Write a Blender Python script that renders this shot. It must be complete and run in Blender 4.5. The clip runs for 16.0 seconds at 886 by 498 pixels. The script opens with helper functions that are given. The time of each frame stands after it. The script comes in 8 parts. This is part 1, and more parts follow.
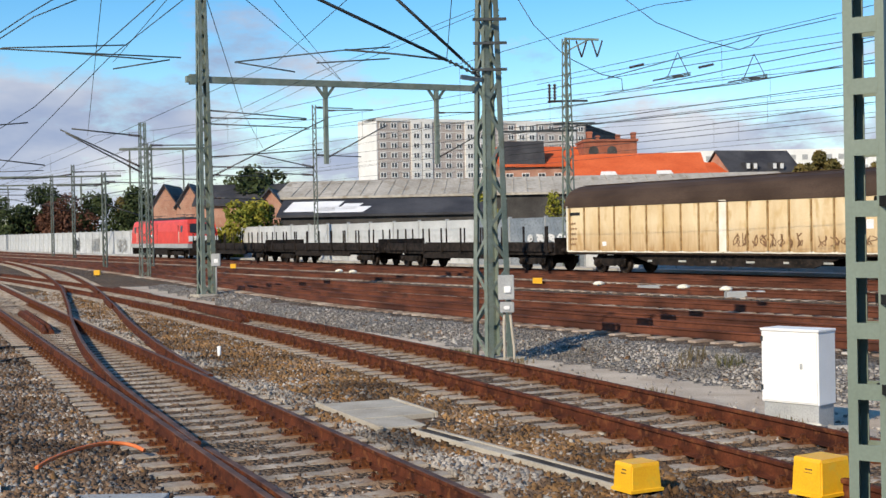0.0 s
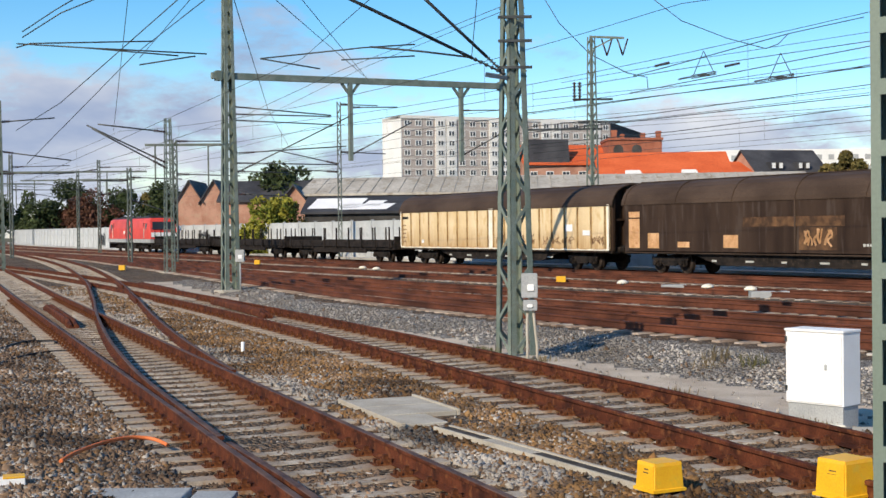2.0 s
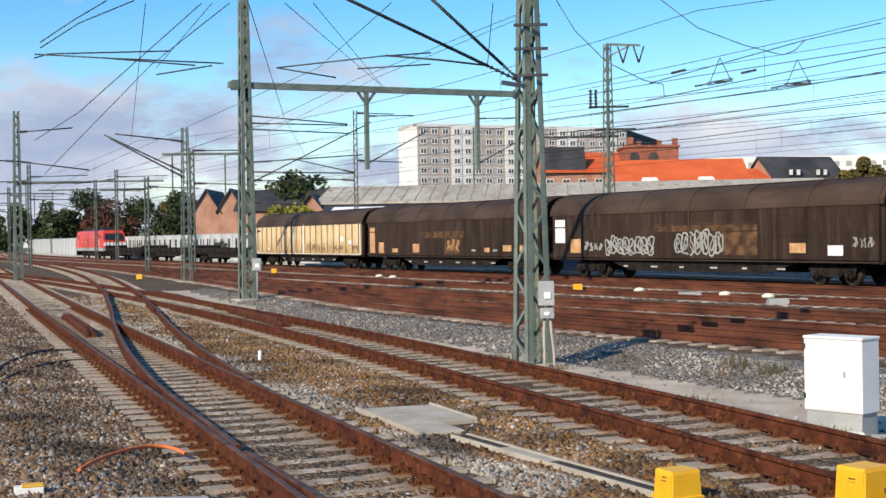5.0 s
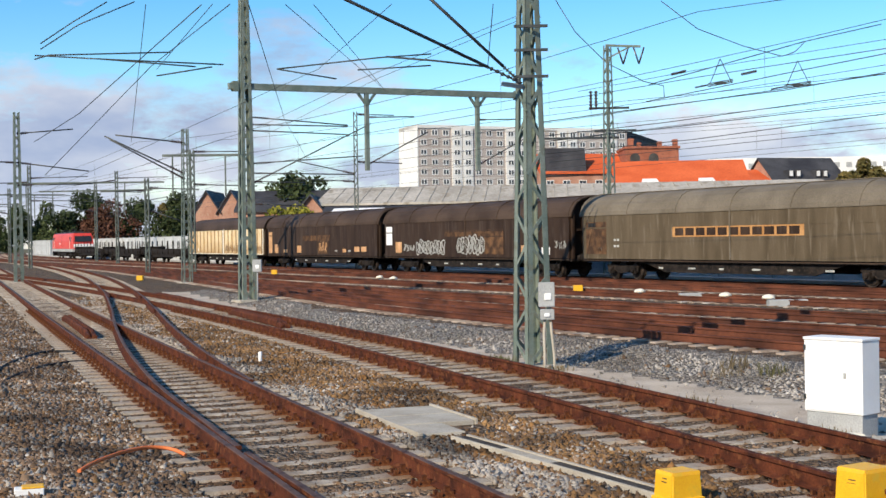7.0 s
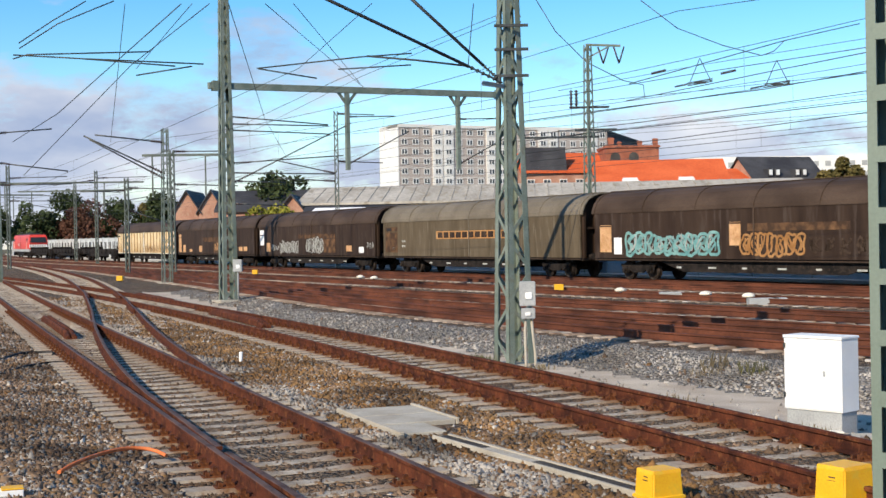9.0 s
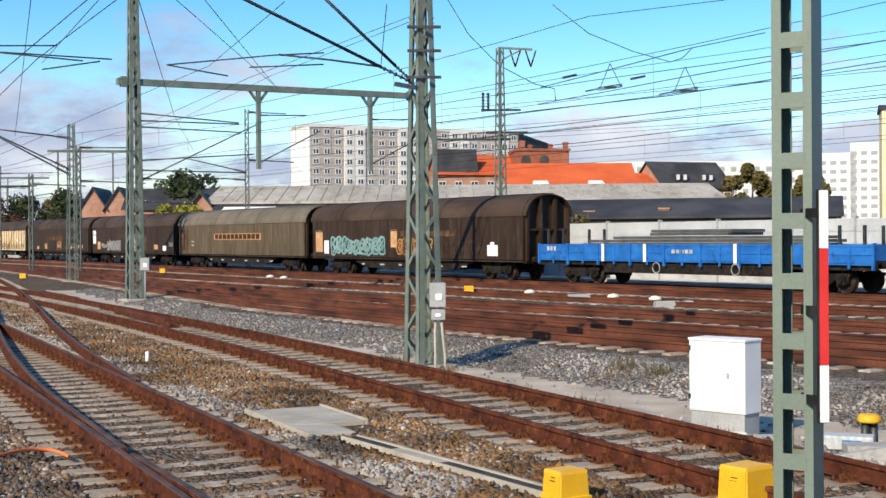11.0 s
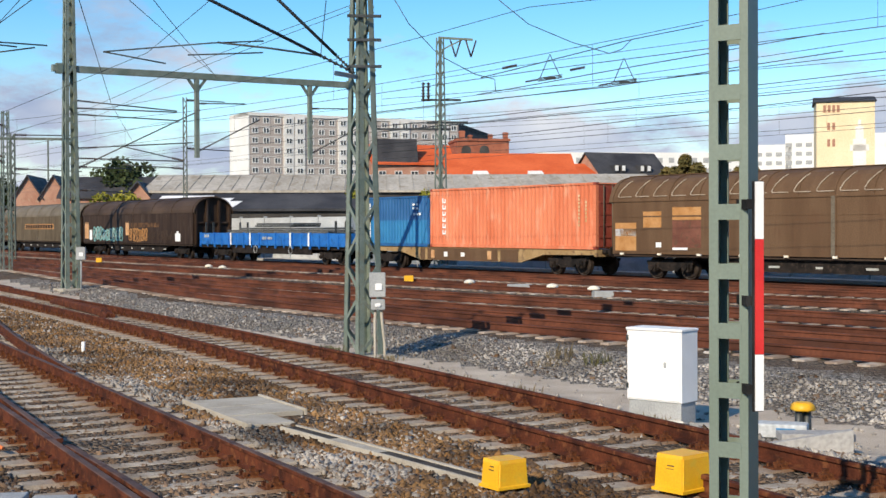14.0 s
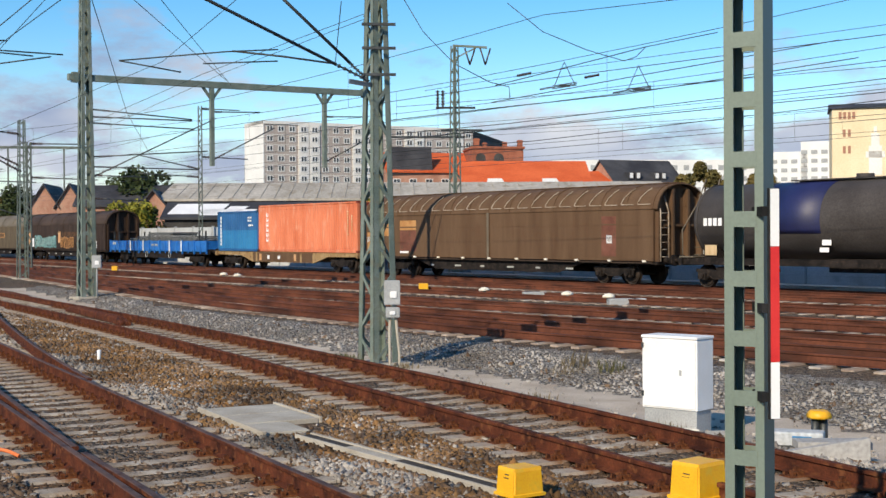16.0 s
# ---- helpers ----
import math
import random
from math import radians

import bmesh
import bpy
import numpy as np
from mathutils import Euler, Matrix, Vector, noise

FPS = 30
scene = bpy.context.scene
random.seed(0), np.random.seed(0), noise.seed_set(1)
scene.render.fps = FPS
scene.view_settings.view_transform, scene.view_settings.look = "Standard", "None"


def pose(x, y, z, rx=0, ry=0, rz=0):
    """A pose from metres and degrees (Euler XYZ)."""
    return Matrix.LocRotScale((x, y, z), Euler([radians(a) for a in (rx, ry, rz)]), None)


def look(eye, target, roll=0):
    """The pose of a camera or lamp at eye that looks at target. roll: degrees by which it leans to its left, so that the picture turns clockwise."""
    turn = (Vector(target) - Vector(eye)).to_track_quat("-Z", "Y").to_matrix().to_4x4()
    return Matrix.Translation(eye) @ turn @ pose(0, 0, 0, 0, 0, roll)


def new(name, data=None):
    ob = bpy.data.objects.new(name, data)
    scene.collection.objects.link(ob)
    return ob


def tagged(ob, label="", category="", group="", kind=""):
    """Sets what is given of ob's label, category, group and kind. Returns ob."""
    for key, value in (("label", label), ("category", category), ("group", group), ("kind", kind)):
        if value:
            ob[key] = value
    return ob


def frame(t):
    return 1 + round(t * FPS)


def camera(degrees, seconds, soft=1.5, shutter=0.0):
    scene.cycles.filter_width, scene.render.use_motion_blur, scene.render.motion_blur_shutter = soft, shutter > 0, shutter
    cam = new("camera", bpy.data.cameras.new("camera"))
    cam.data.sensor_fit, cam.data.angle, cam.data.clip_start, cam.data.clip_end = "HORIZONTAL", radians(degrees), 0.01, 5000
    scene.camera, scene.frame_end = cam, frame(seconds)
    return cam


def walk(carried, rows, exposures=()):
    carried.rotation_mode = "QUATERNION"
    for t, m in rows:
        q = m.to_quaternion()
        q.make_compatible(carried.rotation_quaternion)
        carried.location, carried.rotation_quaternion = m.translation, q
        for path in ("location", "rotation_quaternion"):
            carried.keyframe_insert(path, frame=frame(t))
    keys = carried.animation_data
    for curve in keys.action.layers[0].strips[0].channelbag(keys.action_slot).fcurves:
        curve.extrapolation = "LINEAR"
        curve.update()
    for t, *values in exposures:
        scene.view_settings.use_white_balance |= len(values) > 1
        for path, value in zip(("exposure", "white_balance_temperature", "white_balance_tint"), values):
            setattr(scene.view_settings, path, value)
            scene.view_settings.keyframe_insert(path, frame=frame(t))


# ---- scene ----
# ---- camera ----
EYE = (0.0, 0.0, 2.045)
cam = camera(37.65, 16.0, soft=1.5)
TURNS = [(0.0, 89.364, 1.1, -0.012), (0.5, 89.333, 0.978, 0.176), (1.0, 89.48, 0.906, 0.387), (1.5, 89.34, 0.791, 0.723),
         (2.0, 89.273, 0.686, 1.031), (2.5, 89.307, 0.792, 0.996), (3.0, 89.363, 0.809, 1.239), (3.5, 89.498, 0.886, 1.488),
         (4.0, 89.613, 0.901, 1.709), (5.2, 89.64, 0.885, 1.76), (6.5, 89.62, 0.868, 1.715), (7.0, 89.693, 0.889, 1.769),
         (7.5, 89.613, 1.129, 1.61), (8.0, 89.574, 1.126, 1.533), (8.3, 89.57, 1.11, 1.51), (10.3, 89.86, 0.72, -1.27),
         (10.5, 89.829, 0.638, -1.621), (11.0, 89.644, 0.415, -3.002), (11.5, 89.354, 0.304, -3.821), (12.0, 89.043, 0.357, -4.558),
         (12.5, 89.002, 0.355, -5.041), (13.0, 88.946, 0.506, -5.286), (13.5, 89.125, 0.432, -5.467), (14.0, 89.182, 0.257, -5.651),
         (14.5, 89.199, 0.089, -5.601), (15.0, 89.239, 0.107, -5.323), (15.5, 89.334, 0.259, -5.125), (16.0, 89.527, 0.346, -5.007)]
walk(cam, [(t, pose(*EYE, rx, ry, rz)) for t, rx, ry, rz in TURNS],
     exposures=((0.0, 0.02), (3.5, 0.08), (7.0, 0.15), (10.5, 0.18), (12.5, 0.17), (14.0, 0.06), (16.0, -0.03)))

# ---- light ----
SUN_AZ, SUN_EL = radians(215), radians(30)   # compass direction to the sun, clockwise from +y
world = bpy.data.worlds.new("sky")
scene.world = world
world.use_nodes = True
wn, wl = world.node_tree.nodes, world.node_tree.links
wn.clear()
w_out, w_bg, w_sky = wn.new("ShaderNodeOutputWorld"), wn.new("ShaderNodeBackground"), wn.new("ShaderNodeTexSky")
w_sky.sky_type, w_sky.sun_disc = "NISHITA", False
w_sky.sun_elevation, w_sky.sun_rotation = SUN_EL, SUN_AZ
w_sky.air_density, w_sky.dust_density, w_sky.ozone_density = 1.0, 0.1, 2.5
w_hue = wn.new("ShaderNodeHueSaturation")
w_hue.inputs["Saturation"].default_value, w_hue.inputs["Value"].default_value = 1.44, 1.49
w_bg.inputs["Strength"].default_value = 0.104
w_co, w_map = wn.new("ShaderNodeTexCoord"), wn.new("ShaderNodeMapping")
w_map.inputs["Scale"].default_value = (1.0, 1.0, 2.6)
w_noise, w_ramp, w_mix = wn.new("ShaderNodeTexNoise"), wn.new("ShaderNodeValToRGB"), wn.new("ShaderNodeMix")
w_noise.inputs["Scale"].default_value, w_noise.inputs["Detail"].default_value, w_noise.inputs["Roughness"].default_value = 5.5, 9, 0.60
# clouds: thick low on the sky, open blue above
w_sep, w_low, w_add = wn.new("ShaderNodeSeparateXYZ"), wn.new("ShaderNodeMapRange"), wn.new("ShaderNodeMath")
w_low.inputs["From Min"].default_value, w_low.inputs["From Max"].default_value = 0.07, 0.165
w_low.inputs["To Min"].default_value, w_low.inputs["To Max"].default_value = 0.10, -0.20
# unseen overhead cloud, added to make the shadows less blue
w_high, w_sum = wn.new("ShaderNodeMapRange"), wn.new("ShaderNodeMath")
w_high.inputs["From Min"].default_value, w_high.inputs["From Max"].default_value = 0.30, 0.55
w_high.inputs["To Min"].default_value, w_high.inputs["To Max"].default_value = 0.0, 0.12
w_add.operation = w_sum.operation = "ADD"
w_ramp.color_ramp.elements[0].position, w_ramp.color_ramp.elements[1].position = 0.43, 0.56
w_shade, w_sramp = wn.new("ShaderNodeTexNoise"), wn.new("ShaderNodeValToRGB")
w_shade.inputs["Scale"].default_value, w_shade.inputs["Detail"].default_value = 7.0, 6
w_sramp.color_ramp.elements[0].position, w_sramp.color_ramp.elements[1].position = 0.35, 0.68
w_sramp.color_ramp.elements[0].color, w_sramp.color_ramp.elements[1].color = (3.3, 4.1, 5.9, 1), (7.3, 7.55, 8.1, 1)
w_mix.data_type = "RGBA"
for a, b in ((w_co.outputs["Generated"], w_map.inputs["Vector"]), (w_map.outputs["Vector"], w_noise.inputs["Vector"]),
             (w_map.outputs["Vector"], w_shade.inputs["Vector"]), (w_co.outputs["Generated"], w_sep.inputs[0]),
             (w_sep.outputs["Z"], w_low.inputs["Value"]), (w_sep.outputs["Z"], w_high.inputs["Value"]), (w_low.outputs["Result"], w_sum.inputs[0]), (w_high.outputs["Result"], w_sum.inputs[1]),
             (w_noise.outputs["Fac"], w_add.inputs[0]), (w_sum.outputs[0], w_add.inputs[1]),
             (w_add.outputs[0], w_ramp.inputs["Fac"]), (w_shade.outputs["Fac"], w_sramp.inputs["Fac"]),
             (w_ramp.outputs["Color"], w_mix.inputs[0]), (w_sky.outputs["Color"], w_hue.inputs["Color"]), (w_hue.outputs["Color"], w_mix.inputs[6]), (w_sramp.outputs["Color"], w_mix.inputs[7]),
             (w_mix.outputs[2], w_bg.inputs["Color"]), (w_bg.outputs[0], w_out.inputs["Surface"])):
    wl.new(a, b)
sun = new("sun", bpy.data.lights.new("sun", "SUN"))
sun.data.energy, sun.data.angle, sun.data.color = 5.0, radians(0.53), (1.0, 0.86, 0.655)
SUN_DIR = Vector((math.sin(SUN_AZ) * math.cos(SUN_EL), math.cos(SUN_AZ) * math.cos(SUN_EL), math.sin(SUN_EL)))
sun.matrix_world = look(SUN_DIR * 60, (0, 0, 0))


# ---- materials ----
def surface(name, a, b, rough=0.7, metal=0.0, scale=3.0, fine=40.0, bump=0.15, streak=(1, 1, 1), fleck=None, amount=0.5, island=0.0, low=0.35, high=0.65):
    """Two colours mixed by coarse and fine noise, a third as flecks, fine relief; streak stretches the coarse noise."""
    m = bpy.data.materials.new(name)
    m.use_nodes = True
    n, l = m.node_tree.nodes, m.node_tree.links
    bsdf = n["Principled BSDF"]
    co, mp = n.new("ShaderNodeTexCoord"), n.new("ShaderNodeMapping")
    mp.inputs["Scale"].default_value = streak
    big, small = n.new("ShaderNodeTexNoise"), n.new("ShaderNodeTexNoise")
    big.inputs["Scale"].default_value, big.inputs["Detail"].default_value = scale, 6
    small.inputs["Scale"].default_value, small.inputs["Detail"].default_value = fine, 4
    ramp, mix = n.new("ShaderNodeValToRGB"), n.new("ShaderNodeMix")
    ramp.color_ramp.elements[0].position, ramp.color_ramp.elements[1].position = low, high
    ramp.color_ramp.elements[0].color, ramp.color_ramp.elements[1].color = (*a, 1), (*b, 1)
    mix.data_type, mix.blend_type = "RGBA", "OVERLAY"
    mix.inputs[0].default_value = amount
    l.new(co.outputs["Object"], mp.inputs["Vector"])
    l.new(mp.outputs["Vector"], big.inputs["Vector"])
    l.new(co.outputs["Object"], small.inputs["Vector"])
    l.new(big.outputs["Fac"], ramp.inputs["Fac"])
    l.new(ramp.outputs["Color"], mix.inputs[6])
    l.new(small.outputs["Fac"], mix.inputs[7])
    colour = mix.outputs[2]
    if fleck:
        f, fr, fm = n.new("ShaderNodeTexNoise"), n.new("ShaderNodeValToRGB"), n.new("ShaderNodeMix")
        f.inputs["Scale"].default_value, f.inputs["Detail"].default_value = scale * 2.7, 8
        fr.color_ramp.elements[0].position, fr.color_ramp.elements[1].position = 0.55, 0.68
        fm.data_type = "RGBA"
        fm.inputs[7].default_value = (*fleck, 1)
        l.new(mp.outputs["Vector"], f.inputs["Vector"])
        l.new(f.outputs["Fac"], fr.inputs["Fac"])
        l.new(fr.outputs["Color"], fm.inputs[0])
        l.new(colour, fm.inputs[6])
        colour = fm.outputs[2]
    if island:
        info, geo, add, hsv, mr = n.new("ShaderNodeObjectInfo"), n.new("ShaderNodeNewGeometry"), n.new("ShaderNodeMath"), n.new("ShaderNodeHueSaturation"), n.new("ShaderNodeMapRange")
        add.operation = "PINGPONG"
        s2 = n.new("ShaderNodeMath")
        l.new(info.outputs["Random"], s2.inputs[0])
        l.new(geo.outputs["Random Per Island"], s2.inputs[1])
        l.new(s2.outputs[0], add.inputs[0])
        add.inputs[1].default_value = 1.0
        mr.inputs["To Min"].default_value, mr.inputs["To Max"].default_value = 1 - island, 1 + island
        l.new(add.outputs[0], mr.inputs["Value"])
        l.new(mr.outputs["Result"], hsv.inputs["Value"])
        l.new(colour, hsv.inputs["Color"])
        colour = hsv.outputs["Color"]
    l.new(colour, bsdf.inputs["Base Color"])
    rr = n.new("ShaderNodeMapRange")
    rr.inputs["To Min"].default_value, rr.inputs["To Max"].default_value = max(0.05, rough - 0.12), min(1, rough + 0.12)
    l.new(small.outputs["Fac"], rr.inputs["Value"])
    l.new(rr.outputs["Result"], bsdf.inputs["Roughness"])
    bsdf.inputs["Metallic"].default_value = metal
    bsdf.inputs["Specular IOR Level"].default_value = 0.5 if rough < 0.52 else 0.16     # dust dulls rough surfaces
    if bump:
        bp = n.new("ShaderNodeBump")
        bp.inputs["Strength"].default_value, bp.inputs["Distance"].default_value = bump, 0.02
        l.new(small.outputs["Fac"], bp.inputs["Height"])
        l.new(bp.outputs["Normal"], bsdf.inputs["Normal"])
    return m


def ballast(name, palette, patch, patch_scale, stone=18.0, bump=0.9, scale2=0.35):
    """Broken stone: Voronoi stones in mixed colours, with large rusty patches."""
    m = bpy.data.materials.new(name)
    m.use_nodes = True
    n, l = m.node_tree.nodes, m.node_tree.links
    bsdf = n["Principled BSDF"]
    co, vo, sep, ramp = n.new("ShaderNodeTexCoord"), n.new("ShaderNodeTexVoronoi"), n.new("ShaderNodeSeparateColor"), n.new("ShaderNodeValToRGB")
    vo.inputs["Scale"].default_value = stone
    l.new(co.outputs["Object"], vo.inputs["Vector"])
    l.new(vo.outputs["Color"], sep.inputs["Color"])
    l.new(sep.outputs["Red"], ramp.inputs["Fac"])
    ramp.color_ramp.interpolation = "CONSTANT"
    while len(ramp.color_ramp.elements) < len(palette):
        ramp.color_ramp.elements.new(0.5)
    for i, c in enumerate(palette):
        ramp.color_ramp.elements[i].position, ramp.color_ramp.elements[i].color = i / len(palette), (*c, 1)
    big, br, mix = n.new("ShaderNodeTexNoise"), n.new("ShaderNodeValToRGB"), n.new("ShaderNodeMix")
    big.inputs["Scale"].default_value, big.inputs["Detail"].default_value, big.inputs["Roughness"].default_value = patch_scale, 5, 0.6
    br.color_ramp.elements[0].position, br.color_ramp.elements[1].position = 0.46, 0.62
    br.color_ramp.elements[0].color, br.color_ramp.elements[1].color = (0, 0, 0, 1), (0.8, 0.8, 0.8, 1)
    mix.data_type, mix.blend_type = "RGBA", "MULTIPLY"
    mix.inputs[7].default_value = (*patch, 1)
    l.new(co.outputs["Object"], big.inputs["Vector"])
    l.new(big.outputs["Fac"], br.inputs["Fac"])
    l.new(br.outputs["Color"], mix.inputs[0])
    l.new(ramp.outputs["Color"], mix.inputs[6])
    # wider drifts of dust
    wide, wm, wr = n.new("ShaderNodeTexNoise"), n.new("ShaderNodeMix"), n.new("ShaderNodeMapRange")
    wide.inputs["Scale"].default_value, wide.inputs["Detail"].default_value = scale2, 4
    wr.inputs["To Min"].default_value, wr.inputs["To Max"].default_value = 0.0, 0.7
    wm.data_type = "RGBA"
    wm.inputs[7].default_value = (0.20, 0.165, 0.13, 1)
    l.new(co.outputs["Object"], wide.inputs["Vector"])
    l.new(wide.outputs["Fac"], wr.inputs["Value"])
    l.new(wr.outputs["Result"], wm.inputs[0])
    l.new(mix.outputs[2], wm.inputs[6])
    l.new(wm.outputs[2], bsdf.inputs["Base Color"])
    bsdf.inputs["Roughness"].default_value = 0.92
    bsdf.inputs["Specular IOR Level"].default_value = 0.12
    bp = n.new("ShaderNodeBump")
    bp.inputs["Strength"].default_value, bp.inputs["Distance"].default_value = bump, 0.11
    bp.invert = True
    l.new(vo.outputs["Distance"], bp.inputs["Height"])
    l.new(bp.outputs["Normal"], bsdf.inputs["Normal"])
    return m


STONES = [(0.025, 0.018, 0.013), (0.12, 0.080, 0.050), (0.045, 0.032, 0.022), (0.19, 0.138, 0.093), (0.13, 0.066, 0.028), (0.062, 0.044, 0.031), (0.27, 0.215, 0.16)]
GREYS = [(0.09, 0.083, 0.073), (0.31, 0.285, 0.255), (0.21, 0.19, 0.168), (0.45, 0.415, 0.37), (0.26, 0.225, 0.18), (0.15, 0.138, 0.122), (0.58, 0.54, 0.485)]
M_BANK = ballast("grey ballast", GREYS, (0.9, 0.8, 0.7), 0.4)
M_BALLAST = ballast("ballast", STONES, (1.0, 0.66, 0.36), 0.45)
M_STONE = surface("ballast stone", (0.046, 0.030, 0.020), (0.175, 0.118, 0.078), 0.9, scale=0.6, fine=60, island=0.85, fleck=(0.10, 0.055, 0.026))
M_STONEGREY = surface("grey ballast stone", (0.066, 0.060, 0.054), (0.31, 0.28, 0.245), 0.9, scale=0.6, fine=60, island=0.85)
M_STONEPALE = surface("pale grey ballast stone", (0.13, 0.12, 0.107), (0.36, 0.33, 0.295), 0.9, scale=0.6, fine=60, island=0.6)
M_STONERUST = surface("rusty ballast stone", (0.060, 0.034, 0.016), (0.20, 0.115, 0.050), 0.9, scale=0.6, fine=60, island=0.85, fleck=(0.17, 0.085, 0.030))
M_SAND = surface("sandy path", (0.42, 0.34, 0.26), (0.58, 0.49, 0.385), 0.95, scale=1.2, fine=90, bump=0.5)
M_RUST = surface("rusty rail steel", (0.040, 0.0125, 0.0075), (0.125, 0.036, 0.016), 0.88, 0.0, scale=3.5, fine=45, bump=0.3, fleck=(0.17, 0.062, 0.025), amount=0.7)
M_RAILTOP = surface("worn rail head", (0.066, 0.037, 0.028), (0.135, 0.078, 0.056), 0.62, 0.0, scale=1.5, fine=60, bump=0.05, fleck=(0.05, 0.024, 0.017))
M_PLATE = surface("rusty base plate", (0.055, 0.018, 0.009), (0.19, 0.066, 0.024), 0.9, 0.0, scale=9, fine=50, bump=0.3, fleck=(0.24, 0.10, 0.036))
M_FARRUST = surface("brown rail steel", (0.055, 0.021, 0.013), (0.155, 0.054, 0.030), 0.72, 0.0, scale=0.5, fine=12, bump=0.1, fleck=(0.07, 0.030, 0.02))
M_SLEEPER = surface("concrete sleeper", (0.27, 0.225, 0.175), (0.47, 0.41, 0.335), 0.9, scale=3.5, fine=70, bump=0.4, fleck=(0.22, 0.125, 0.06), island=0.14)
def rust_bands(m):
    """Rust washed onto a sleeper where the rails lie across it."""
    n, l = m.node_tree.nodes, m.node_tree.links
    bsdf = n["Principled BSDF"]
    old = bsdf.inputs["Base Color"].links[0].from_socket
    co, sep, ab, mi, ab2, mr, nz, mul, mix = (n.new("ShaderNode" + k) for k in ("TexCoord", "SeparateXYZ", "Math", "Math", "Math", "MapRange", "TexNoise", "Math", "Mix"))
    ab.operation = ab2.operation = "ABSOLUTE"
    mi.operation, mul.operation = "SUBTRACT", "MULTIPLY"
    mi.inputs[1].default_value = 0.75
    mr.inputs["From Min"].default_value, mr.inputs["From Max"].default_value = 0.05, 0.45
    mr.inputs["To Min"].default_value, mr.inputs["To Max"].default_value = 1.75, 0.0
    nz.inputs["Scale"].default_value, nz.inputs["Detail"].default_value = 7.0, 5
    mix.data_type = "RGBA"
    mix.inputs[7].default_value = (0.20, 0.085, 0.032, 1)
    mul.use_clamp = True
    for a, b in ((co.outputs["Object"], sep.inputs[0]), (sep.outputs["Y"], ab.inputs[0]), (ab.outputs[0], mi.inputs[0]), (mi.outputs[0], ab2.inputs[0]), (ab2.outputs[0], mr.inputs["Value"]),
                 (co.outputs["Object"], nz.inputs["Vector"]), (mr.outputs["Result"], mul.inputs[0]), (nz.outputs["Fac"], mul.inputs[1]), (mul.outputs[0], mix.inputs[0]), (old, mix.inputs[6]),
                 (mix.outputs[2], bsdf.inputs["Base Color"])):
        l.new(a, b)


rust_bands(M_SLEEPER)
M_CONCRETE = surface("concrete", (0.35, 0.31, 0.25), (0.47, 0.43, 0.36), 0.88, scale=1.8, fine=60, bump=0.3)
M_GREEN = surface("grey-green mast paint", (0.135, 0.175, 0.148), (0.215, 0.25, 0.218), 0.55, 0.1, scale=2.2, fine=45, bump=0.08, fleck=(0.17, 0.18, 0.14))
M_POST = surface("smooth grey-green paint", (0.150, 0.190, 0.152), (0.178, 0.220, 0.180), 0.5, 0.05, scale=1.2, fine=45, bump=0.04, amount=0.2)
M_DARKSTEEL = surface("dark steel", (0.035, 0.04, 0.04), (0.08, 0.085, 0.085), 0.5, 0.5, scale=3, fine=50, bump=0.1)
M_UNDER = surface("sooty underframe", (0.008, 0.007, 0.0065), (0.028, 0.022, 0.019), 0.8, 0.0, scale=3, fine=30, bump=0.2, fleck=(0.045, 0.032, 0.025))
M_WIRE = surface("oxidised copper wire", (0.03, 0.035, 0.035), (0.06, 0.065, 0.065), 0.5, 0.4, scale=2, fine=20, bump=0)
M_INSUL = surface("brown insulator", (0.03, 0.02, 0.02), (0.07, 0.045, 0.04), 0.25, 0.0, scale=6, fine=40, bump=0)
M_WHITE = surface("white paint", (0.74, 0.74, 0.73), (0.84, 0.84, 0.83), 0.55, scale=1.5, fine=50, bump=0.04, amount=0.2)
M_GREY = surface("grey paint", (0.30, 0.31, 0.31), (0.40, 0.41, 0.41), 0.7, scale=2, fine=50, bump=0.1)
M_YELLOW = surface("yellow paint", (0.76, 0.38, 0.008), (0.84, 0.46, 0.015), 0.5, scale=3, fine=60, bump=0.06, amount=0.25, fleck=(0.70, 0.42, 0.03))
M_RED = surface("signal red", (0.55, 0.02, 0.02), (0.66, 0.035, 0.03), 0.45, scale=3, fine=60, bump=0.03, amount=0.2)
M_ORANGE = surface("orange cable sheath", (0.60, 0.14, 0.04), (0.72, 0.20, 0.07), 0.6, scale=4, fine=60, bump=0.05)
M_BLACK = surface("black rubber", (0.012, 0.012, 0.012), (0.03, 0.03, 0.03), 0.7, scale=3, fine=40, bump=0.05)
M_GLASS = surface("window glass", (0.03, 0.04, 0.05), (0.06, 0.075, 0.09), 0.12, 0.0, scale=1, fine=4, bump=0, amount=0.1)


# ---- mesh helpers ----
def part(name, bm, material, parent=None, label=""):
    """One mesh object from a bmesh, under a thing or under a part."""
    me = bpy.data.meshes.new(name)
    bm.to_mesh(me)
    bm.free()
    for mm in (material if isinstance(material, (list, tuple)) else [material]):
        me.materials.append(mm)
    ob = new(name, me)
    if parent is not None:
        ob.parent = parent
    if label:
        ob["label"] = label
    return ob


def again(ob, m, parent=None):
    """Another piece on the same mesh."""
    o = new(ob.name.split(".")[0], ob.data)
    o.parent = parent if parent is not None else ob.parent
    o.matrix_basis = m
    for key in ("label",):
        if key in ob:
            o[key] = ob[key]
    return o


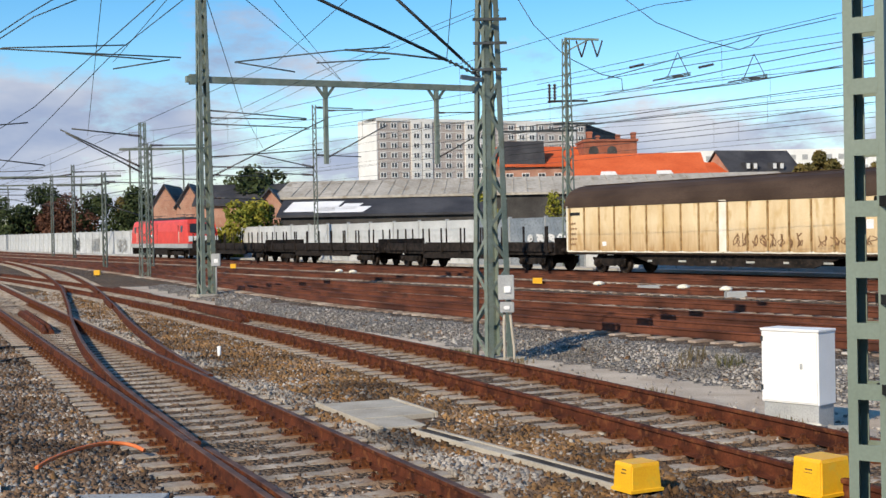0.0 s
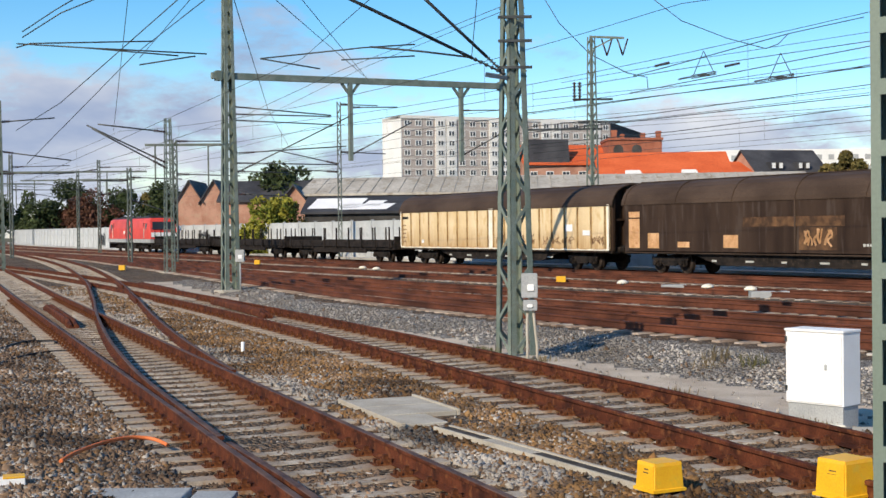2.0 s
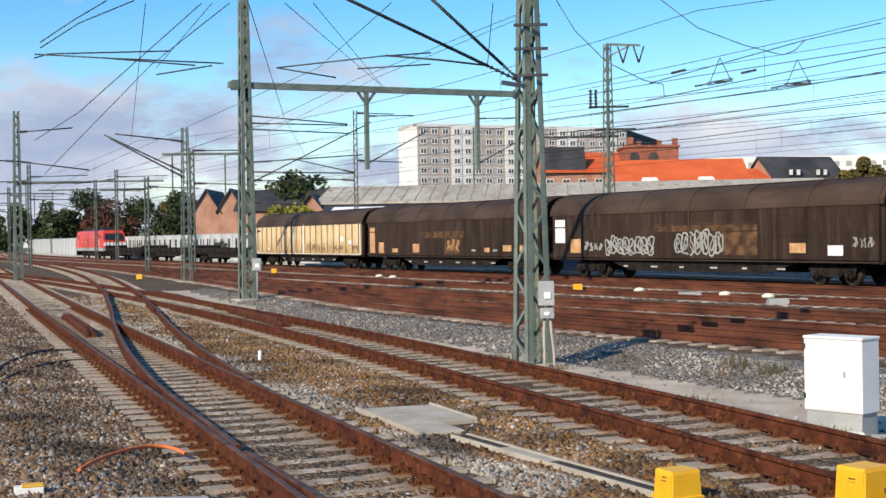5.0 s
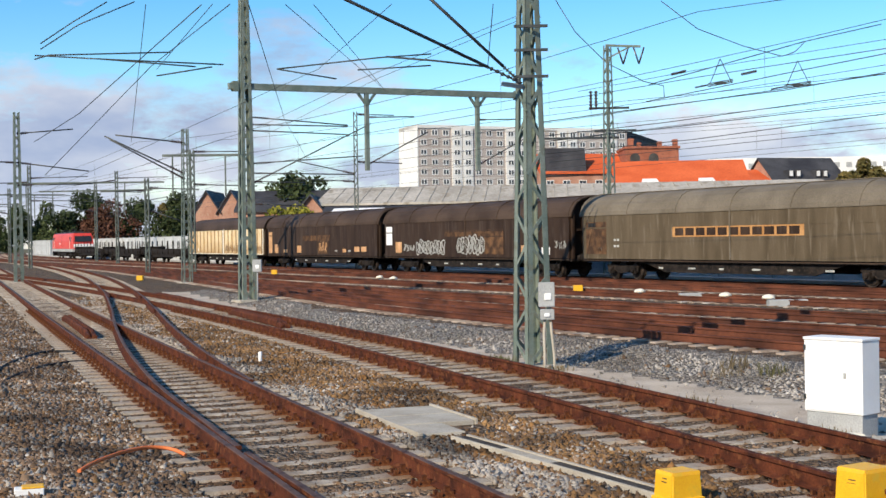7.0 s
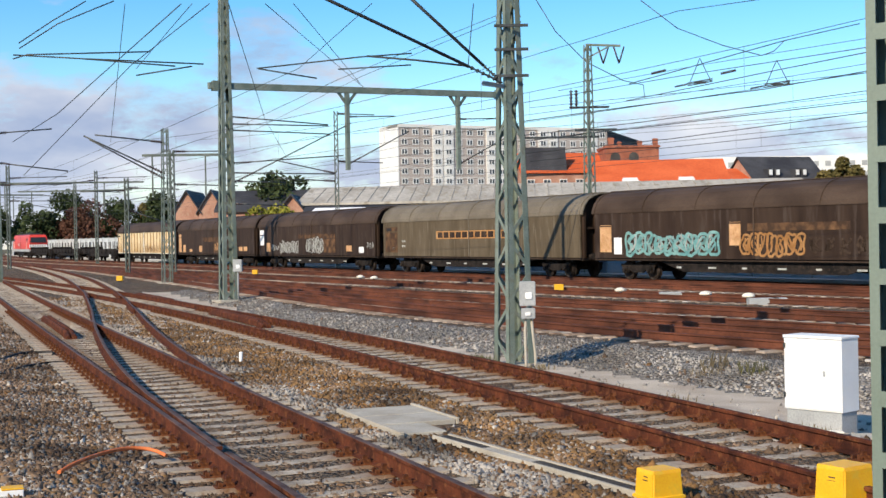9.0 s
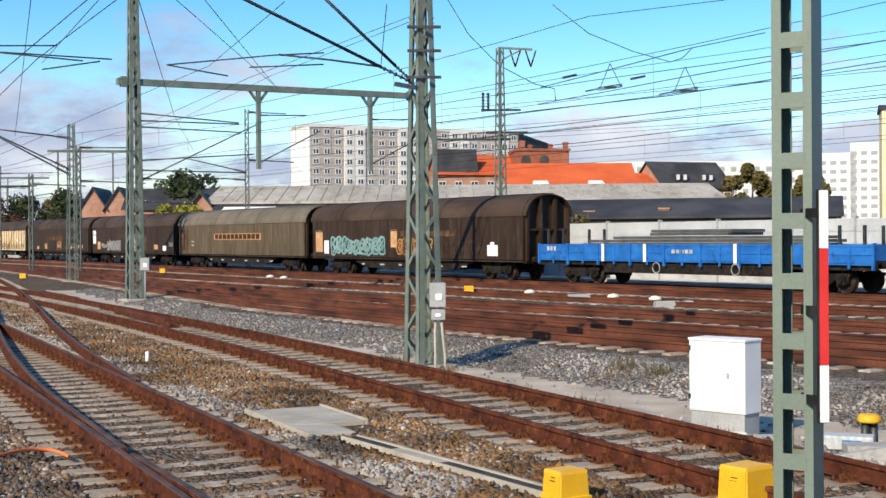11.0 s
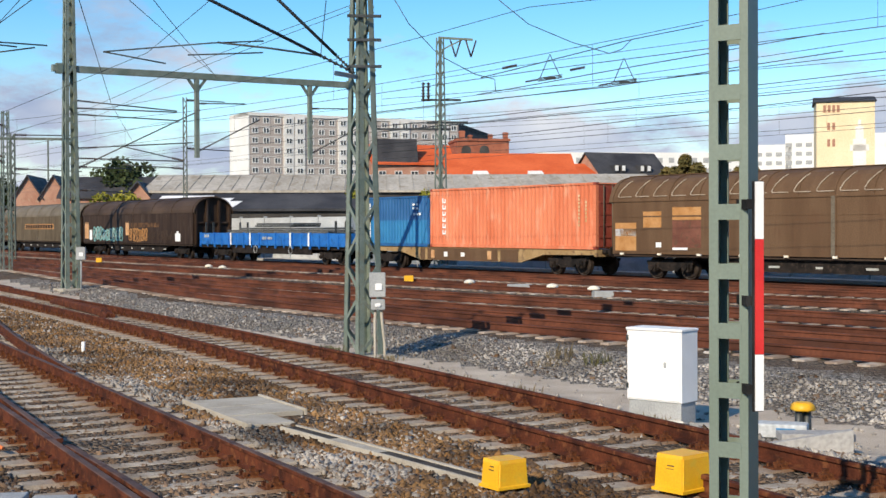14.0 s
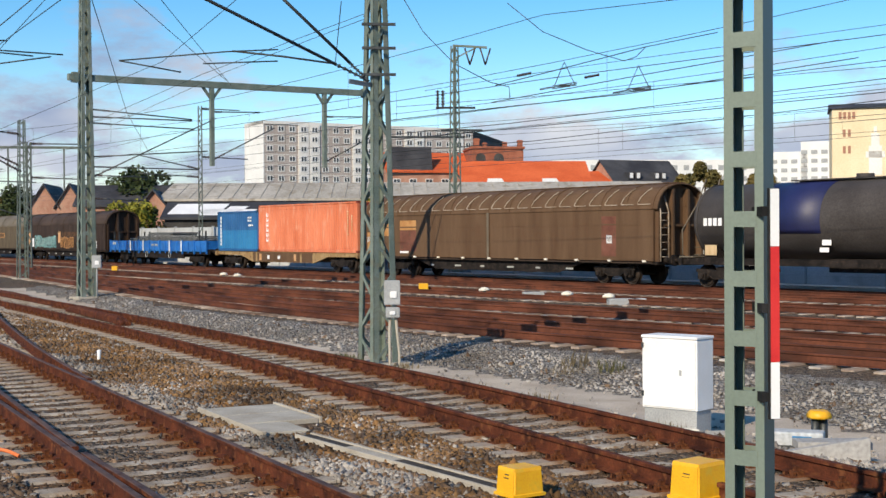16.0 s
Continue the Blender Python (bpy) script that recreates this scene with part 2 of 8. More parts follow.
def thing(name, label, category, group="", kind="", at=None):
    ob = new(name)
    ob.empty_display_size = 0.1
    if at is not None:
        ob.matrix_basis = at
    return tagged(ob, label, category, group, kind)


def bx(bm, x0, x1, y0, y1, z0, z1, mi=0):
    v = [bm.verts.new((x, y, z)) for z in (z0, z1) for y in (y0, y1) for x in (x0, x1)]
    for a in ((0, 2, 3, 1), (4, 5, 7, 6), (0, 1, 5, 4), (2, 6, 7, 3), (0, 4, 6, 2), (1, 3, 7, 5)):
        bm.faces.new([v[i] for i in a]).material_index = mi
    return v


def bar(bm, p, q, w, d=None, up=(0, 0, 1), mi=0):
    """A square bar from p to q, w wide, d deep."""
    p, q = Vector(p), Vector(q)
    d = w if d is None else d
    ax = (q - p).normalized()
    u = Vector(up)
    if abs(ax.dot(u)) > 0.97:
        u = Vector((1, 0, 0))
    s = ax.cross(u).normalized() * w / 2
    u = s.cross(ax).normalized() * d / 2
    v = [bm.verts.new(c + a * s + b * u) for c in (p, q) for a, b in ((-1, -1), (1, -1), (1, 1), (-1, 1))]
    for a in ((3, 2, 1, 0), (4, 5, 6, 7), (0, 1, 5, 4), (1, 2, 6, 5), (2, 3, 7, 6), (3, 0, 4, 7)):
        bm.faces.new([v[i] for i in a]).material_index = mi


def rod(bm, pts, r, seg=6, mi=0, smooth=True, caps=True):
    """A round rod through points."""
    pts = [Vector(p) for p in pts]
    rings = []
    for i, p in enumerate(pts):
        ax = (pts[min(i + 1, len(pts) - 1)] - pts[max(i - 1, 0)]).normalized()
        u = Vector((0, 0, 1)) if abs(ax.z) < 0.95 else Vector((1, 0, 0))
        s = ax.cross(u).normalized()
        u = s.cross(ax)
        rr = r[i] if isinstance(r, (list, tuple)) else r
        rings.append([bm.verts.new(p + (s * math.cos(6.28319 * k / seg) + u * math.sin(6.28319 * k / seg)) * rr) for k in range(seg)])
    for a, b in zip(rings, rings[1:]):
        for k in range(seg):
            fc = bm.faces.new((a[k], a[(k + 1) % seg], b[(k + 1) % seg], b[k]))
            fc.material_index, fc.smooth = mi, smooth
    if caps:
        bm.faces.new(rings[0][::-1]).material_index = mi
        bm.faces.new(rings[-1]).material_index = mi


def extrude_x(bm, prof, x0, x1, mi=0, caps=True, smooth=False):
    """A closed (y, z) outline run from x0 to x1."""
    a, b = [bm.verts.new((x0, y, z)) for y, z in prof], [bm.verts.new((x1, y, z)) for y, z in prof]
    k = len(prof)
    for i in range(k):
        fc = bm.faces.new((a[i], a[(i + 1) % k], b[(i + 1) % k], b[i]))
        fc.material_index, fc.smooth = mi, smooth
    if caps:
        bm.faces.new(a[::-1]).material_index = mi
        bm.faces.new(b).material_index = mi


def B():
    return bmesh.new()


def boxpart(name, dims, mat, parent, label="", bevel=0.0):
    bm = B()
    bx(bm, *dims)
    if bevel:
        bmesh.ops.bevel(bm, geom=bm.edges[:], offset=bevel, segments=2, affect="EDGES", profile=0.5)
    return part(name, bm, mat, parent, label)


# ---- plan: the train's line and the lie of the land ----
S0, S1 = -150, 350
HEAD = [-1.14 + 0.121 * u - 0.094 * u * u + 0.052 * u ** 3 for u in (max(-60, min(185, s)) / 100 for s in range(S0, S1 + 1))]
LX, LY = [0.0], [0.0]
for a in HEAD[:-1]:
    LX.append(LX[-1] + math.cos(a))
    LY.append(LY[-1] + math.sin(a))
LX = np.array(LX) - LX[-S0] - 57.9
LY = np.array(LY) - LY[-S0] + 184.22
HEAD = np.array(HEAD)
SS = np.arange(S0, S1 + 1.0)
BEND = 0.0093 * np.clip(85 - SS, 0, None) ** 1.3      # all lines lean to the platform side here, fitted to the camera's view
LX, LY = LX + BEND * np.sin(HEAD), LY - BEND * np.cos(HEAD)


def rise(y):
    """The yard climbs gently into the distance, fitted to the camera's view."""
    return 0.0035 * np.clip(np.asarray(y, float) - 45, 0, 260)


def line(s, off=0.0):
    """A point at s metres along the train's line, off metres towards the platform, and the heading there."""
    x, y, a = np.interp(s, SS, LX), np.interp(s, SS, LY), np.interp(s, SS, HEAD)
    return float(x + off * math.sin(a)), float(y - off * math.cos(a)), float(a)


def nearest(x, y):
    """s and off of places, for arrays."""
    x, y = np.asarray(x, float).ravel(), np.asarray(y, float).ravel()
    s, o = np.zeros_like(x), np.zeros_like(x)
    for i in range(0, len(x), 4000):
        d = (x[i:i + 4000, None] - LX[None]) ** 2 + (y[i:i + 4000, None] - LY[None]) ** 2
        k = d.argmin(1)
        s[i:i + 4000] = SS[k]
        o[i:i + 4000] = (x[i:i + 4000] - LX[k]) * np.sin(HEAD[k]) - (y[i:i + 4000] - LY[k]) * np.cos(HEAD[k])
    return s, o


def step(a, b, v):
    u = np.clip((v - a) / (b - a), 0, 1)
    return u * u * (3 - 2 * u)


def track_one(y):
    return -1.27 - 0.413 * (np.asarray(y, float) - 11.89)


def track_two(y):
    v = np.asarray(y, float) - 12.7
    return 3.25 - 0.37 * v - 0.00135 * v * v


def land(x, y):
    """Height of the ground."""
    x, y = np.asarray(x, float).ravel(), np.asarray(y, float).ravel()
    s, o = nearest(x, y)
    z = -0.205 + rise(y)
    edge = np.interp(s, [110, 140, 147, 155, 164, 171, 185], [14.8, 18.3, 20.3, 21.0, 21.9, 22.8, 24.2])
    far = np.interp(s, [110, 137, 176, 190], [16.5, 21.0, 29.2, 32.5])
    u = (o - edge) / np.maximum(far - edge, 0.5)
    z = z - 0.17 * step(0, 0.5, u) * (1 - step(0.72, 1.0, u)) * step(120, 145, s)
    left = track_one(y) - x - 1.45       # loose ballast heaped beside the nearest track
    z = z + 0.16 * step(0, 1.6, left) * step(50, 30, y)
    return z


def land_at(x, y):
    return float(land([x], [y])[0])


# ---- ground ----
def build_ground():
    az = np.radians(np.concatenate([np.arange(-180, -40, 8.0), np.arange(-40, 46, 0.4), np.arange(46, 180, 8.0)]))
    rad = np.concatenate([[0.6], 2.0 * 1.017 ** np.arange(0, 440)])
    a, r = np.meshgrid(az, rad)
    x, y = (r * np.sin(a)).ravel(), (r * np.cos(a)).ravel()
    z = land(x, y)
    wob = np.array([noise.noise(Vector((u * 0.9, v * 0.9, 0))) for u, v in zip(x, y)])
    z = z + 0.018 * wob
    na, nr = len(az), len(rad)
    i, j = np.meshgrid(np.arange(na), np.arange(nr - 1))
    q = np.stack([j * na + i, (j + 1) * na + i, (j + 1) * na + (i + 1) % na, j * na + (i + 1) % na], -1).reshape(-1, 4)[:, ::-1]
    me = bpy.data.meshes.new("ground")
    me.from_pydata(np.stack([x, y, z], 1).tolist(), [], [list(range(na))[::-1]] + q.tolist())
    me.materials.append(M_BALLAST)
    me.materials.append(M_SAND)
    me.materials.append(M_EARTH)
    me.materials.append(M_BANK)
    cx, cy = x[q].mean(1), y[q].mean(1)
    s, o = nearest(cx, cy)
    edge = np.interp(s, [110, 140, 147, 155, 164, 171, 185], [14.8, 18.3, 20.3, 21.0, 21.9, 22.8, 24.2])
    far = np.interp(s, [110, 137, 176, 190], [16.5, 21.0, 29.2, 32.5])
    u = (o - edge) / np.maximum(far - edge, 0.5) + 0.06 * np.array([noise.noise(Vector((c * 0.8, d * 0.8, 3))) for c, d in zip(cx, cy)])
    mi = np.where((u > 0.52) & (u < 1.02) & (s > 126), 1, 0)
    mi = np.where((u > -0.05) & (u <= 0.52) & (s > 126), 3, mi)
    mi = np.where((o < -14) | (np.hypot(cx, cy) > 420), 2, mi)
    me.polygons.foreach_set("material_index", np.concatenate([[0], mi]).astype(np.int32))
    me.polygons.foreach_set("use_smooth", np.ones(len(me.polygons), bool))
    tagged(new("ground", me), "brown and grey broken-stone ballast with a sandy path between the tracks", "ground", kind="structure")


M_EARTH = surface("earth and weeds", (0.10, 0.085, 0.05), (0.17, 0.15, 0.09), 0.95, scale=0.3, fine=8, bump=0.4)
build_ground()


def build_stones():
    """Loose stones where the camera passes nearest."""
    rng = np.random.default_rng(4)
    base = np.array([(1, 0, 0), (-1, 0, 0), (0, 1, 0), (0, -1, 0), (0, 0, 1), (0, 0, -1)], float)
    tri = np.array([(0, 2, 4), (2, 1, 4), (1, 3, 4), (3, 0, 4), (2, 0, 5), (1, 2, 5), (3, 1, 5), (0, 3, 5)])
    n = 300000
    # denser near: even in the logarithm of the distance
    r = 8.8 * (60 / 8.8) ** (rng.random(n) ** 1.15)
    a = np.radians(rng.uniform(-25, 30, n))
    x, y = r * np.sin(a), r * np.cos(a)
    s, o = nearest(x, y)
    far = np.interp(s, [110, 137, 176, 190], [16.5, 21.0, 29.2, 32.5])
    edge = np.interp(s, [110, 140, 147, 155, 164, 171, 185], [14.8, 18.3, 20.3, 21.0, 21.9, 22.8, 24.2])
    u = (o - edge) / np.maximum(far - edge, 0.5)
    d1, d2 = np.abs(x - track_one(y)) * 0.924, np.abs(x - track_two(y)) * 0.93
    keep = ~((u > 0.50) & (u < 0.98) & (rng.random(n) > 0.012)) & (u > 0.05) & ~((u < 0.52) & (rng.random(n) > 0.2))
    # the concrete covers lie bare
    cx_, cy_ = x + 0.80, y - 16.35
    lx, ly = -0.3817 * cx_ + 0.9243 * cy_, -0.9243 * cx_ - 0.3817 * cy_
    keep &= ~((np.abs(lx + 0.15) < 1.3) & (np.abs(ly) < 0.58) & (rng.random(n) > 0.03))
    tx, ty = (x + 0.30) * 0.4706 - (y - 14.75) * 0.8824, (x + 0.30) * 0.8824 + (y - 14.75) * 0.4706
    keep &= ~((tx > -0.1) & (tx < 4.1) & (np.abs(ty) < 0.19) & (rng.random(n) > 0.05))
    # few stones lie on the sleepers
    keep &= ~((np.minimum(d1, d2) < 1.33) & (rng.random(n) > 0.6))
    x, y, r = x[keep], y[keep], r[keep]
    side, gap = x - track_one(y), track_two(y) - track_one(y)
    n = len(x)
    z = land(x, y)
    size = rng.uniform(0.016, 0.040, n) + np.where(rng.random(n) < 0.15, 0.016, 0.0) + 0.012 * np.clip((r - 20) / 30, 0, 1)
    near_rail = np.minimum(np.abs(x - track_one(y)), np.abs(x - track_two(y))) < 1.4
    z = z + np.where(near_rail, -0.026, 0.006)
    q = rng.normal(size=(n, 4))
    q /= np.linalg.norm(q, axis=1)[:, None]
    w, i, j, k = q.T
    rot = np.stack([1 - 2 * (j * j + k * k), 2 * (i * j - k * w), 2 * (i * k + j * w), 2 * (i * j + k * w), 1 - 2 * (i * i + k * k), 2 * (j * k - i * w),
                    2 * (i * k - j * w), 2 * (j * k + i * w), 1 - 2 * (i * i + j * j)], 1).reshape(n, 3, 3)
    v = base[None] * (1 + rng.uniform(-0.35, 0.35, (n, 6, 3))) * np.array([1.25, 1.0, 0.8]) + rng.uniform(-0.25, 0.25, (n, 6, 3))
    v = np.einsum("nij,nkj->nki", rot, v) * size[:, None, None] + np.stack([x, y, z], 1)[:, None]
    me = bpy.data.meshes.new("ballast_stones")
    me.vertices.add(n * 6)
    me.vertices.foreach_set("co", v.astype(np.float32).ravel())
    t = (np.arange(n)[:, None, None] * 6 + tri[None]).reshape(-1)
    me.loops.add(len(t))
    me.loops.foreach_set("vertex_index", t.astype(np.int32))
    me.polygons.add(len(t) // 3)
    me.polygons.foreach_set("loop_start", np.arange(0, len(t), 3).astype(np.int32))
    me.update(calc_edges=True)
    me.validate()
    # grey beside the nearest track, rusty between the two tracks, mixed elsewhere
    draw = rng.random(n)
    wave = 0.35 * np.sin(y * 1.1) + 0.25 * np.sin(y * 2.7 + x)
    strip = (side > 0.7) & (side < 1.75 + wave)
    rusty = (side >= 1.75 + wave) & (side < gap - 1.0)
    kind_of = np.where(draw < 0.25, 1, np.where(draw < 0.31, 2, 0))
    kind_of = np.where(side > gap + 0.9, np.where(draw < 0.6, 3, np.where(draw < 0.9, 1, 0)), kind_of)
    kind_of = np.where(rusty, np.where(draw < 0.5, 2, np.where(draw < 0.62, 1, 0)), kind_of)
    kind_of = np.where(strip, np.where(draw < 0.75, 1, 0), kind_of)
    # mostly brown stones between sleepers, their darkness also standing in for shaded gaps
    kind_of = np.where(near_rail & (draw > 0.12), 0, kind_of)
    for m in (M_STONE, M_STONEGREY, M_STONERUST, M_STONEPALE):
        me.materials.append(m)
    me.polygons.foreach_set("material_index", np.repeat(kind_of, 8).astype(np.int32))
    tagged(new("ballast_stones", me), "loose grey and rusty-brown ballast stones beside the rails", "ballast", kind="stuff")


build_stones()

# ---- tracks ----
RAIL = [(-0.075, -0.172), (0.075, -0.172), (0.075, -0.162), (0.012, -0.145), (0.009, -0.045), (0.036, -0.036), (0.036, -0.006), (0.028, 0.0),
        (-0.028, 0.0), (-0.036, -0.006), (-0.036, -0.036), (-0.009, -0.045), (-0.012, -0.145), (-0.075, -0.162)]


def sweep(name, pts, mats, parent, label="", prof=RAIL, top=(6, 7, 8)):
    """A rail of the given section along points."""
    bm = B()
    rings = []
    for i, p in enumerate(pts):
        a, b = pts[max(i - 1, 0)], pts[min(i + 1, len(pts) - 1)]
        d = math.hypot(b[0] - a[0], b[1] - a[1])
        nx, ny = -(b[1] - a[1]) / d, (b[0] - a[0]) / d
        rings.append([bm.verts.new((p[0] + nx * u, p[1] + ny * u, p[2] + w)) for u, w in prof])
    k = len(prof)
    for a, b in zip(rings, rings[1:]):
        for i in range(k):
            fc = bm.faces.new((a[i], a[(i + 1) % k], b[(i + 1) % k], b[i]))
            fc.material_index = 1 if i in top else 0
    bm.faces.new(rings[0][::-1])
    bm.faces.new(rings[-1])
    return part(name, bm, mats, parent, label)


def beside(pts, off):
    out = []
    for i, p in enumerate(pts):
        a, b = pts[max(i - 1, 0)], pts[min(i + 1, len(pts) - 1)]
        d = math.hypot(b[0] - a[0], b[1] - a[1])
        out.append((p[0] - (b[1] - a[1]) / d * off, p[1] + (b[0] - a[0]) / d * off, p[2]))
    return out


def along(pts, spacing, first=0.0):
    """Places every so many metres along a line: x, y, z, heading."""
    out, need = [], first
    for a, b in zip(pts, pts[1:]):
        d = math.hypot(b[0] - a[0], b[1] - a[1])
        while need <= d:
            u = need / d
            out.append((a[0] + (b[0] - a[0]) * u, a[1] + (b[1] - a[1]) * u, a[2] + (b[2] - a[2]) * u, math.atan2(b[1] - a[1], b[0] - a[0])))
            need += spacing
        need -= d
    return out


def sleeper_mesh(bm, m=None, half=1.3):
    """A pre-stressed concrete sleeper across the y axis, its top at the rail foot."""
    # (x half width at base, at top) along y; the middle is waisted
    ys = [(-half, 0.125, 0.085, -0.19), (-half + 0.03, 0.15, 0.115, -0.176), (-0.5, 0.15, 0.115, -0.176), (-0.25, 0.12, 0.10, -0.194),
          (0.25, 0.12, 0.10, -0.194), (0.5, 0.15, 0.115, -0.176), (half - 0.03, 0.15, 0.115, -0.176), (half, 0.125, 0.085, -0.19)]
    rings = []
    for y, wb, wt, zt in ys:
        pts = [(-wb, y, -0.30), (wb, y, -0.30), (wt, y, zt), (-wt, y, zt)]
        rings.append([bm.verts.new(m @ Vector(p) if m else p) for p in pts])
    for a, b in zip(rings, rings[1:]):
        for i in range(4):
            bm.faces.new((a[i], b[i], b[(i + 1) % 4], a[(i + 1) % 4]))
    bm.faces.new(rings[0])
    bm.faces.new(rings[-1][::-1])


def clip_mesh(bm, m=None):
    """A rail fastening: base plate, two clips and bolts, at one rail."""
    n0 = len(bm.verts)
    bx(bm, -0.085, 0.085, -0.24, 0.24, -0.185, -0.162)
    for sy in (-1, 1):
        bx(bm, -0.055, 0.055, sy * 0.105 - 0.04, sy * 0.105 + 0.04, -0.162, -0.128)
        bx(bm, -0.022, 0.022, sy * 0.11 - 0.022, sy * 0.11 + 0.022, -0.128, -0.085)
        for sx in (-0.055, 0.055):
            bx(bm, sx - 0.018, sx + 0.018, sy * 0.195 - 0.018, sy * 0.195 + 0.018, -0.162, -0.125)
    if m:
        bm.verts.ensure_lookup_table()
        for v in bm.verts[n0:]:
            v.co = m @ v.co


def at_yaw(x, y, z, a):
    return Matrix.Translation((x, y, z)) @ Matrix.Rotation(a, 4, "Z")


SLEEPER_SHARED = {}


def build_track(label, pts, near, rail_mats, sleeper_mat, spacing=0.6, clip_mat=None, half=1.3, skip=(), first=0.0, sides=(-0.7535, 0.7535)):
    """near: how many sleepers from the start are pieces of their own; the rest is one mesh."""
    tr = thing("railway_track", label, "railway track", "tracks of the yard", "structure")
    for o in sides:
        sweep("rail", beside(pts, o), rail_mats, tr)
    spots = along(pts, spacing, first)
    key = (half, sleeper_mat.name)
    if near and key not in SLEEPER_SHARED:
        bm = B()
        sleeper_mesh(bm, None, half)
        me = bpy.data.meshes.new("sleeper")
        bm.to_mesh(me)
        bm.free()
        me.materials.append(sleeper_mat)
        bm = B()
        clip_mesh(bm)
        mc = bpy.data.meshes.new("rail_fastening")
        bm.to_mesh(mc)
        bm.free()
        mc.materials.append(clip_mat or M_PLATE)
        SLEEPER_SHARED[key] = (me, mc)
    rng = random.Random(7)
    far = B()
    for i, (x, y, z, a) in enumerate(spots):
        a += rng.uniform(-0.012, 0.012)
        if i < near:
            me, mc = SLEEPER_SHARED[key]
            sl = new("sleeper", me)
            sl.parent, sl.matrix_basis = tr, at_yaw(x, y, z + rng.uniform(-0.006, 0.004), a)
            for o in sides:
                c = new("rail_fastening", mc)
                c.parent, c.matrix_basis = sl, Matrix.Translation((0, o, 0.0))
        else:
            sleeper_mesh(far, at_yaw(x, y, z, a), half)
    if len(far.verts):
        tagged(part("far_sleepers", far, sleeper_mat, tr), kind="stuff")
    else:
        far.free()
    return tr


def pts_y(fx, y0, y1, stepm=1.5):
    ys = np.arange(y0, y1, stepm)
    return [(float(fx(y)), float(y), float(rise(y))) for y in ys]


def spline(ys, xs):
    """A smooth x(y) through a few places (Catmull-Rom)."""
    def f(y):
        i = max(0, min(len(ys) - 2, sum(1 for v in ys[1:-1] if v <= y)))
        def slope(k):
            a, b = max(k - 1, 0), min(k + 1, len(ys) - 1)
            return (xs[b] - xs[a]) / (ys[b] - ys[a])
        d = ys[i + 1] - ys[i]
        u = (y - ys[i]) / d
        return ((2 * u ** 3 - 3 * u * u + 1) * xs[i] + (u ** 3 - 2 * u * u + u) * d * slope(i)
                + (-2 * u ** 3 + 3 * u * u) * xs[i + 1] + (u ** 3 - u * u) * d * slope(i + 1))
    return f


branch = spline([12, 15, 19, 22, 26.5, 34.4, 44, 61.5, 89.4, 128, 170, 220], [-1.32, -2.5, -4.06, -5.13, -6.65, -9.13, -12.0, -17.5, -27.3, -42.9, -62, -86])
build_track("rust-brown rails on pale concrete sleepers in brown ballast", pts_y(track_one, 5.0, 120), 75, [M_RUST, M_RAILTOP], M_SLEEPER)
build_track("rust-brown rails on pale concrete sleepers with rusty fastenings", pts_y(track_two, 3.0, 150), 75, [M_RUST, M_RUST], M_SLEEPER)
# the turnout's curved rails leave the nearest track
turnout = thing("turnout", "curved rust-brown turnout rails crossing from the nearest track", "turnout", kind="structure")
bp_ = [(x, y, z + 0.003) for x, y, z in pts_y(branch, 13.4, 215, 1.2)]
sweep("switch_rail", beside(bp_, 0.70), [M_RUST, M_RAILTOP], turnout)
sweep("switch_rail", beside(bp_[5:], -0.70), [M_RUST, M_RAILTOP], turnout)
# the blade runs on close beside the stock rail
tip = beside(bp_, 0.70)[0]
gap0 = tip[0] - float(track_one(tip[1]))
sweep("switch_rail", [(float(track_one(y)) + gap0 + 0.06 * min(1.0, (tip[1] - y) / 2.0), float(y), float(rise(y)) - 0.002) for y in np.arange(5.0, tip[1] + 0.01, 0.6)], [M_RUST, M_RAILTOP], turnout)
far_sl = B()
for x, y, z, a in along(bp_[18:], 0.65):
    sleeper_mesh(far_sl, at_yaw(x, y, z - 0.004, a), 1.35)
tagged(part("far_sleepers", far_sl, M_SLEEPER, turnout), kind="stuff")
# check rails and the crossing's wing rails
for i0, i1, off in ((24, 29, -0.64), (33, 39, 0.62), (33, 39, -0.62)):
    sweep("check_rail", beside(bp_[i0:i1], off), [M_RUST, M_RUST], turnout)
GUARD = [(-0.13, -0.172), (0.13, -0.172), (0.13, -0.03), (0.09, 0.012), (0.02, 0.012), (0.0, -0.06), (-0.03, -0.06), (-0.05, 0.012), (-0.10, 0.012), (-0.13, -0.03)]
for a_, b_ in (((-14.4, 56.6), (-11.0, 49.0)), ((-8.2, 42.0), (-5.3, 34.5)), ((-13.0, 40.0), (-9.6, 31.5))):
    # the ends slope down to the sleepers
    sweep("check_rail", [(a_[0] + (b_[0] - a_[0]) * u, a_[1] + (b_[1] - a_[1]) * u, float(rise(a_[1] + (b_[1] - a_[1]) * u)) - dz) for u, dz in ((0, 0.10), (0.1, 0), (0.9, 0), (1, 0.10))], [M_RUST, M_RUST], turnout, "broad dark red check rail", GUARD)


def yard_line(offs, s_from, s_to):
    out = []
    for s in np.arange(s_from, s_to, 4.0):
        x, y, _ = line(s, -float(np.interp(s, *offs)))
        out.append((x, y, float(rise(y))))
    return out[::-1]


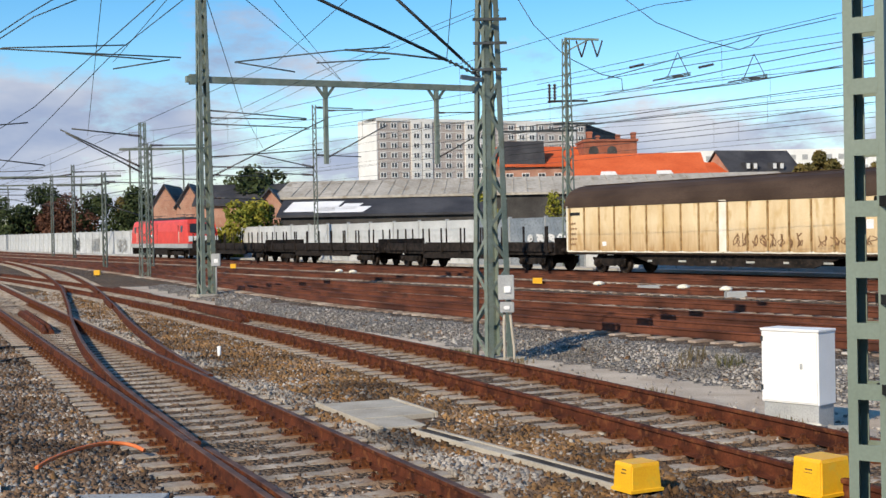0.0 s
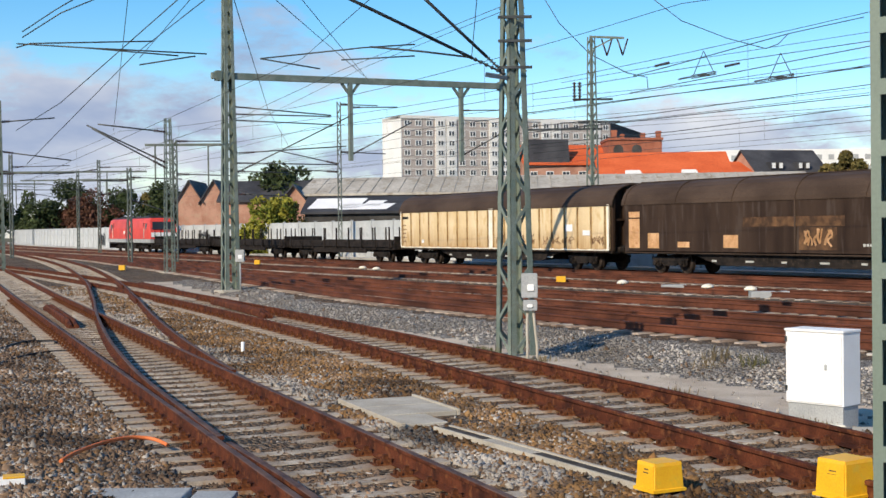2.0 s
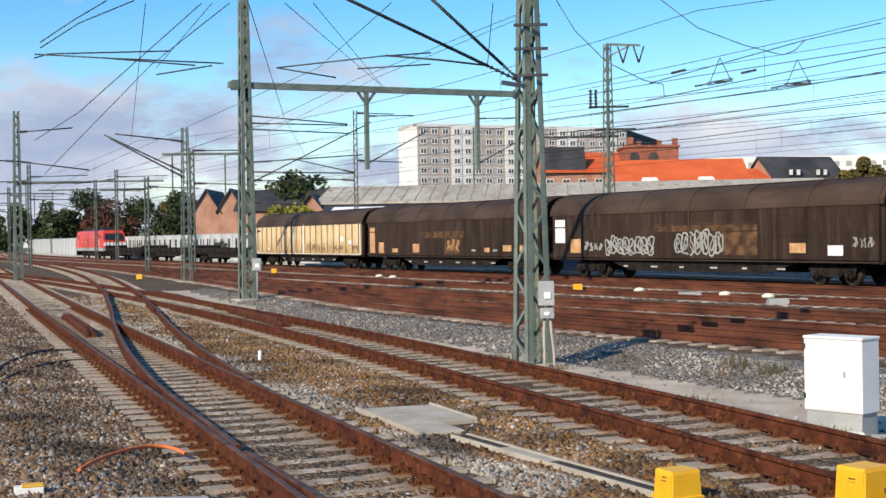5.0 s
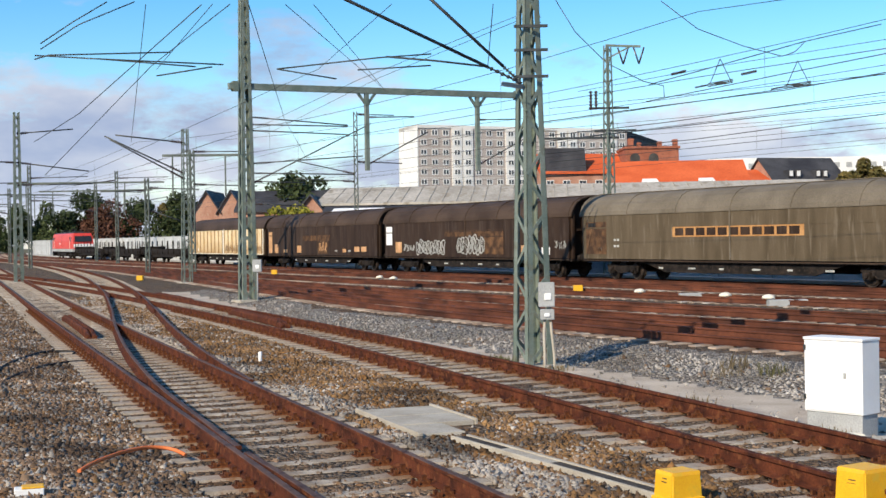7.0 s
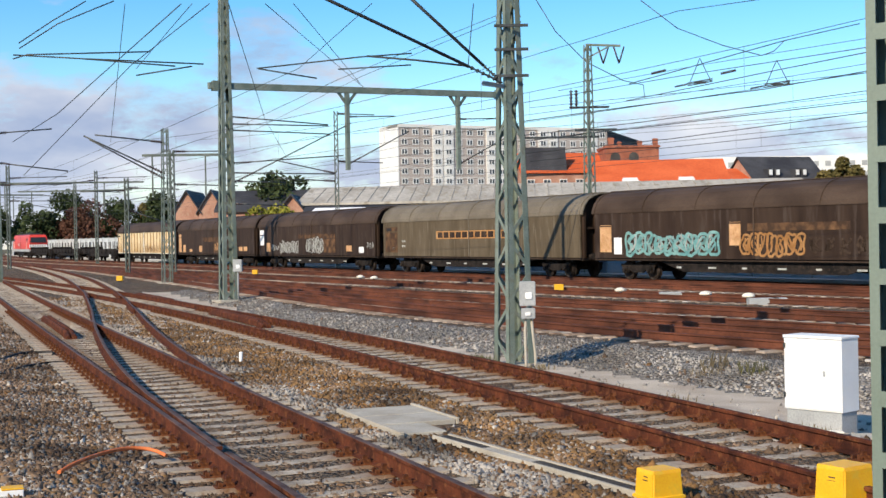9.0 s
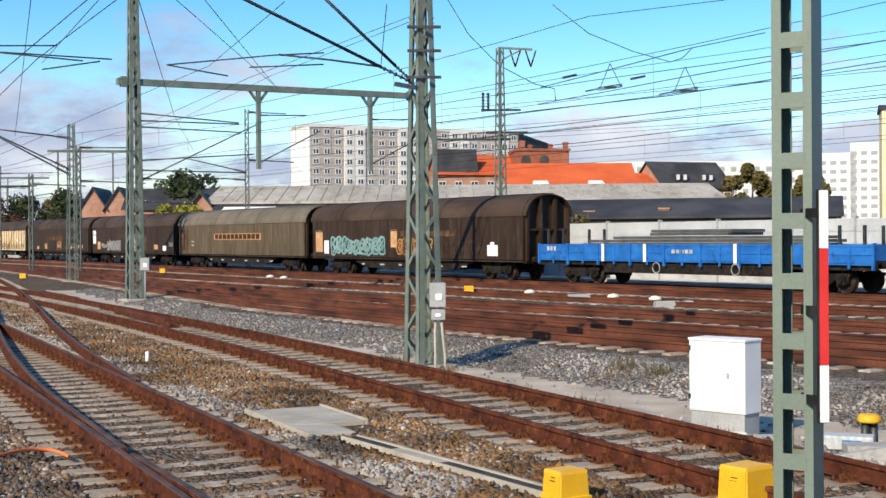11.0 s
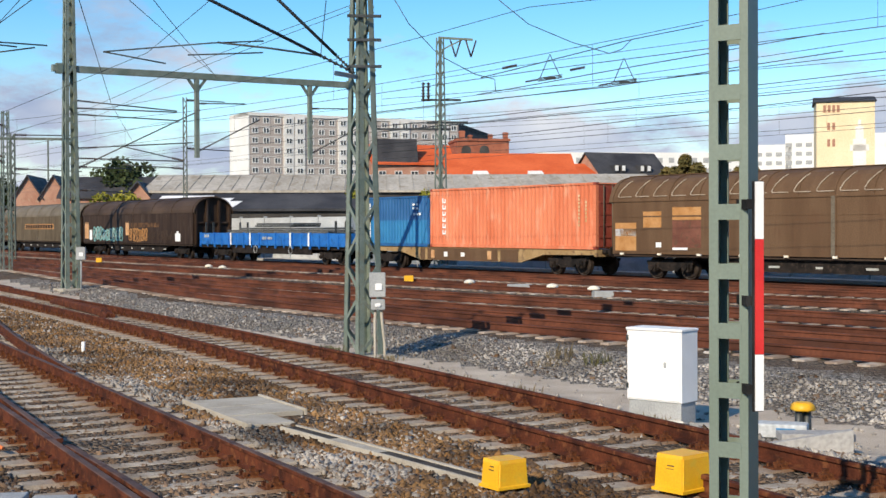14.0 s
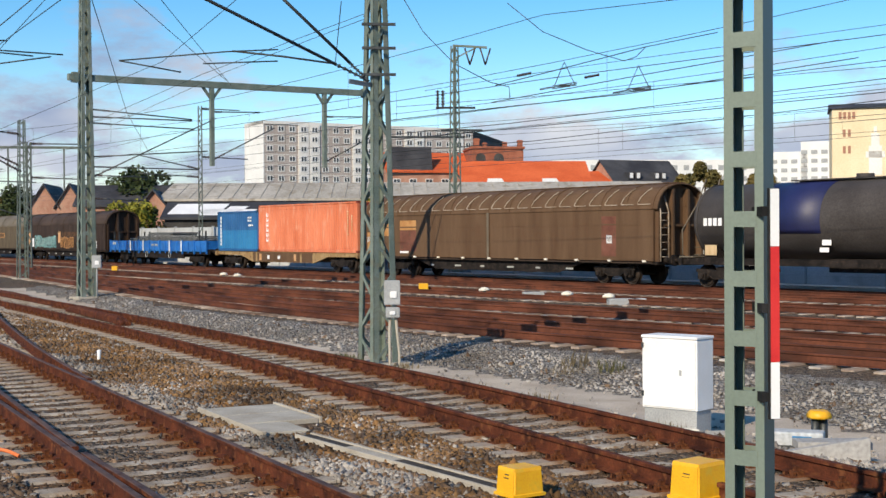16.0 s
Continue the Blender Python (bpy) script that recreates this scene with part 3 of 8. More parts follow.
M_FARSLEEPER = surface("stained sleeper", (0.16, 0.10, 0.068), (0.48, 0.385, 0.30), 0.9, scale=0.8, fine=20, bump=0.2, fleck=(0.50, 0.45, 0.39))
YARD = [(([-150, 350], [-2.2, -2.2]), -140, 260), (([-150, 350], [-7.6, -7.6]), 0, 250),
        (([60, 110, 140, 180, 300], [-8.6, -11.2, -13.0, -13.4, -13.4]), 40, 240), (([70, 105, 125, 140, 160, 300], [-8.8, -12.0, -14.4, -16.2, -17.4, -17.4]), 60, 230),
        (([95, 115, 128, 140, 150, 165, 300], [-9.5, -12.8, -15.0, -16.9, -18.6, -20.3, -20.9]), 80, 220), ]
for k, (offs, s_a, s_b) in enumerate(YARD):
    yl = [(x, y, z + 0.0015 * k) for x, y, z in yard_line(offs, s_a, s_b)]
    build_track("dark rust-brown rails on stained sleepers", yl, 0, [M_FARRUST, M_FARRUST], M_FARSLEEPER, 0.62)


# ---- train ----
SPEED, START = 10.28, 65.5
TH = np.array([-1.143 + 0.079 * u - 0.015 * u * u + 0.007 * u ** 3 for u in (max(-150, min(230, s)) / 100 for s in range(S0, S1 + 1))])
TX = np.concatenate([[0], np.cumsum(np.cos(TH[:-1]))])
TY = np.concatenate([[0], np.cumsum(np.sin(TH[:-1]))])
TX, TY = TX - TX[-S0] - 58.95, TY - TY[-S0] + 192.68
TX, TY = TX + BEND * np.sin(TH), TY - BEND * np.cos(TH)
TRAIN = []


def train_line(s, off=0.0):
    a = float(np.interp(s, SS, TH))
    return float(np.interp(s, SS, TX)) + off * math.sin(a), float(np.interp(s, SS, TY)) - off * math.cos(a)


def put_train(ob, s_mid, pivots, inside=None):
    """Runs with the train: s_mid metres behind the locomotive's front; inside: a fixed place on its wagon."""
    TRAIN.append((ob, s_mid, pivots, inside))


train_pts = [(*train_line(s), float(rise(train_line(s)[1]))) for s in range(300, -146, -4)]
build_track("dark rust-brown rails under the goods train", train_pts, 0, [M_FARRUST, M_FARRUST], M_FARSLEEPER, 0.62)

M_CREAM = surface("weathered cream paint", (0.62, 0.46, 0.25), (0.76, 0.62, 0.40), 0.6, scale=0.9, fine=25, bump=0.05, streak=(1.0, 1, 0.5), fleck=(0.60, 0.43, 0.22), low=0.3, high=0.62, amount=0.25)
M_CREAMTRIM = surface("pale trim", (0.74, 0.68, 0.55), (0.84, 0.80, 0.70), 0.6, scale=2, fine=30, bump=0.03)
M_BROWN = surface("sooty brown wagon paint", (0.025, 0.0145, 0.0098), (0.050, 0.031, 0.021), 0.6, scale=0.7, fine=25, bump=0.05, streak=(2, 1, 0.3), fleck=(0.065, 0.046, 0.036))
M_BROWNROOF = surface("dusty brown roof", (0.044, 0.028, 0.019), (0.078, 0.052, 0.037), 0.65, scale=0.6, fine=20, bump=0.05, streak=(0.6, 2, 1))
M_TAN = surface("grey-tan wagon paint", (0.078, 0.058, 0.035), (0.125, 0.096, 0.062), 0.65, scale=0.8, fine=25, bump=0.05, streak=(2, 1, 0.3), fleck=(0.155, 0.125, 0.088))
M_TANROOF = surface("grey-tan roof", (0.125, 0.104, 0.076), (0.18, 0.152, 0.115), 0.65, scale=0.6, fine=20, bump=0.05)
M_RUSSET = surface("reddish brown wagon paint", (0.098, 0.056, 0.031), (0.135, 0.082, 0.047), 0.7, scale=0.8, fine=25, bump=0.05, streak=(2, 1, 0.3), fleck=(0.115, 0.064, 0.036))
M_LOCO = surface("traffic red", (0.60, 0.045, 0.03), (0.72, 0.07, 0.045), 0.4, scale=1.0, fine=20, bump=0.02, amount=0.25, fleck=(0.50, 0.05, 0.035))
M_BLUE = surface("blue wagon paint", (0.010, 0.115, 0.40), (0.022, 0.175, 0.54), 0.45, scale=1.5, fine=25, bump=0.04, fleck=(0.012, 0.085, 0.27))
M_CONT_O = surface("faded orange container", (0.56, 0.15, 0.070), (0.70, 0.23, 0.12), 0.6, scale=0.7, fine=25, bump=0.04, streak=(1.5, 1, 0.5), fleck=(0.66, 0.28, 0.17))
M_CONT_D = surface("dark red container door", (0.22, 0.045, 0.03), (0.32, 0.075, 0.05), 0.6, scale=1, fine=25, bump=0.04)
M_CONT_B = surface("blue container", (0.012, 0.085, 0.23), (0.025, 0.12, 0.30), 0.5, scale=0.8, fine=25, bump=0.04)
M_CONT_L = surface("light blue container panel", (0.014, 0.14, 0.33), (0.024, 0.19, 0.40), 0.5, scale=0.8, fine=25, bump=0.04)
M_TANK = surface("dark grey tank", (0.046, 0.040, 0.037), (0.072, 0.064, 0.060), 0.58, scale=0.7, fine=15, bump=0.02)
M_TANKBLUE = surface("navy tank band", (0.008, 0.010, 0.050), (0.014, 0.018, 0.080), 0.5, scale=0.8, fine=15, bump=0.02)
M_OCHRE = surface("ochre wagon frame", (0.27, 0.17, 0.075), (0.38, 0.26, 0.13), 0.7, scale=1.2, fine=25, bump=0.1, fleck=(0.12, 0.07, 0.045))
M_LABEL = surface("peach label", (0.46, 0.25, 0.11), (0.64, 0.39, 0.21), 0.6, scale=2, fine=30, bump=0, fleck=(0.45, 0.22, 0.10))
M_TAG_W = surface("pale spray paint", (0.34, 0.35, 0.33), (0.50, 0.50, 0.47), 0.6, scale=2, fine=20, bump=0)
M_TAG_T = surface("turquoise spray paint", (0.15, 0.36, 0.36), (0.28, 0.50, 0.48), 0.6, scale=2, fine=20, bump=0)
M_TAG_B = surface("faded brown spray paint", (0.20, 0.11, 0.06), (0.30, 0.18, 0.10), 0.6, scale=2, fine=20, bump=0)
M_TAG_O = surface("orange spray paint", (0.38, 0.18, 0.06), (0.50, 0.27, 0.11), 0.6, scale=2, fine=20, bump=0)
M_SCREEN = surface("dark cab glass", (0.010, 0.011, 0.013), (0.02, 0.022, 0.025), 0.45, scale=1, fine=4, bump=0, amount=0.1)
M_MAROON = surface("worn maroon paint", (0.13, 0.052, 0.036), (0.20, 0.085, 0.058), 0.75, scale=1.5, fine=25, bump=0.02, fleck=(0.11, 0.062, 0.04))
# rust brown and the ribs' shade lines both go into this colour
M_RIB = surface("rust-edged cream rib", (0.24, 0.15, 0.066), (0.42, 0.30, 0.15), 0.7, scale=2.0, fine=25, bump=0.05, fleck=(0.20, 0.11, 0.045))
M_RUB = surface("rubbed orange-brown paint", (0.055, 0.032, 0.020), (0.20, 0.105, 0.05), 0.7, scale=2.2, fine=25, bump=0, low=0.4, high=0.75)
M_BOW = surface("pale worn bow paint", (0.30, 0.235, 0.17), (0.44, 0.37, 0.29), 0.75, scale=2, fine=25, bump=0.05, fleck=(0.2, 0.14, 0.09))
M_SLAB = surface("grey sheet load", (0.08, 0.085, 0.085), (0.14, 0.145, 0.14), 0.6, 0.3, scale=1, fine=20, bump=0.05)


def wheel_mesh():
    bm = B()
    seg = 20
    prof = [(-0.07, 0.06), (-0.07, 0.36), (-0.03, 0.40), (-0.07, 0.46), (0.05, 0.455), (0.05, 0.49), (0.075, 0.49), (0.075, 0.38), (0.03, 0.36), (0.05, 0.06)]
    rings = [[bm.verts.new((r * math.cos(6.28319 * k / seg), y, r * math.sin(6.28319 * k / seg))) for k in range(seg)] for y, r in prof]
    for a, b in zip(rings, rings[1:]):
        for k in range(seg):
            bm.faces.new((a[k], a[(k + 1) % seg], b[(k + 1) % seg], b[k]))
    bm.faces.new(rings[0])
    bm.faces.new(rings[-1][::-1])
    bmesh.ops.recalc_face_normals(bm, faces=bm.faces)
    me = bpy.data.meshes.new("wheel")
    bm.to_mesh(me)
    bm.free()
    me.materials.append(M_WHEEL)
    return me


M_WHEEL = surface("brown wheel steel", (0.016, 0.012, 0.010), (0.042, 0.031, 0.025), 0.7, 0.0, scale=4, fine=30, bump=0.1)
WHEEL = wheel_mesh()
_bogie = {}


def bogie(parent, x, base=1.8):
    if base not in _bogie:
        bm = B()
        for sy in (-1, 1):
            y = sy * 1.0
            # frame dips between the axles
            prof = [(-base / 2 - 0.35, 0.62), (-base / 2 - 0.35, 0.75), (-0.45, 0.72), (0.45, 0.72), (base / 2 + 0.35, 0.75), (base / 2 + 0.35, 0.62), (base / 2 - 0.15, 0.60),
                    (0.4, 0.34), (-0.4, 0.34), (-base / 2 + 0.15, 0.60)]
            a = [bm.verts.new((px, y - 0.05, pz)) for px, pz in prof]
            b = [bm.verts.new((px, y + 0.05, pz)) for px, pz in prof]
            bm.faces.new(a)
            bm.faces.new(b[::-1])
            for i in range(len(prof)):
                bm.faces.new((a[i], b[i], b[(i + 1) % len(prof)], a[(i + 1) % len(prof)]))
            for sx in (-1, 1):
                bx(bm, sx * base / 2 - 0.15, sx * base / 2 + 0.15, y - 0.11, y + 0.13, 0.32, 0.62)
                rod(bm, [(sx * base / 2, y + sy * 0.10, 0.47), (sx * base / 2, y + sy * 0.2, 0.47)], 0.11, 8)
                for dx in (-0.24, 0.24):
                    rod(bm, [(sx * base / 2 + dx, y, 0.36), (sx * base / 2 + dx, y, 0.62)], 0.06, 8)
        bx(bm, -0.25, 0.25, -1.0, 1.0, 0.5, 0.85)
        for sx in (-1, 1):
            rod(bm, [(sx * base / 2, -0.95, 0.47), (sx * base / 2, 0.95, 0.47)], 0.08, 8)
        bmesh.ops.recalc_face_normals(bm, faces=bm.faces)
        me = bpy.data.meshes.new("bogie")
        bm.to_mesh(me)
        bm.free()
        me.materials.append(M_UNDER)
        _bogie[base] = me
    bo = new("bogie", _bogie[base])
    bo.parent, bo.matrix_basis = parent, Matrix.Translation((x, 0, 0))
    for sx in (-1, 1):
        for sy in (-1, 1):
            w = new("wheel", WHEEL)
            w.parent, w.matrix_basis = bo, Matrix.Translation((sx * base / 2, sy * 0.75, 0)) @ Matrix.Translation((0, 0, 0.46)) @ Matrix.Rotation(math.pi if sy > 0 else 0, 4, "Z")
    return bo


def buffers(parent, half):
    for sx in (-1, 1):
        for sy in (-0.875, 0.875):
            bm = B()
            rod(bm, [(sx * (half - 0.62), sy, 1.06), (sx * (half - 0.3), sy, 1.06)], 0.12, 10)
            rod(bm, [(sx * (half - 0.3), sy, 1.06), (sx * (half - 0.05), sy, 1.06)], 0.08, 10)
            rod(bm, [(sx * (half - 0.06), sy, 1.06), (sx * (half - 0.01), sy, 1.06)], 0.23, 12)
            part("buffer", bm, M_UNDER, parent)


def plate(bm, x0, x1, z0, z1, y=-1.44):
    bx(bm, x0, x1, y - 0.006, y, z0, z1)


def panel(parent, name, mat, rects, y=-1.44, label=""):
    if name != "lettering":
        for r in rects:
            bm = B()
            plate(bm, *r, y)
            ob = part(name, bm, mat, parent, label)
        return ob
    bm = B()
    for r in rects:
        plate(bm, *r, y)
    return tagged(part(name, bm, mat, parent, label), kind="stuff")


def scribble(parent, x0, x1, z0, z1, mat, seed, letters, width=0.07, y=-1.445, label="sprayed graffiti lettering that cannot be read", fat=False):
    """Graffiti: rounded strokes side by side, a few millimetres proud; fat ones are outlined bubbles."""
    rng = random.Random(seed)
    bm = B()
    for i in range(letters):
        ca, cb = x0 + (x1 - x0) * i / letters, x0 + (x1 - x0) * (i + 1.08) / letters
        hi = z1 - (z1 - z0) * rng.uniform(0, 0.22)
        lo = z0 + (z1 - z0) * rng.uniform(0, 0.12)
        mid, half, rise_, lean = (ca + cb) / 2, (cb - ca) / 2, (hi - lo) / 2, rng.uniform(-0.12, 0.2)
        lines = []
        if fat:
            dent, ph = rng.uniform(0.08, 0.2), rng.uniform(0, 6.28)
            ring = []
            for k in range(25):
                a = 6.28319 * k / 24
                r = 1 + dent * math.sin(3 * a + ph) - 0.08 * math.cos(5 * a)
                c, q = math.cos(a), math.sin(a)
                ring.append((mid + half * 1.02 * math.copysign(abs(c) ** 0.7, c) * r + lean * q * half, lo + rise_ + rise_ * math.copysign(abs(q) ** 0.7, q) * min(r, 1.06)))
            lines.append((ring, width))
        for k in range(2 if fat else 3):
            ctrl = [(mid + half * rng.uniform(-0.75, 0.75), lo + 2 * rise_ * v) for v in ((0.12, 0.4, 0.62, 0.9) if rng.random() < 0.5 else (0.85, 0.5, 0.2, 0.55))]
            pts = []
            for j in range(3):
                p = [ctrl[max(0, min(3, j + d))] for d in (-1, 0, 1, 2)]
                for n in range(5):
                    u = n / 5
                    pts.append(tuple(0.5 * (2 * p[1][d] + (p[2][d] - p[0][d]) * u + (2 * p[0][d] - 5 * p[1][d] + 4 * p[2][d] - p[3][d]) * u * u + (3 * p[1][d] - p[0][d] - 3 * p[2][d] + p[3][d]) * u ** 3) for d in (0, 1)))
            lines.append((pts, width * rng.uniform(0.6, 1.1)))
        for k, (pts, w) in enumerate(lines):
            yy = y - 0.002 * ((i + k) % 4)
            for (ax, az), (bx_, bz) in zip(pts, pts[1:]):
                if math.hypot(bx_ - ax, bz - az) > 0.004:
                    stroke(bm, ax, az, bx_, bz, w, yy)
    return tagged(part("graffiti", bm, mat, parent, label), kind="stuff")


def stroke(bm, ax, az, bx_, bz, w, y):
    d = math.hypot(bx_ - ax, bz - az)
    nx, nz = -(bz - az) / d * w / 2, (bx_ - ax) / d * w / 2
    ex, ez = (bx_ - ax) / d * w / 4, (bz - az) / d * w / 4
    v = [(ax - ex + nx, az - ez + nz), (ax - ex - nx, az - ez - nz), (bx_ + ex - nx, bz + ez - nz), (bx_ + ex + nx, bz + ez + nz)]
    f = [bm.verts.new((p, y - 0.003, q)) for p, q in v]
    b = [bm.verts.new((p, y + 0.003, q)) for p, q in v]
    bm.faces.new(f)
    bm.faces.new(b[::-1])
    for i in range(4):
        bm.faces.new((f[i], b[i], b[(i + 1) % 4], f[(i + 1) % 4]))


def sliding_wall_wagon(label, s0, wall, roof, ribs=0, centre=None, frames=False, length=23.26):
    """A covered bogie wagon: two sliding walls a side, rounded roof, recessed end walls, long trussed underframe."""
    w = thing("covered_wagon", label, "freight wagon", "covered wagons of the goods train")
    h = length / 2
    e = h - 0.62
    for sy in (-1, 1):
        for sx in (-1, 1):
            bm = B()
            xa, xb = (-e, -0.03) if sx < 0 else (0.03, e)
            bx(bm, xa, xb, sy * 1.40 - 0.04, sy * 1.40 + 0.04, 1.02, 3.20)
            RIBS = []
            if ribs:
                xs = [xa + 0.27 + (xb - xa - 0.54) * k / ribs for k in range(ribs + 1)]
                RIBS = [(xr, sy) for xr in xs]
                # the sheet swells between its ribs
                m6 = 6 * ribs
                arcs = [(xs[0] + (xs[-1] - xs[0]) * k / m6, sy * (1.441 + 0.05 * abs(math.sin(math.pi * k / 6)))) for k in range(m6 + 1)]
                lo_, hi_ = [bm.verts.new((p, q, 1.06)) for p, q in arcs], [bm.verts.new((p, q, 3.15)) for p, q in arcs]
                for k in range(m6):
                    bm.faces.new((lo_[k], lo_[k + 1], hi_[k + 1], hi_[k]) if sy < 0 else (hi_[k], hi_[k + 1], lo_[k + 1], lo_[k]))
            else:
                bx(bm, xa, xb, -1.452 if sy < 0 else 1.44, -1.44 if sy < 0 else 1.452, 2.52, 2.58)
            sw = part("sliding_wall", bm, wall, w)
            for xr, sy_ in RIBS:
                boxpart("rib", (xr - 0.035, xr + 0.035, min(sy_ * 1.44, sy_ * 1.515), max(sy_ * 1.44, sy_ * 1.515), 1.08, 3.14), M_RIB, sw)
            if centre:
                panel(w, "wall_sill", centre, [(xa, xb, 1.00, 1.09)], -1.452) if sy < 0 else None
    if centre:
        panel(w, "centre_post", centre, [(-0.22, 0.22, 1.05, 3.24)], -1.462)
        panel(w, "end_post", centre, [(e - 0.14, e + 0.03, 1.05, 3.24)], -1.462)
        panel(w, "end_post", centre, [(-e - 0.03, -e + 0.08, 1.05, 3.24)], -1.462)
    else:
        panel(w, "centre_post", roof, [(-0.05, 0.05, 1.05, 3.24)], -1.47)
    # the roof, one shell of 4 cm
    arc = [(1.46, 3.18), (1.43, 3.36), (1.30, 3.66), (1.08, 3.93), (0.8, 4.10), (0.4, 4.22), (0, 4.26)]
    outer = [(-y, z) for y, z in arc] + [(y, z) for y, z in arc[-2::-1]]
    inner = [(y * 0.97, z - 0.045) for y, z in outer[::-1]]
    bm = B()
    extrude_x(bm, outer + inner, -e - 0.25, e + 0.25)
    if not ribs:
        # ribs over the roof
        n = 14 if frames else 6
        for k in range(n + 1):
            xr = -e + 2 * e * k / n
            for (y0, z0), (y1, z1) in zip(outer, outer[1:]):
                bar(bm, (xr, y0, z0 + 0.012), (xr, y1, z1 + 0.012), 0.05, 0.03, up=(1, 0, 0))
    part("roof", bm, roof, w)
    bm = B()
    bx(bm, -e, e, -1.475, -1.44, 3.16, 3.21)
    bx(bm, -e, e, 1.44, 1.475, 3.16, 3.21)
    bx(bm, -e - 0.2, e + 0.2, -0.28, 0.28, 4.255, 4.285)
    part("rain_strip", bm, roof, w)
    if frames:
        bm = B()
        for k in range(22):
            xr = -e + 0.3 + (2 * e - 1.2) * k / 21
            pts = [(0.75, -1.455, 3.37), (0.04, -1.455, 3.37), (0.0, -1.44, 3.44), (0.10, -1.33, 3.68), (0.28, -1.12, 3.94), (0.36, -0.95, 4.05)]
            for (x0, y0, z0), (x1, y1, z1) in zip(pts, pts[1:]):
                bar(bm, (xr + x0, y0, z0), (xr + x1, y1, z1), 0.035, 0.035)
        tagged(part("roof_bow", bm, M_BOW, w, "pale worn roof bows"), kind="stuff")
    for sx in (-1, 1):
        bm = B()
        x = sx * (e - 0.1)
        prof = [(-1.34, 1.0), (1.34, 1.0)] + [(y * 0.95, z - 0.05) for y, z in outer[::-1]]
        extrude_x(bm, prof, min(x, x - sx * 0.06), max(x, x - sx * 0.06))
        for y in (-1.25, -0.45, 0.45, 1.25):
            bx(bm, min(x, x + sx * 0.28), max(x, x + sx * 0.28), y - 0.06, y + 0.06, 1.0, 3.55 if abs(y) > 1 else 4.0)
        bx(bm, min(x, x + sx * 0.2), max(x, x + sx * 0.2), -1.3, 1.3, 2.45, 2.55)
        part("end_wall", bm, M_BROWN if wall is not M_RUSSET else wall, w)
    bm = B()
    bx(bm, -e - 0.1, e + 0.1, -1.32, 1.32, 0.88, 1.00)
    for sy in (-1.15, 1.15):
        prof = [(-h + 5.2, 0.88), (-h + 6.9, 0.42), (h - 6.9, 0.42), (h - 5.2, 0.88)]
        a, b = [bm.verts.new((x, sy - 0.05, z)) for x, z in prof], [bm.verts.new((x, sy + 0.05, z)) for x, z in prof]
        bm.faces.new(a)
        bm.faces.new(b[::-1])
        for i in range(4):
            bm.faces.new((a[i], b[i], b[(i + 1) % 4], a[(i + 1) % 4]))
    for sx in (-1, 1):
        bx(bm, min(sx * (h - 0.62), sx * (h - 0.8)), max(sx * (h - 0.62), sx * (h - 0.8)), -1.3, 1.3, 0.85, 1.25)
        bx(bm, sx * 2.2 - 0.6, sx * 2.2 + 0.6, -0.9, 0.9, 0.4, 0.86)
        rod(bm, [(sx * 4.0 - 0.8, 0.6, 0.62), (sx * 4.0 + 0.8, 0.6, 0.62)], 0.17, 10)
    bmesh.ops.recalc_face_normals(bm, faces=bm.faces)
    part("underframe", bm, M_UNDER, w)
    # a long step board and door runners catch the light
    panel(w, "runner", M_BROWNROOF, [(-e, e, 0.93, 0.97)], -1.43)
    panel(w, "lettering", M_TAG_W, [(k * 2.1 - 5.2, k * 2.1 - 4.9 + 0.2 * (k % 2), 0.58, 0.66) for k in range(6)], -1.21)
    buffers(w, h)
    for sx in (-1, 1):
        bogie(w, sx * (h - 3.4))
    put_train(w, s0 + h, h - 3.4)
    return w


def bars(x0, x1, z0, z1, n, fill=0.72):
    """Plain bars in the place of lettering."""
    d = (x1 - x0) / n
    return [(x0 + d * k, x0 + d * (k + fill), z0, z1) for k in range(n)]


def rust_below(m, z0, z1, colour):
    """Rust creeping up a wall from its sill in uneven tongues."""
    n, l = m.node_tree.nodes, m.node_tree.links
    bsdf = n["Principled BSDF"]
    old = bsdf.inputs["Base Color"].links[0].from_socket
    co, sep, mp, nz, mr, mul, mix = (n.new("ShaderNode" + k) for k in ("TexCoord", "SeparateXYZ", "Mapping", "TexNoise", "MapRange", "Math", "Mix"))
    mp.inputs["Scale"].default_value = (3.0, 1.0, 0.35)
    nz.inputs["Scale"].default_value, nz.inputs["Detail"].default_value = 2.0, 6
    mr.inputs["From Min"].default_value, mr.inputs["From Max"].default_value = z0, z1
    mr.inputs["To Min"].default_value, mr.inputs["To Max"].default_value = 1.35, 0.08
    mul.operation, mul.use_clamp = "MULTIPLY", True
    mix.data_type = "RGBA"
    mix.inputs[7].default_value = (*colour, 1)
    for a, b in ((co.outputs["Object"], sep.inputs[0]), (co.outputs["Object"], mp.inputs["Vector"]), (mp.outputs["Vector"], nz.inputs["Vector"]), (sep.outputs["Z"], mr.inputs["Value"]),
                 (mr.outputs["Result"], mul.inputs[0]), (nz.outputs["Fac"], mul.inputs[1]), (mul.outputs[0], mix.inputs[0]), (old, mix.inputs[6]), (mix.outputs[2], bsdf.inputs["Base Color"])):
        l.new(a, b)


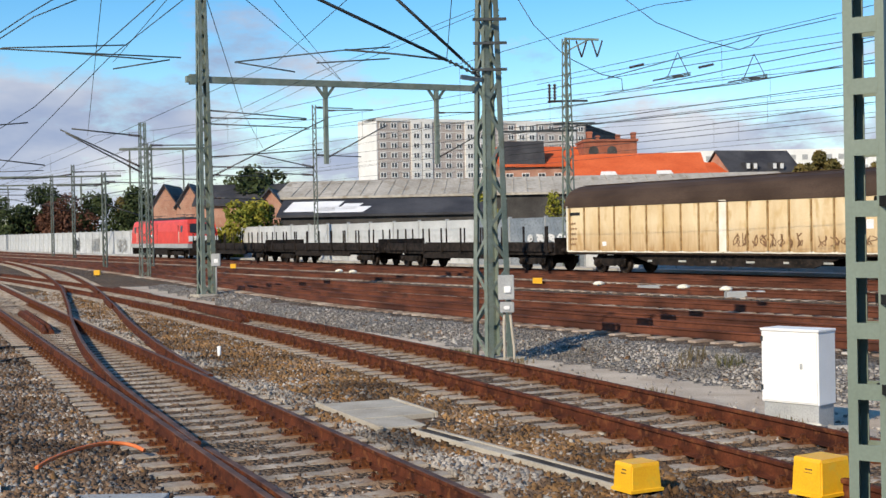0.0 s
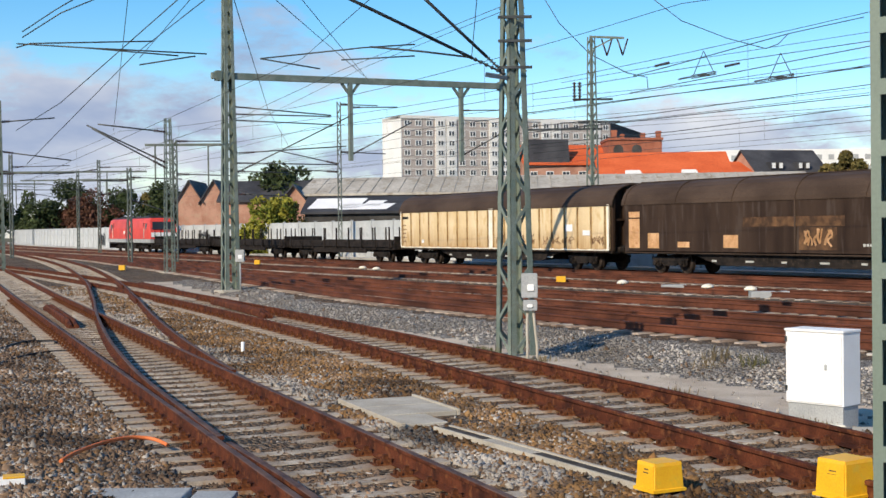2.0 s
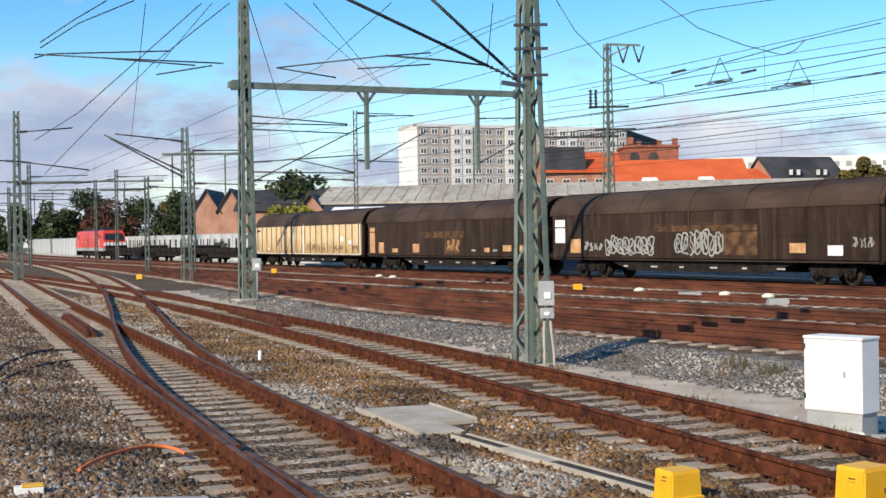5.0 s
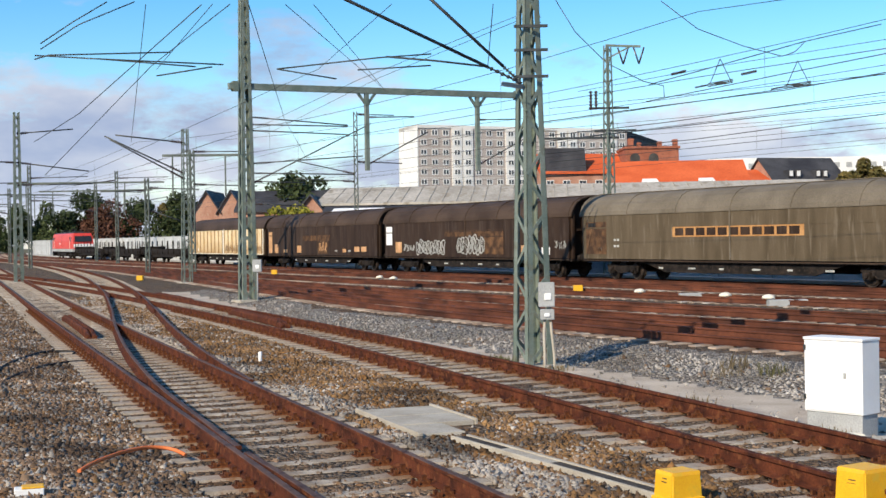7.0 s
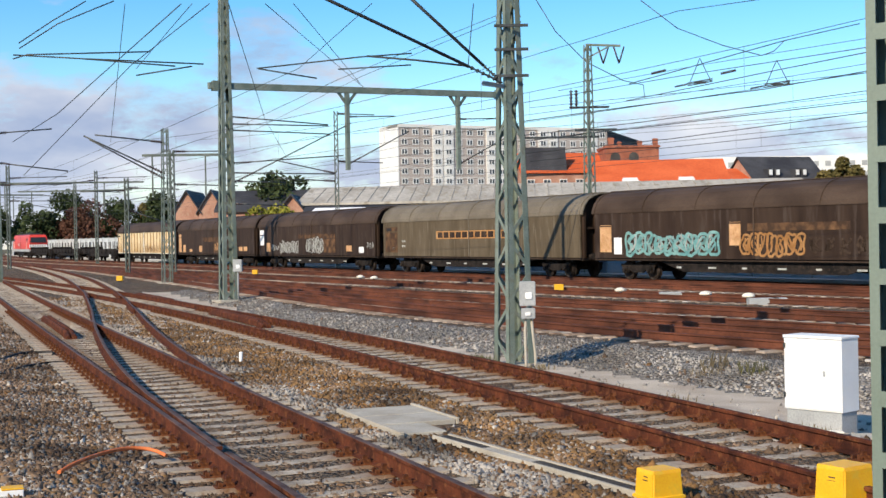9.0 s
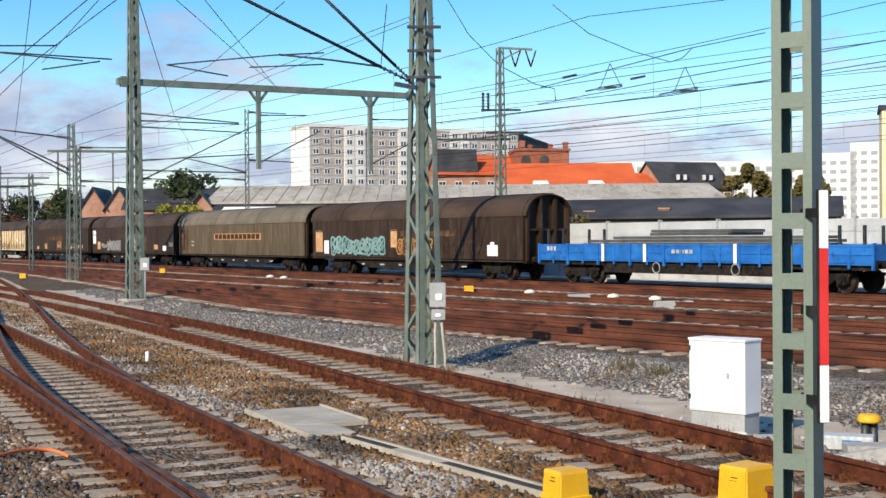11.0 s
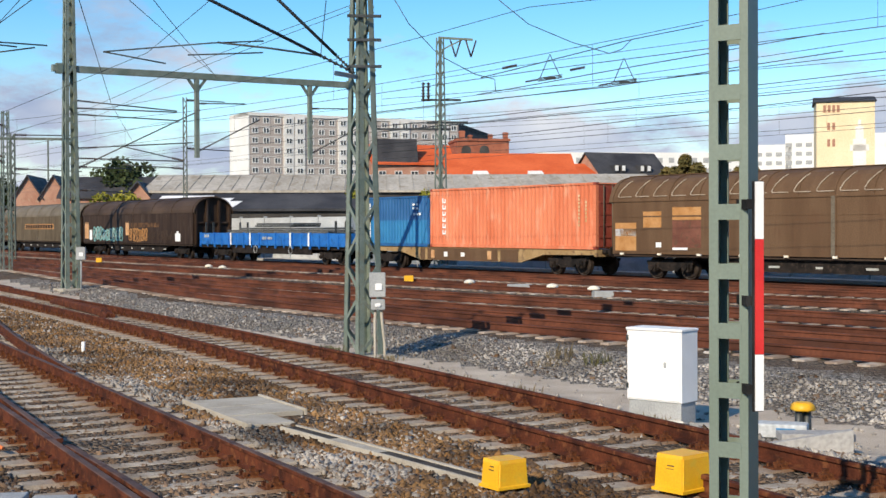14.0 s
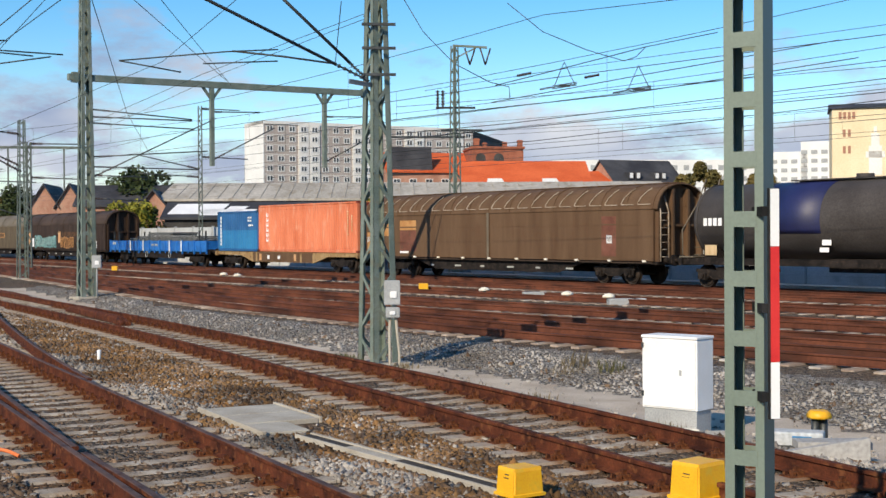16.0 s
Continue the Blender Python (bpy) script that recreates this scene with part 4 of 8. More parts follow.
rust_below(M_CREAM, 1.0, 2.4, (0.36, 0.20, 0.075))
pos = 19.58 + 3 * 19.43
cream = sliding_wall_wagon("cream covered wagon with rust streaks, brown roof and graffiti", pos, M_CREAM, M_BROWNROOF, ribs=9, centre=M_CREAMTRIM)
panel(cream, "label_plate", M_BLACK, [(-10.7, -9.9, 2.78, 2.93)], -1.492)
panel(cream, "lettering", M_TAG_B, [r for k in range(5) for r in bars(-10.75, -10.2 + 0.1 * (k % 2), 1.35 + 0.25 * k, 1.43 + 0.25 * k, 3)], -1.492)
panel(cream, "label_plate", M_WHITE, [(7.4, 8.0, 1.95, 2.3), (8.9, 9.6, 1.75, 2.0), (-8.15, -7.85, 1.3, 1.5)], -1.492)
scribble(cream, 0.6, 4.6, 1.15, 1.95, M_TAG_B, 3, 8, 0.05, y=-1.494)
scribble(cream, 5.2, 8.2, 1.2, 1.8, M_TAG_B, 4, 5, 0.05, y=-1.494)
scribble(cream, 9.6, 10.8, 1.2, 1.8, M_TAG_B, 5, 3, 0.05, y=-1.494)
pos += 23.26
b_one = sliding_wall_wagon("dark brown covered wagon with peach labels and a scratched crest", pos, M_BROWN, M_BROWNROOF)
panel(b_one, "label_plate", M_LABEL, [(-10.7, -9.9, 1.15, 2.85), (-9.3, -8.5, 1.15, 1.85), (-7.2, -6.4, 1.2, 1.45), (-4.2, -3.3, 1.2, 1.75), (7.1, 8.0, 1.3, 1.65), (8.3, 9.2, 1.3, 1.65), (5.0, 5.6, 1.25, 1.5)])
panel(b_one, "faded_panel", M_RUB, [(-3.0, 2.6, 2.1, 2.5), (0.2, 2.2, 1.15, 2.05)], label="rubbed orange-brown panel")
scribble(b_one, 0.4, 2.0, 1.2, 2.1, M_LABEL, 11, 3, 0.1)
panel(b_one, "lettering", M_TAG_W, bars(3.5, 4.0, 1.3, 1.4, 3) + bars(6.0, 6.5, 1.3, 1.4, 3))
pos += 23.26
b_two = sliding_wall_wagon("dark brown covered wagon sprayed with pale graffiti", pos, M_BROWN, M_BROWNROOF)
panel(b_two, "label_plate", M_WHITE, [(-10.8, -9.9, 1.75, 2.95), (8.4, 9.2, 1.2, 1.6)])
panel(b_two, "label_plate", M_LABEL, [(-9.4, -8.5, 1.25, 1.95), (6.3, 7.2, 1.3, 1.7)])
panel(b_two, "faded_panel", M_RUB, [(-2.6, 4.4, 2.25, 2.6), (2.2, 4.4, 1.2, 2.2)], label="rubbed orange-brown panel")
scribble(b_two, -8.2, -6.6, 1.3, 1.9, M_TAG_W, 21, 4, 0.06)
scribble(b_two, -6.4, -2.6, 1.15, 2.1, M_TAG_W, 22, 8, 0.075, fat=True)
scribble(b_two, -1.0, 2.2, 1.15, 2.35, M_TAG_W, 23, 7, 0.08, fat=True)
scribble(b_two, 9.6, 10.8, 1.4, 2.1, M_TAG_W, 24, 3, 0.04)
pos += 23.26
tan = sliding_wall_wagon("grey-tan covered wagon with ribbed roof and a lettered panel", pos, M_TAN, M_TANROOF, ribs=0)
panel(tan, "name_panel", M_TAG_O, [(-3.9, 4.4, 2.06, 2.52)], label="faded orange strip behind dark lettering")
panel(tan, "lettering", M_BROWN, bars(-3.7, 4.3, 2.12, 2.46, 11, 0.80), -1.448)
panel(tan, "label_plate", M_RUB, [(-10.7, -9.0, 1.25, 2.85)])
panel(tan, "label_plate", M_BLACK, [(-10.5, -9.9, 2.6, 2.8)], -1.448)
panel(tan, "lettering", M_TAG_W, bars(-8.4, -7.9, 1.9, 2.0, 2) + bars(-8.4, -7.9, 1.6, 1.7, 2) + [(-9.7, -9.4, 1.4, 1.6)])
pos += 23.26
b_three = sliding_wall_wagon("dark brown covered wagon sprayed with turquoise graffiti", pos, M_BROWN, M_BROWNROOF)
panel(b_three, "label_plate", M_LABEL, [(-10.6, -9.7, 1.3, 2.6), (-1.5, -0.8, 1.6, 2.6)])
panel(b_three, "label_plate", M_WHITE, [(-9.5, -8.9, 1.2, 2.0), (8.0, 8.9, 1.2, 1.75), (8.25, 8.6, 1.75, 1.9)])
panel(b_three, "faded_panel", M_RUB, [(-0.4, 5.2, 2.2, 2.55)], label="rubbed orange-brown panel")
scribble(b_three, -8.6, -2.2, 1.15, 2.2, M_TAG_T, 31, 9, 0.13, fat=True)
scribble(b_three, -8.4, -2.4, 1.15, 2.3, M_TAG_W, 32, 9, 0.05)
scribble(b_three, -0.8, 2.8, 1.15, 2.15, M_TAG_O, 33, 7, 0.10, fat=True)
scribble(b_three, 3.0, 7.6, 1.15, 2.1, M_BROWNROOF, 34, 6, 0.12)
pos += 23.26
pos_blue = pos
pos_cont = pos + 20.27
pos_last = pos_cont + 19.74
russet = sliding_wall_wagon("reddish brown covered wagon with pale roof bows", pos_last, M_RUSSET, M_RUSSET, frames=True)
panel(russet, "label_plate", M_TAG_O, [(-10.9, -9.7, 1.15, 2.3), (-9.3, -8.3, 2.1, 2.75), (-7.7, -6.2, 2.4, 2.9)])
panel(russet, "label_plate", M_WHITE, [(-10.9, -9.7, 1.75, 2.05), (-8.6, -8.3, 1.3, 1.5), (-7.7, -6.9, 1.2, 1.3), (8.2, 8.55, 1.75, 2.1)])
panel(russet, "faded_panel", M_MAROON, [(-7.7, -6.2, 1.3, 2.38), (7.9, 8.8, 1.2, 2.9)], label="dark red worn panel")
panel(russet, "centre_post", M_TANROOF, [(-0.16, 0.0, 1.05, 3.2)], -1.475)
bm = B()
for y_ in (-1.2, -0.75):
    rod(bm, [(11.2, y_, 1.0), (11.2, y_, 3.1), (10.95, y_, 3.7)], 0.03, 6)
for k in range(7):
    rod(bm, [(11.2, -1.2, 1.2 + 0.3 * k), (11.2, -0.75, 1.2 + 0.3 * k)], 0.02, 6)
part("end_ladder", bm, M_BOW, russet, "pale ladder at the wagon's end")
bm = B()
for k in range(11):
    x = -10.5 + 2.1 * k
    bx(bm, x - 0.09, x + 0.09, -1.49, -1.42, 0.98, 1.06)
part("door_roller", bm, M_CREAMTRIM, russet, "pale rollers under the sliding walls")


def stake_wagon(s0, seed):
    """A flat bogie wagon with steel stakes."""
    w = thing("flat_wagon", "black flat wagon with a row of upright steel stakes", "freight wagon", "flat wagons behind the locomotive")
    h = 19.43 / 2
    e = h - 0.62
    bm = B()
    bx(bm, -e, e, -1.35, 1.35, 1.12, 1.24)
    for sy in (-1.22, 1.22):
        bx(bm, -e, e, sy - 0.07, sy + 0.07, 0.82, 1.12)
        bx(bm, -e + 4.5, e - 4.5, sy - 0.05, sy + 0.05, 0.58, 0.82)
    for sx in (-1, 1):
        bx(bm, sx * e - 0.08, sx * e + 0.08, -1.35, 1.35, 0.85, 1.24)
    part("underframe", bm, M_UNDER, w)
    rng = random.Random(seed)
    for sy in (-1, 1):
        for k in range(8):
            xa = -e + 0.08 + (2 * e - 0.16) * k / 8
            bm = B()
            bx(bm, xa + 0.03, xa + (2 * e - 0.16) / 8 - 0.03, sy * 1.38 - 0.025, sy * 1.38 + 0.025, 1.0, 1.44)
            part("side_board", bm, M_UNDER, w)
        for k in range(9):
            x = -e + 0.5 + (2 * e - 1.0) * k / 8
            bm = B()
            lean = rng.uniform(-0.05, 0.05)
            bar(bm, (x, sy * 1.42, 1.0), (x + lean, sy * 1.42, 2.30), 0.075, 0.075)
            bx(bm, x - 0.09, x + 0.09, sy * 1.42 - 0.07, sy * 1.42 + 0.07, 0.95, 1.2)
            part("stake", bm, M_UNDER, w)
    for sx in (-1, 1):
        bm = B()
        bx(bm, min(sx * e, sx * (e - 0.06)), max(sx * e, sx * (e - 0.06)), -1.3, 1.3, 1.24, 1.70)
        part("end_board", bm, M_UNDER, w)
        bogie(w, sx * (h - 3.1))
    buffers(w, h)
    put_train(w, s0 + h, h - 3.1)


for k in range(3):
    stake_wagon(19.58 + 19.43 * k, 40 + k)


def side_board_wagon(s0):
    """The blue flat wagon with low side boards and a load of flat steel."""
    w = thing("low_sided_wagon", "bright blue low-sided wagon with white straps", "freight wagon")
    h = 20.27 / 2
    e = h - 0.62
    bm = B()
    bx(bm, -e, e, -1.33, 1.33, 1.10, 1.22)
    for sy in (-1.2, 1.2):
        bx(bm, -e, e, sy - 0.06, sy + 0.06, 0.86, 1.10)
        bx(bm, -e + 4.4, e - 4.4, sy - 0.05, sy + 0.05, 0.55, 0.86)
    part("underframe", bm, M_UNDER, w)
    for sy in (-1, 1):
        for k in range(9):
            xa, xb = -e + 2 * e * k / 9 + 0.05, -e + 2 * e * (k + 1) / 9 - 0.05
            bm = B()
            bx(bm, xa, xb, sy * 1.37 - 0.03, sy * 1.37 + 0.03, 1.05, 1.80)
            for z in (1.12, 1.42, 1.72):
                bx(bm, xa, xb, sy * 1.37 + (0.03 if sy > 0 else -0.055), sy * 1.37 + (0.055 if sy > 0 else -0.03), z, z + 0.05)
            bx(bm, (xa + xb) / 2 - 0.05, (xa + xb) / 2 + 0.05, sy * 1.37 + (0.03 if sy > 0 else -0.07), sy * 1.37 + (0.07 if sy > 0 else -0.03), 0.92, 1.80)
            part("side_board", bm, M_BLUE, w)
        for k in range(10):
            x = -e + 2 * e * k / 9
            bm = B()
            bx(bm, x - 0.05, x + 0.05, sy * 1.42 - 0.05, sy * 1.42 + 0.05, 0.88, 1.84)
            part("stanchion", bm, M_BLUE, w)
    panel(w, "strap", M_WHITE, [(x - 0.09, x + 0.09, 1.05, 1.82) for x in (-4.9, -2.2, 3.0, 5.2)], -1.475)
    panel(w, "lettering", M_TAG_W, bars(-8.9, -8.2, 1.5, 1.7, 3) + bars(-0.6, 0.7, 1.42, 1.58, 5), -1.43)
    for sx in (-1, 1):
        bm = B()
        bx(bm, min(sx * e, sx * (e - 0.05)), max(sx * e, sx * (e - 0.05)), -1.33, 1.33, 1.2, 1.8)
        part("end_board", bm, M_BLUE, w)
        bogie(w, sx * (h - 3.2))
        for sy in (-1, 1):
            for dx in (0.5, 1.6):
                bm = B()
                bar(bm, (sx * (e - dx), sy * 1.25, 1.2), (sx * (e - dx), sy * 1.25, 2.5), 0.1)
                part("stake", bm, M_DARKSTEEL, w)
    for x in (-1.5, 3.0):
        bm = B()
        rod(bm, [(x + 0.22 * math.cos(a), -1.46, 0.80 + 0.22 * math.sin(a)) for a in np.linspace(0, 6.28, 17)], 0.025, 5)
        part("brake_handwheel", bm, M_GREY, w)
    buffers(w, h)
    put_train(w, s0 + h, h - 3.2)
    # the load, sheet by sheet
    rng = random.Random(9)
    for j, (xa, xb, z) in enumerate(((-6.5, 6.2, 1.80), (-6.4, 6.4, 1.94), (-4.6, 6.0, 2.08), (-2.5, 2.2, 2.23), (-2.4, 2.3, 2.36))):
        ld = tagged(boxpart("steel_slab", (xa + rng.uniform(-.2, .2), xb, -1.05 + rng.uniform(0, .2), 1.05, -0.06, 0.06), M_SLAB, None, bevel=0.015),
                    "dark grey flat steel slab stacked on the blue wagon", "steel slab", "slabs on the blue wagon")
        put_train(ld, s0 + h, h - 3.2, Matrix.Translation((0, 0, z)))
    bm = B()
    bx(bm, -6.0, 6.0, -0.9, 0.9, 1.22, 1.735)
    dn = tagged(part("timber_stack", bm, M_SLAB), "dark stacked load between the blue side boards", "load")
    put_train(dn, s0 + h, h - 3.2, Matrix.Identity(4))


side_board_wagon(pos_blue)


def container(label, length, height, wall, door, upper=None):
    """A shipping container: corrugated walls, corner posts, rails, castings and doors; its base at z = 0, middle at x = 0."""
    c = thing("shipping_container", label, "container", "containers on the wagon")
    h = length / 2
    split = height * 0.52
    for sy in (-1, 1):
        n = int(length / 0.278)
        d = (length - 0.36) / n
        def corr(z0, z1):
            bm = B()
            pts = []
            for k in range(n):
                x = -h + 0.18 + d * k
                pts += [(x, 0.0), (x + d * 0.26, 0.0), (x + d * 0.5, 0.036), (x + d * 0.76, 0.036)]
            pts.append((h - 0.18, 0.0))
            f = [[bm.verts.new((x, sy * (1.195 - q), z)) for z in (z0, z1)] for x, q in pts]
            g = [[bm.verts.new((x, sy * 1.13, z)) for z in (z0, z1)] for x in (pts[0][0], pts[-1][0])]
            for a, b in zip(f, f[1:]):
                bm.faces.new((a[0], b[0], b[1], a[1]))
            bm.faces.new((g[0][0], g[0][1], g[1][1], g[1][0]))
            return bm
        if upper:
            part("side_wall", corr(0.16, split), wall, c)
            part("side_wall", corr(split, height - 0.1), upper, c)
        else:
            part("side_wall", corr(0.16, height - 0.1), wall, c)
        bm = B()
        bx(bm, -h, h, sy * 1.17 - 0.05, sy * 1.17 + 0.05, 0.0, 0.16)
        bx(bm, -h, h, sy * 1.18 - 0.04, sy * 1.18 + 0.04, height - 0.1, height - 0.01)
        part("side_rail", bm, upper or wall, c)
        for sx in (-1, 1):
            bm = B()
            bx(bm, sx * (h - 0.09) - 0.09, sx * (h - 0.09) + 0.09, sy * 1.14 - 0.08, sy * 1.14 + 0.08, 0.118, height - 0.118)
            part("corner_post", bm, upper or wall, c)
            for z in (0, height - 0.118):
                bm = B()
                bx(bm, sx * (h - 0.085) - 0.09, sx * (h - 0.085) + 0.09, sy * 1.14 - 0.085, sy * 1.14 + 0.085, z, z + 0.118)
                part("corner_casting", bm, M_DARKSTEEL if upper else door, c)
    bm = B()
    bx(bm, -h + 0.1, h - 0.1, -1.15, 1.15, height - 0.07, height - 0.03)
    for k in range(int(length / 0.5)):
        bx(bm, -h + 0.3 + 0.5 * k, -h + 0.5 + 0.5 * k, -1.12, 1.12, height - 0.03, height - 0.012)
    part("roof", bm, upper or wall, c)
    bm = B()
    bx(bm, -h + 0.1, h - 0.1, -1.12, 1.12, 0.06, 0.16)
    bx(bm, -h + 0.02, -h + 0.07, -1.1, 1.1, 0.1, height - 0.1)
    part("floor_frame", bm, upper or wall, c)
    for sy in (-1, 1):
        bm = B()
        bx(bm, h - 0.06, h - 0.01, min(0.01 * sy, 1.08 * sy), max(0.01 * sy, 1.08 * sy), 0.12, height - 0.12)
        for z in (0.5, 1.0, 1.5, 2.0):
            bx(bm, h - 0.01, h + 0.02, min(0.05 * sy, 1.02 * sy), max(0.05 * sy, 1.02 * sy), z, z + 0.12)
        part("door", bm, door, c)
        for y in (0.3, 0.8):
            bm = B()
            rod(bm, [(h + 0.05, sy * y, 0.1), (h + 0.05, sy * y, height - 0.1)], 0.02, 6)
            part("locking_bar", bm, M_TANROOF, c)
    return c


def container_wagon(s0):
    w = thing("container_wagon", "ochre container wagon with rusty underframe", "freight wagon")
    h = 19.74 / 2
    e = h - 0.62
    bm = B()
    for sy in (-1.1, 1.1):
        # deep fish-bellied side beams
        prof = [(-e, 1.12), (e, 1.12), (e, 0.92), (e - 3.6, 0.88), (e - 5.2, 0.50), (-e + 5.2, 0.50), (-e + 3.6, 0.88), (-e, 0.92)]
        a, b = [bm.verts.new((x, sy - 0.06, z)) for x, z in prof], [bm.verts.new((x, sy + 0.06, z)) for x, z in prof]
        bm.faces.new(a)
        bm.faces.new(b[::-1])
        for i in range(8):
            bm.faces.new((a[i], b[i], b[(i + 1) % 8], a[(i + 1) % 8]))
    bx(bm, -e, e, -1.0, 1.0, 0.98, 1.06)
    for sx in (-1, 1):
        bx(bm, sx * e - 0.08, sx * e + 0.08, -1.3, 1.3, 0.85, 1.14)
    bmesh.ops.recalc_face_normals(bm, faces=bm.faces)
    part("underframe", bm, M_OCHRE, w)
    panel(w, "brown_panel", M_RUSSET, [(-3.9, 3.9, 0.52, 1.10)], -1.17, "dark rusty brown panels along the beam")
    panel(w, "label_plate", M_LABEL, [(-3.0, -2.7, 0.6, 1.0), (1.6, 1.9, 0.6, 1.0)], -1.178)
    panel(w, "label_plate", M_WHITE, [(-1.9, -1.6, 0.68, 0.92), (-0.5, -0.2, 0.7, 0.9)], -1.178)
    panel(w, "post", M_OCHRE, [(-3.5, -3.3, 0.5, 1.1), (2.4, 2.6, 0.5, 1.1)], -1.18)
    buffers(w, h)
    for sx in (-1, 1):
        bogie(w, sx * (h - 2.77))
    put_train(w, s0 + h, h - 2.77)
    blue = container("blue shipping container with a lighter blue lower half", 6.06, 2.59, M_CONT_L, M_CONT_B, M_CONT_B)
    panel(blue, "lettering", M_WHITE, [(-2.62, -2.44, 0.35 + 0.245 * k, 0.55 + 0.245 * k) for k in range(8)] + bars(1.5, 2.1, 2.1, 2.2, 2) + bars(1.5, 2.1, 1.9, 2.0, 2) + bars(1.6, 2.3, 1.6, 1.72, 3), -1.2)
    put_train(blue, s0 + h, h - 2.77, Matrix.Translation((-6.09, 0, 1.155)))
    orange = container("faded orange high shipping container with dark red doors", 12.19, 2.896, M_CONT_O, M_CONT_D)
    panel(orange, "lettering", M_WHITE, [r for k in range(6) for r in ((-5.08, -4.80, 0.62 + 0.31 * k, 0.70 + 0.31 * k), (-5.08, -5.0, 0.70 + 0.31 * k, 0.86 + 0.31 * k), (-4.88, -4.80, 0.70 + 0.31 * k, 0.82 + 0.31 * k))], -1.2)
    panel(orange, "lettering", M_CREAM, [(4.95, 5.05, 1.0 + 0.16 * k, 1.1 + 0.16 * k) for k in range(9)] + [(5.4, 5.5, 1.2 + 0.16 * k, 1.3 + 0.16 * k) for k in range(6)], -1.2)
    put_train(orange, s0 + h, h - 2.77, Matrix.Translation((3.10, 0, 1.155)))


container_wagon(pos_cont)


def tank_wagon(s0):
    w = thing("tank_wagon", "dark grey tank wagon with a navy blue field", "freight wagon")
    h = 17.0 / 2
    def shell(x0, x1, r, caps=0.0):
        bm = B()
        xs = [(x0, r), (x1, r)]
        if caps:
            xs = [(x0 - 0.42 * caps, 0.05), (x0 - 0.36 * caps, r * 0.5), (x0 - 0.2 * caps, r * 0.86), (x0, r)] + [(x1, r), (x1 + 0.2 * caps, r * 0.86), (x1 + 0.36 * caps, r * 0.5), (x1 + 0.42 * caps, 0.05)]
        rings = [[bm.verts.new((x, rr * math.cos(6.28319 * k / 48), 2.62 + rr * math.sin(6.28319 * k / 48))) for k in range(48)] for x, rr in xs]
        for a, b in zip(rings, rings[1:]):
            for k in range(48):
                bm.faces.new((a[k], a[(k + 1) % 48], b[(k + 1) % 48], b[k])).smooth = True
        bm.faces.new(rings[0][::-1])
        bm.faces.new(rings[-1])
        bmesh.ops.recalc_face_normals(bm, faces=bm.faces)
        return bm
    part("tank", shell(-h + 1.6, h - 1.4, 1.45, 1.0), M_TANK, w)
    # the navy field covers the upper half only
    bm = B()
    prof = [(1.458 * math.cos(a), 2.62 + 1.458 * math.sin(a)) for a in np.linspace(-0.35, math.pi + 0.35, 33)] + [(1.44 * math.cos(a), 2.62 + 1.44 * math.sin(a)) for a in np.linspace(math.pi + 0.35, -0.35, 33)]
    extrude_x(bm, prof, -3.6, -0.9, smooth=True)
    bmesh.ops.recalc_face_normals(bm, faces=bm.faces)
    part("band", bm, M_TANKBLUE, w, "navy blue field over the upper tank")
    for x in (-h + 1.7, h - 1.5):
        part("hoop", shell(x - 0.05, x + 0.05, 1.475), M_TANK, w)
    bm = B()
    for sy in (-1.1, 1.1):
        bx(bm, -h + 0.6, h - 0.6, sy - 0.08, sy + 0.08, 0.92, 1.18)
    for x in (-h + 2.2, h - 2.2):
        bx(bm, x - 0.35, x + 0.35, -1.15, 1.15, 1.1, 1.9)
    for sx in (-1, 1):
        bx(bm, sx * (h - 0.7) - 0.08, sx * (h - 0.7) + 0.08, -1.3, 1.3, 0.88, 1.2)
    bx(bm, -1.2, 1.2, -0.5, 0.5, 0.7, 1.2)
    part("underframe", bm, M_UNDER, w)
    bm = B()
    for sy in (-1, 1):
        rod(bm, [(-h + 0.75, sy * 1.2, 1.2), (-h + 0.75, sy * 1.2, 2.3), (-h + 0.95, sy * 0.5, 3.4), (-h + 1.3, sy * 0.4, 4.35)], 0.03, 6)
    for k in range(9):
        rod(bm, [(-h + 0.75 + 0.03 * k, -0.5, 1.3 + 0.3 * k), (-h + 0.75 + 0.03 * k, 0.5, 1.3 + 0.3 * k)], 0.02, 6)
    bx(bm, -h + 0.62, -h + 1.35, -1.25, 1.25, 1.2, 1.25)
    part("end_ladder", bm, M_TANROOF, w, "pale ladder and platform at the end")
    bm = B()
    bx(bm, -3, 3, -0.4, 0.4, 4.09, 4.14)
    rod(bm, [(0, 0, 4.05), (0, 0, 4.28)], 0.32, 16)
    part("walkway", bm, M_TANK, w)
    panel(w, "label_plate", M_WHITE, [(-0.9, -0.5, 1.7, 1.9), (-1.0, -0.6, 1.45, 1.62)], -1.3)
    panel(w, "lettering", M_WHITE, bars(-6.4, -5.4, 2.45, 2.75, 4), -1.455)
    panel(w, "label_plate", M_CREAM, [(-6.5, -5.9, 1.3, 1.7)], -1.25)
    buffers(w, h)
    for sx in (-1, 1):
        bogie(w, sx * (h - 2.6))
    put_train(w, s0 + h, h - 2.6)


tank_wagon(pos_last + 23.26)
# one more alike behind it, seen only in part
tank_wagon(pos_last + 23.26 + 17.0)


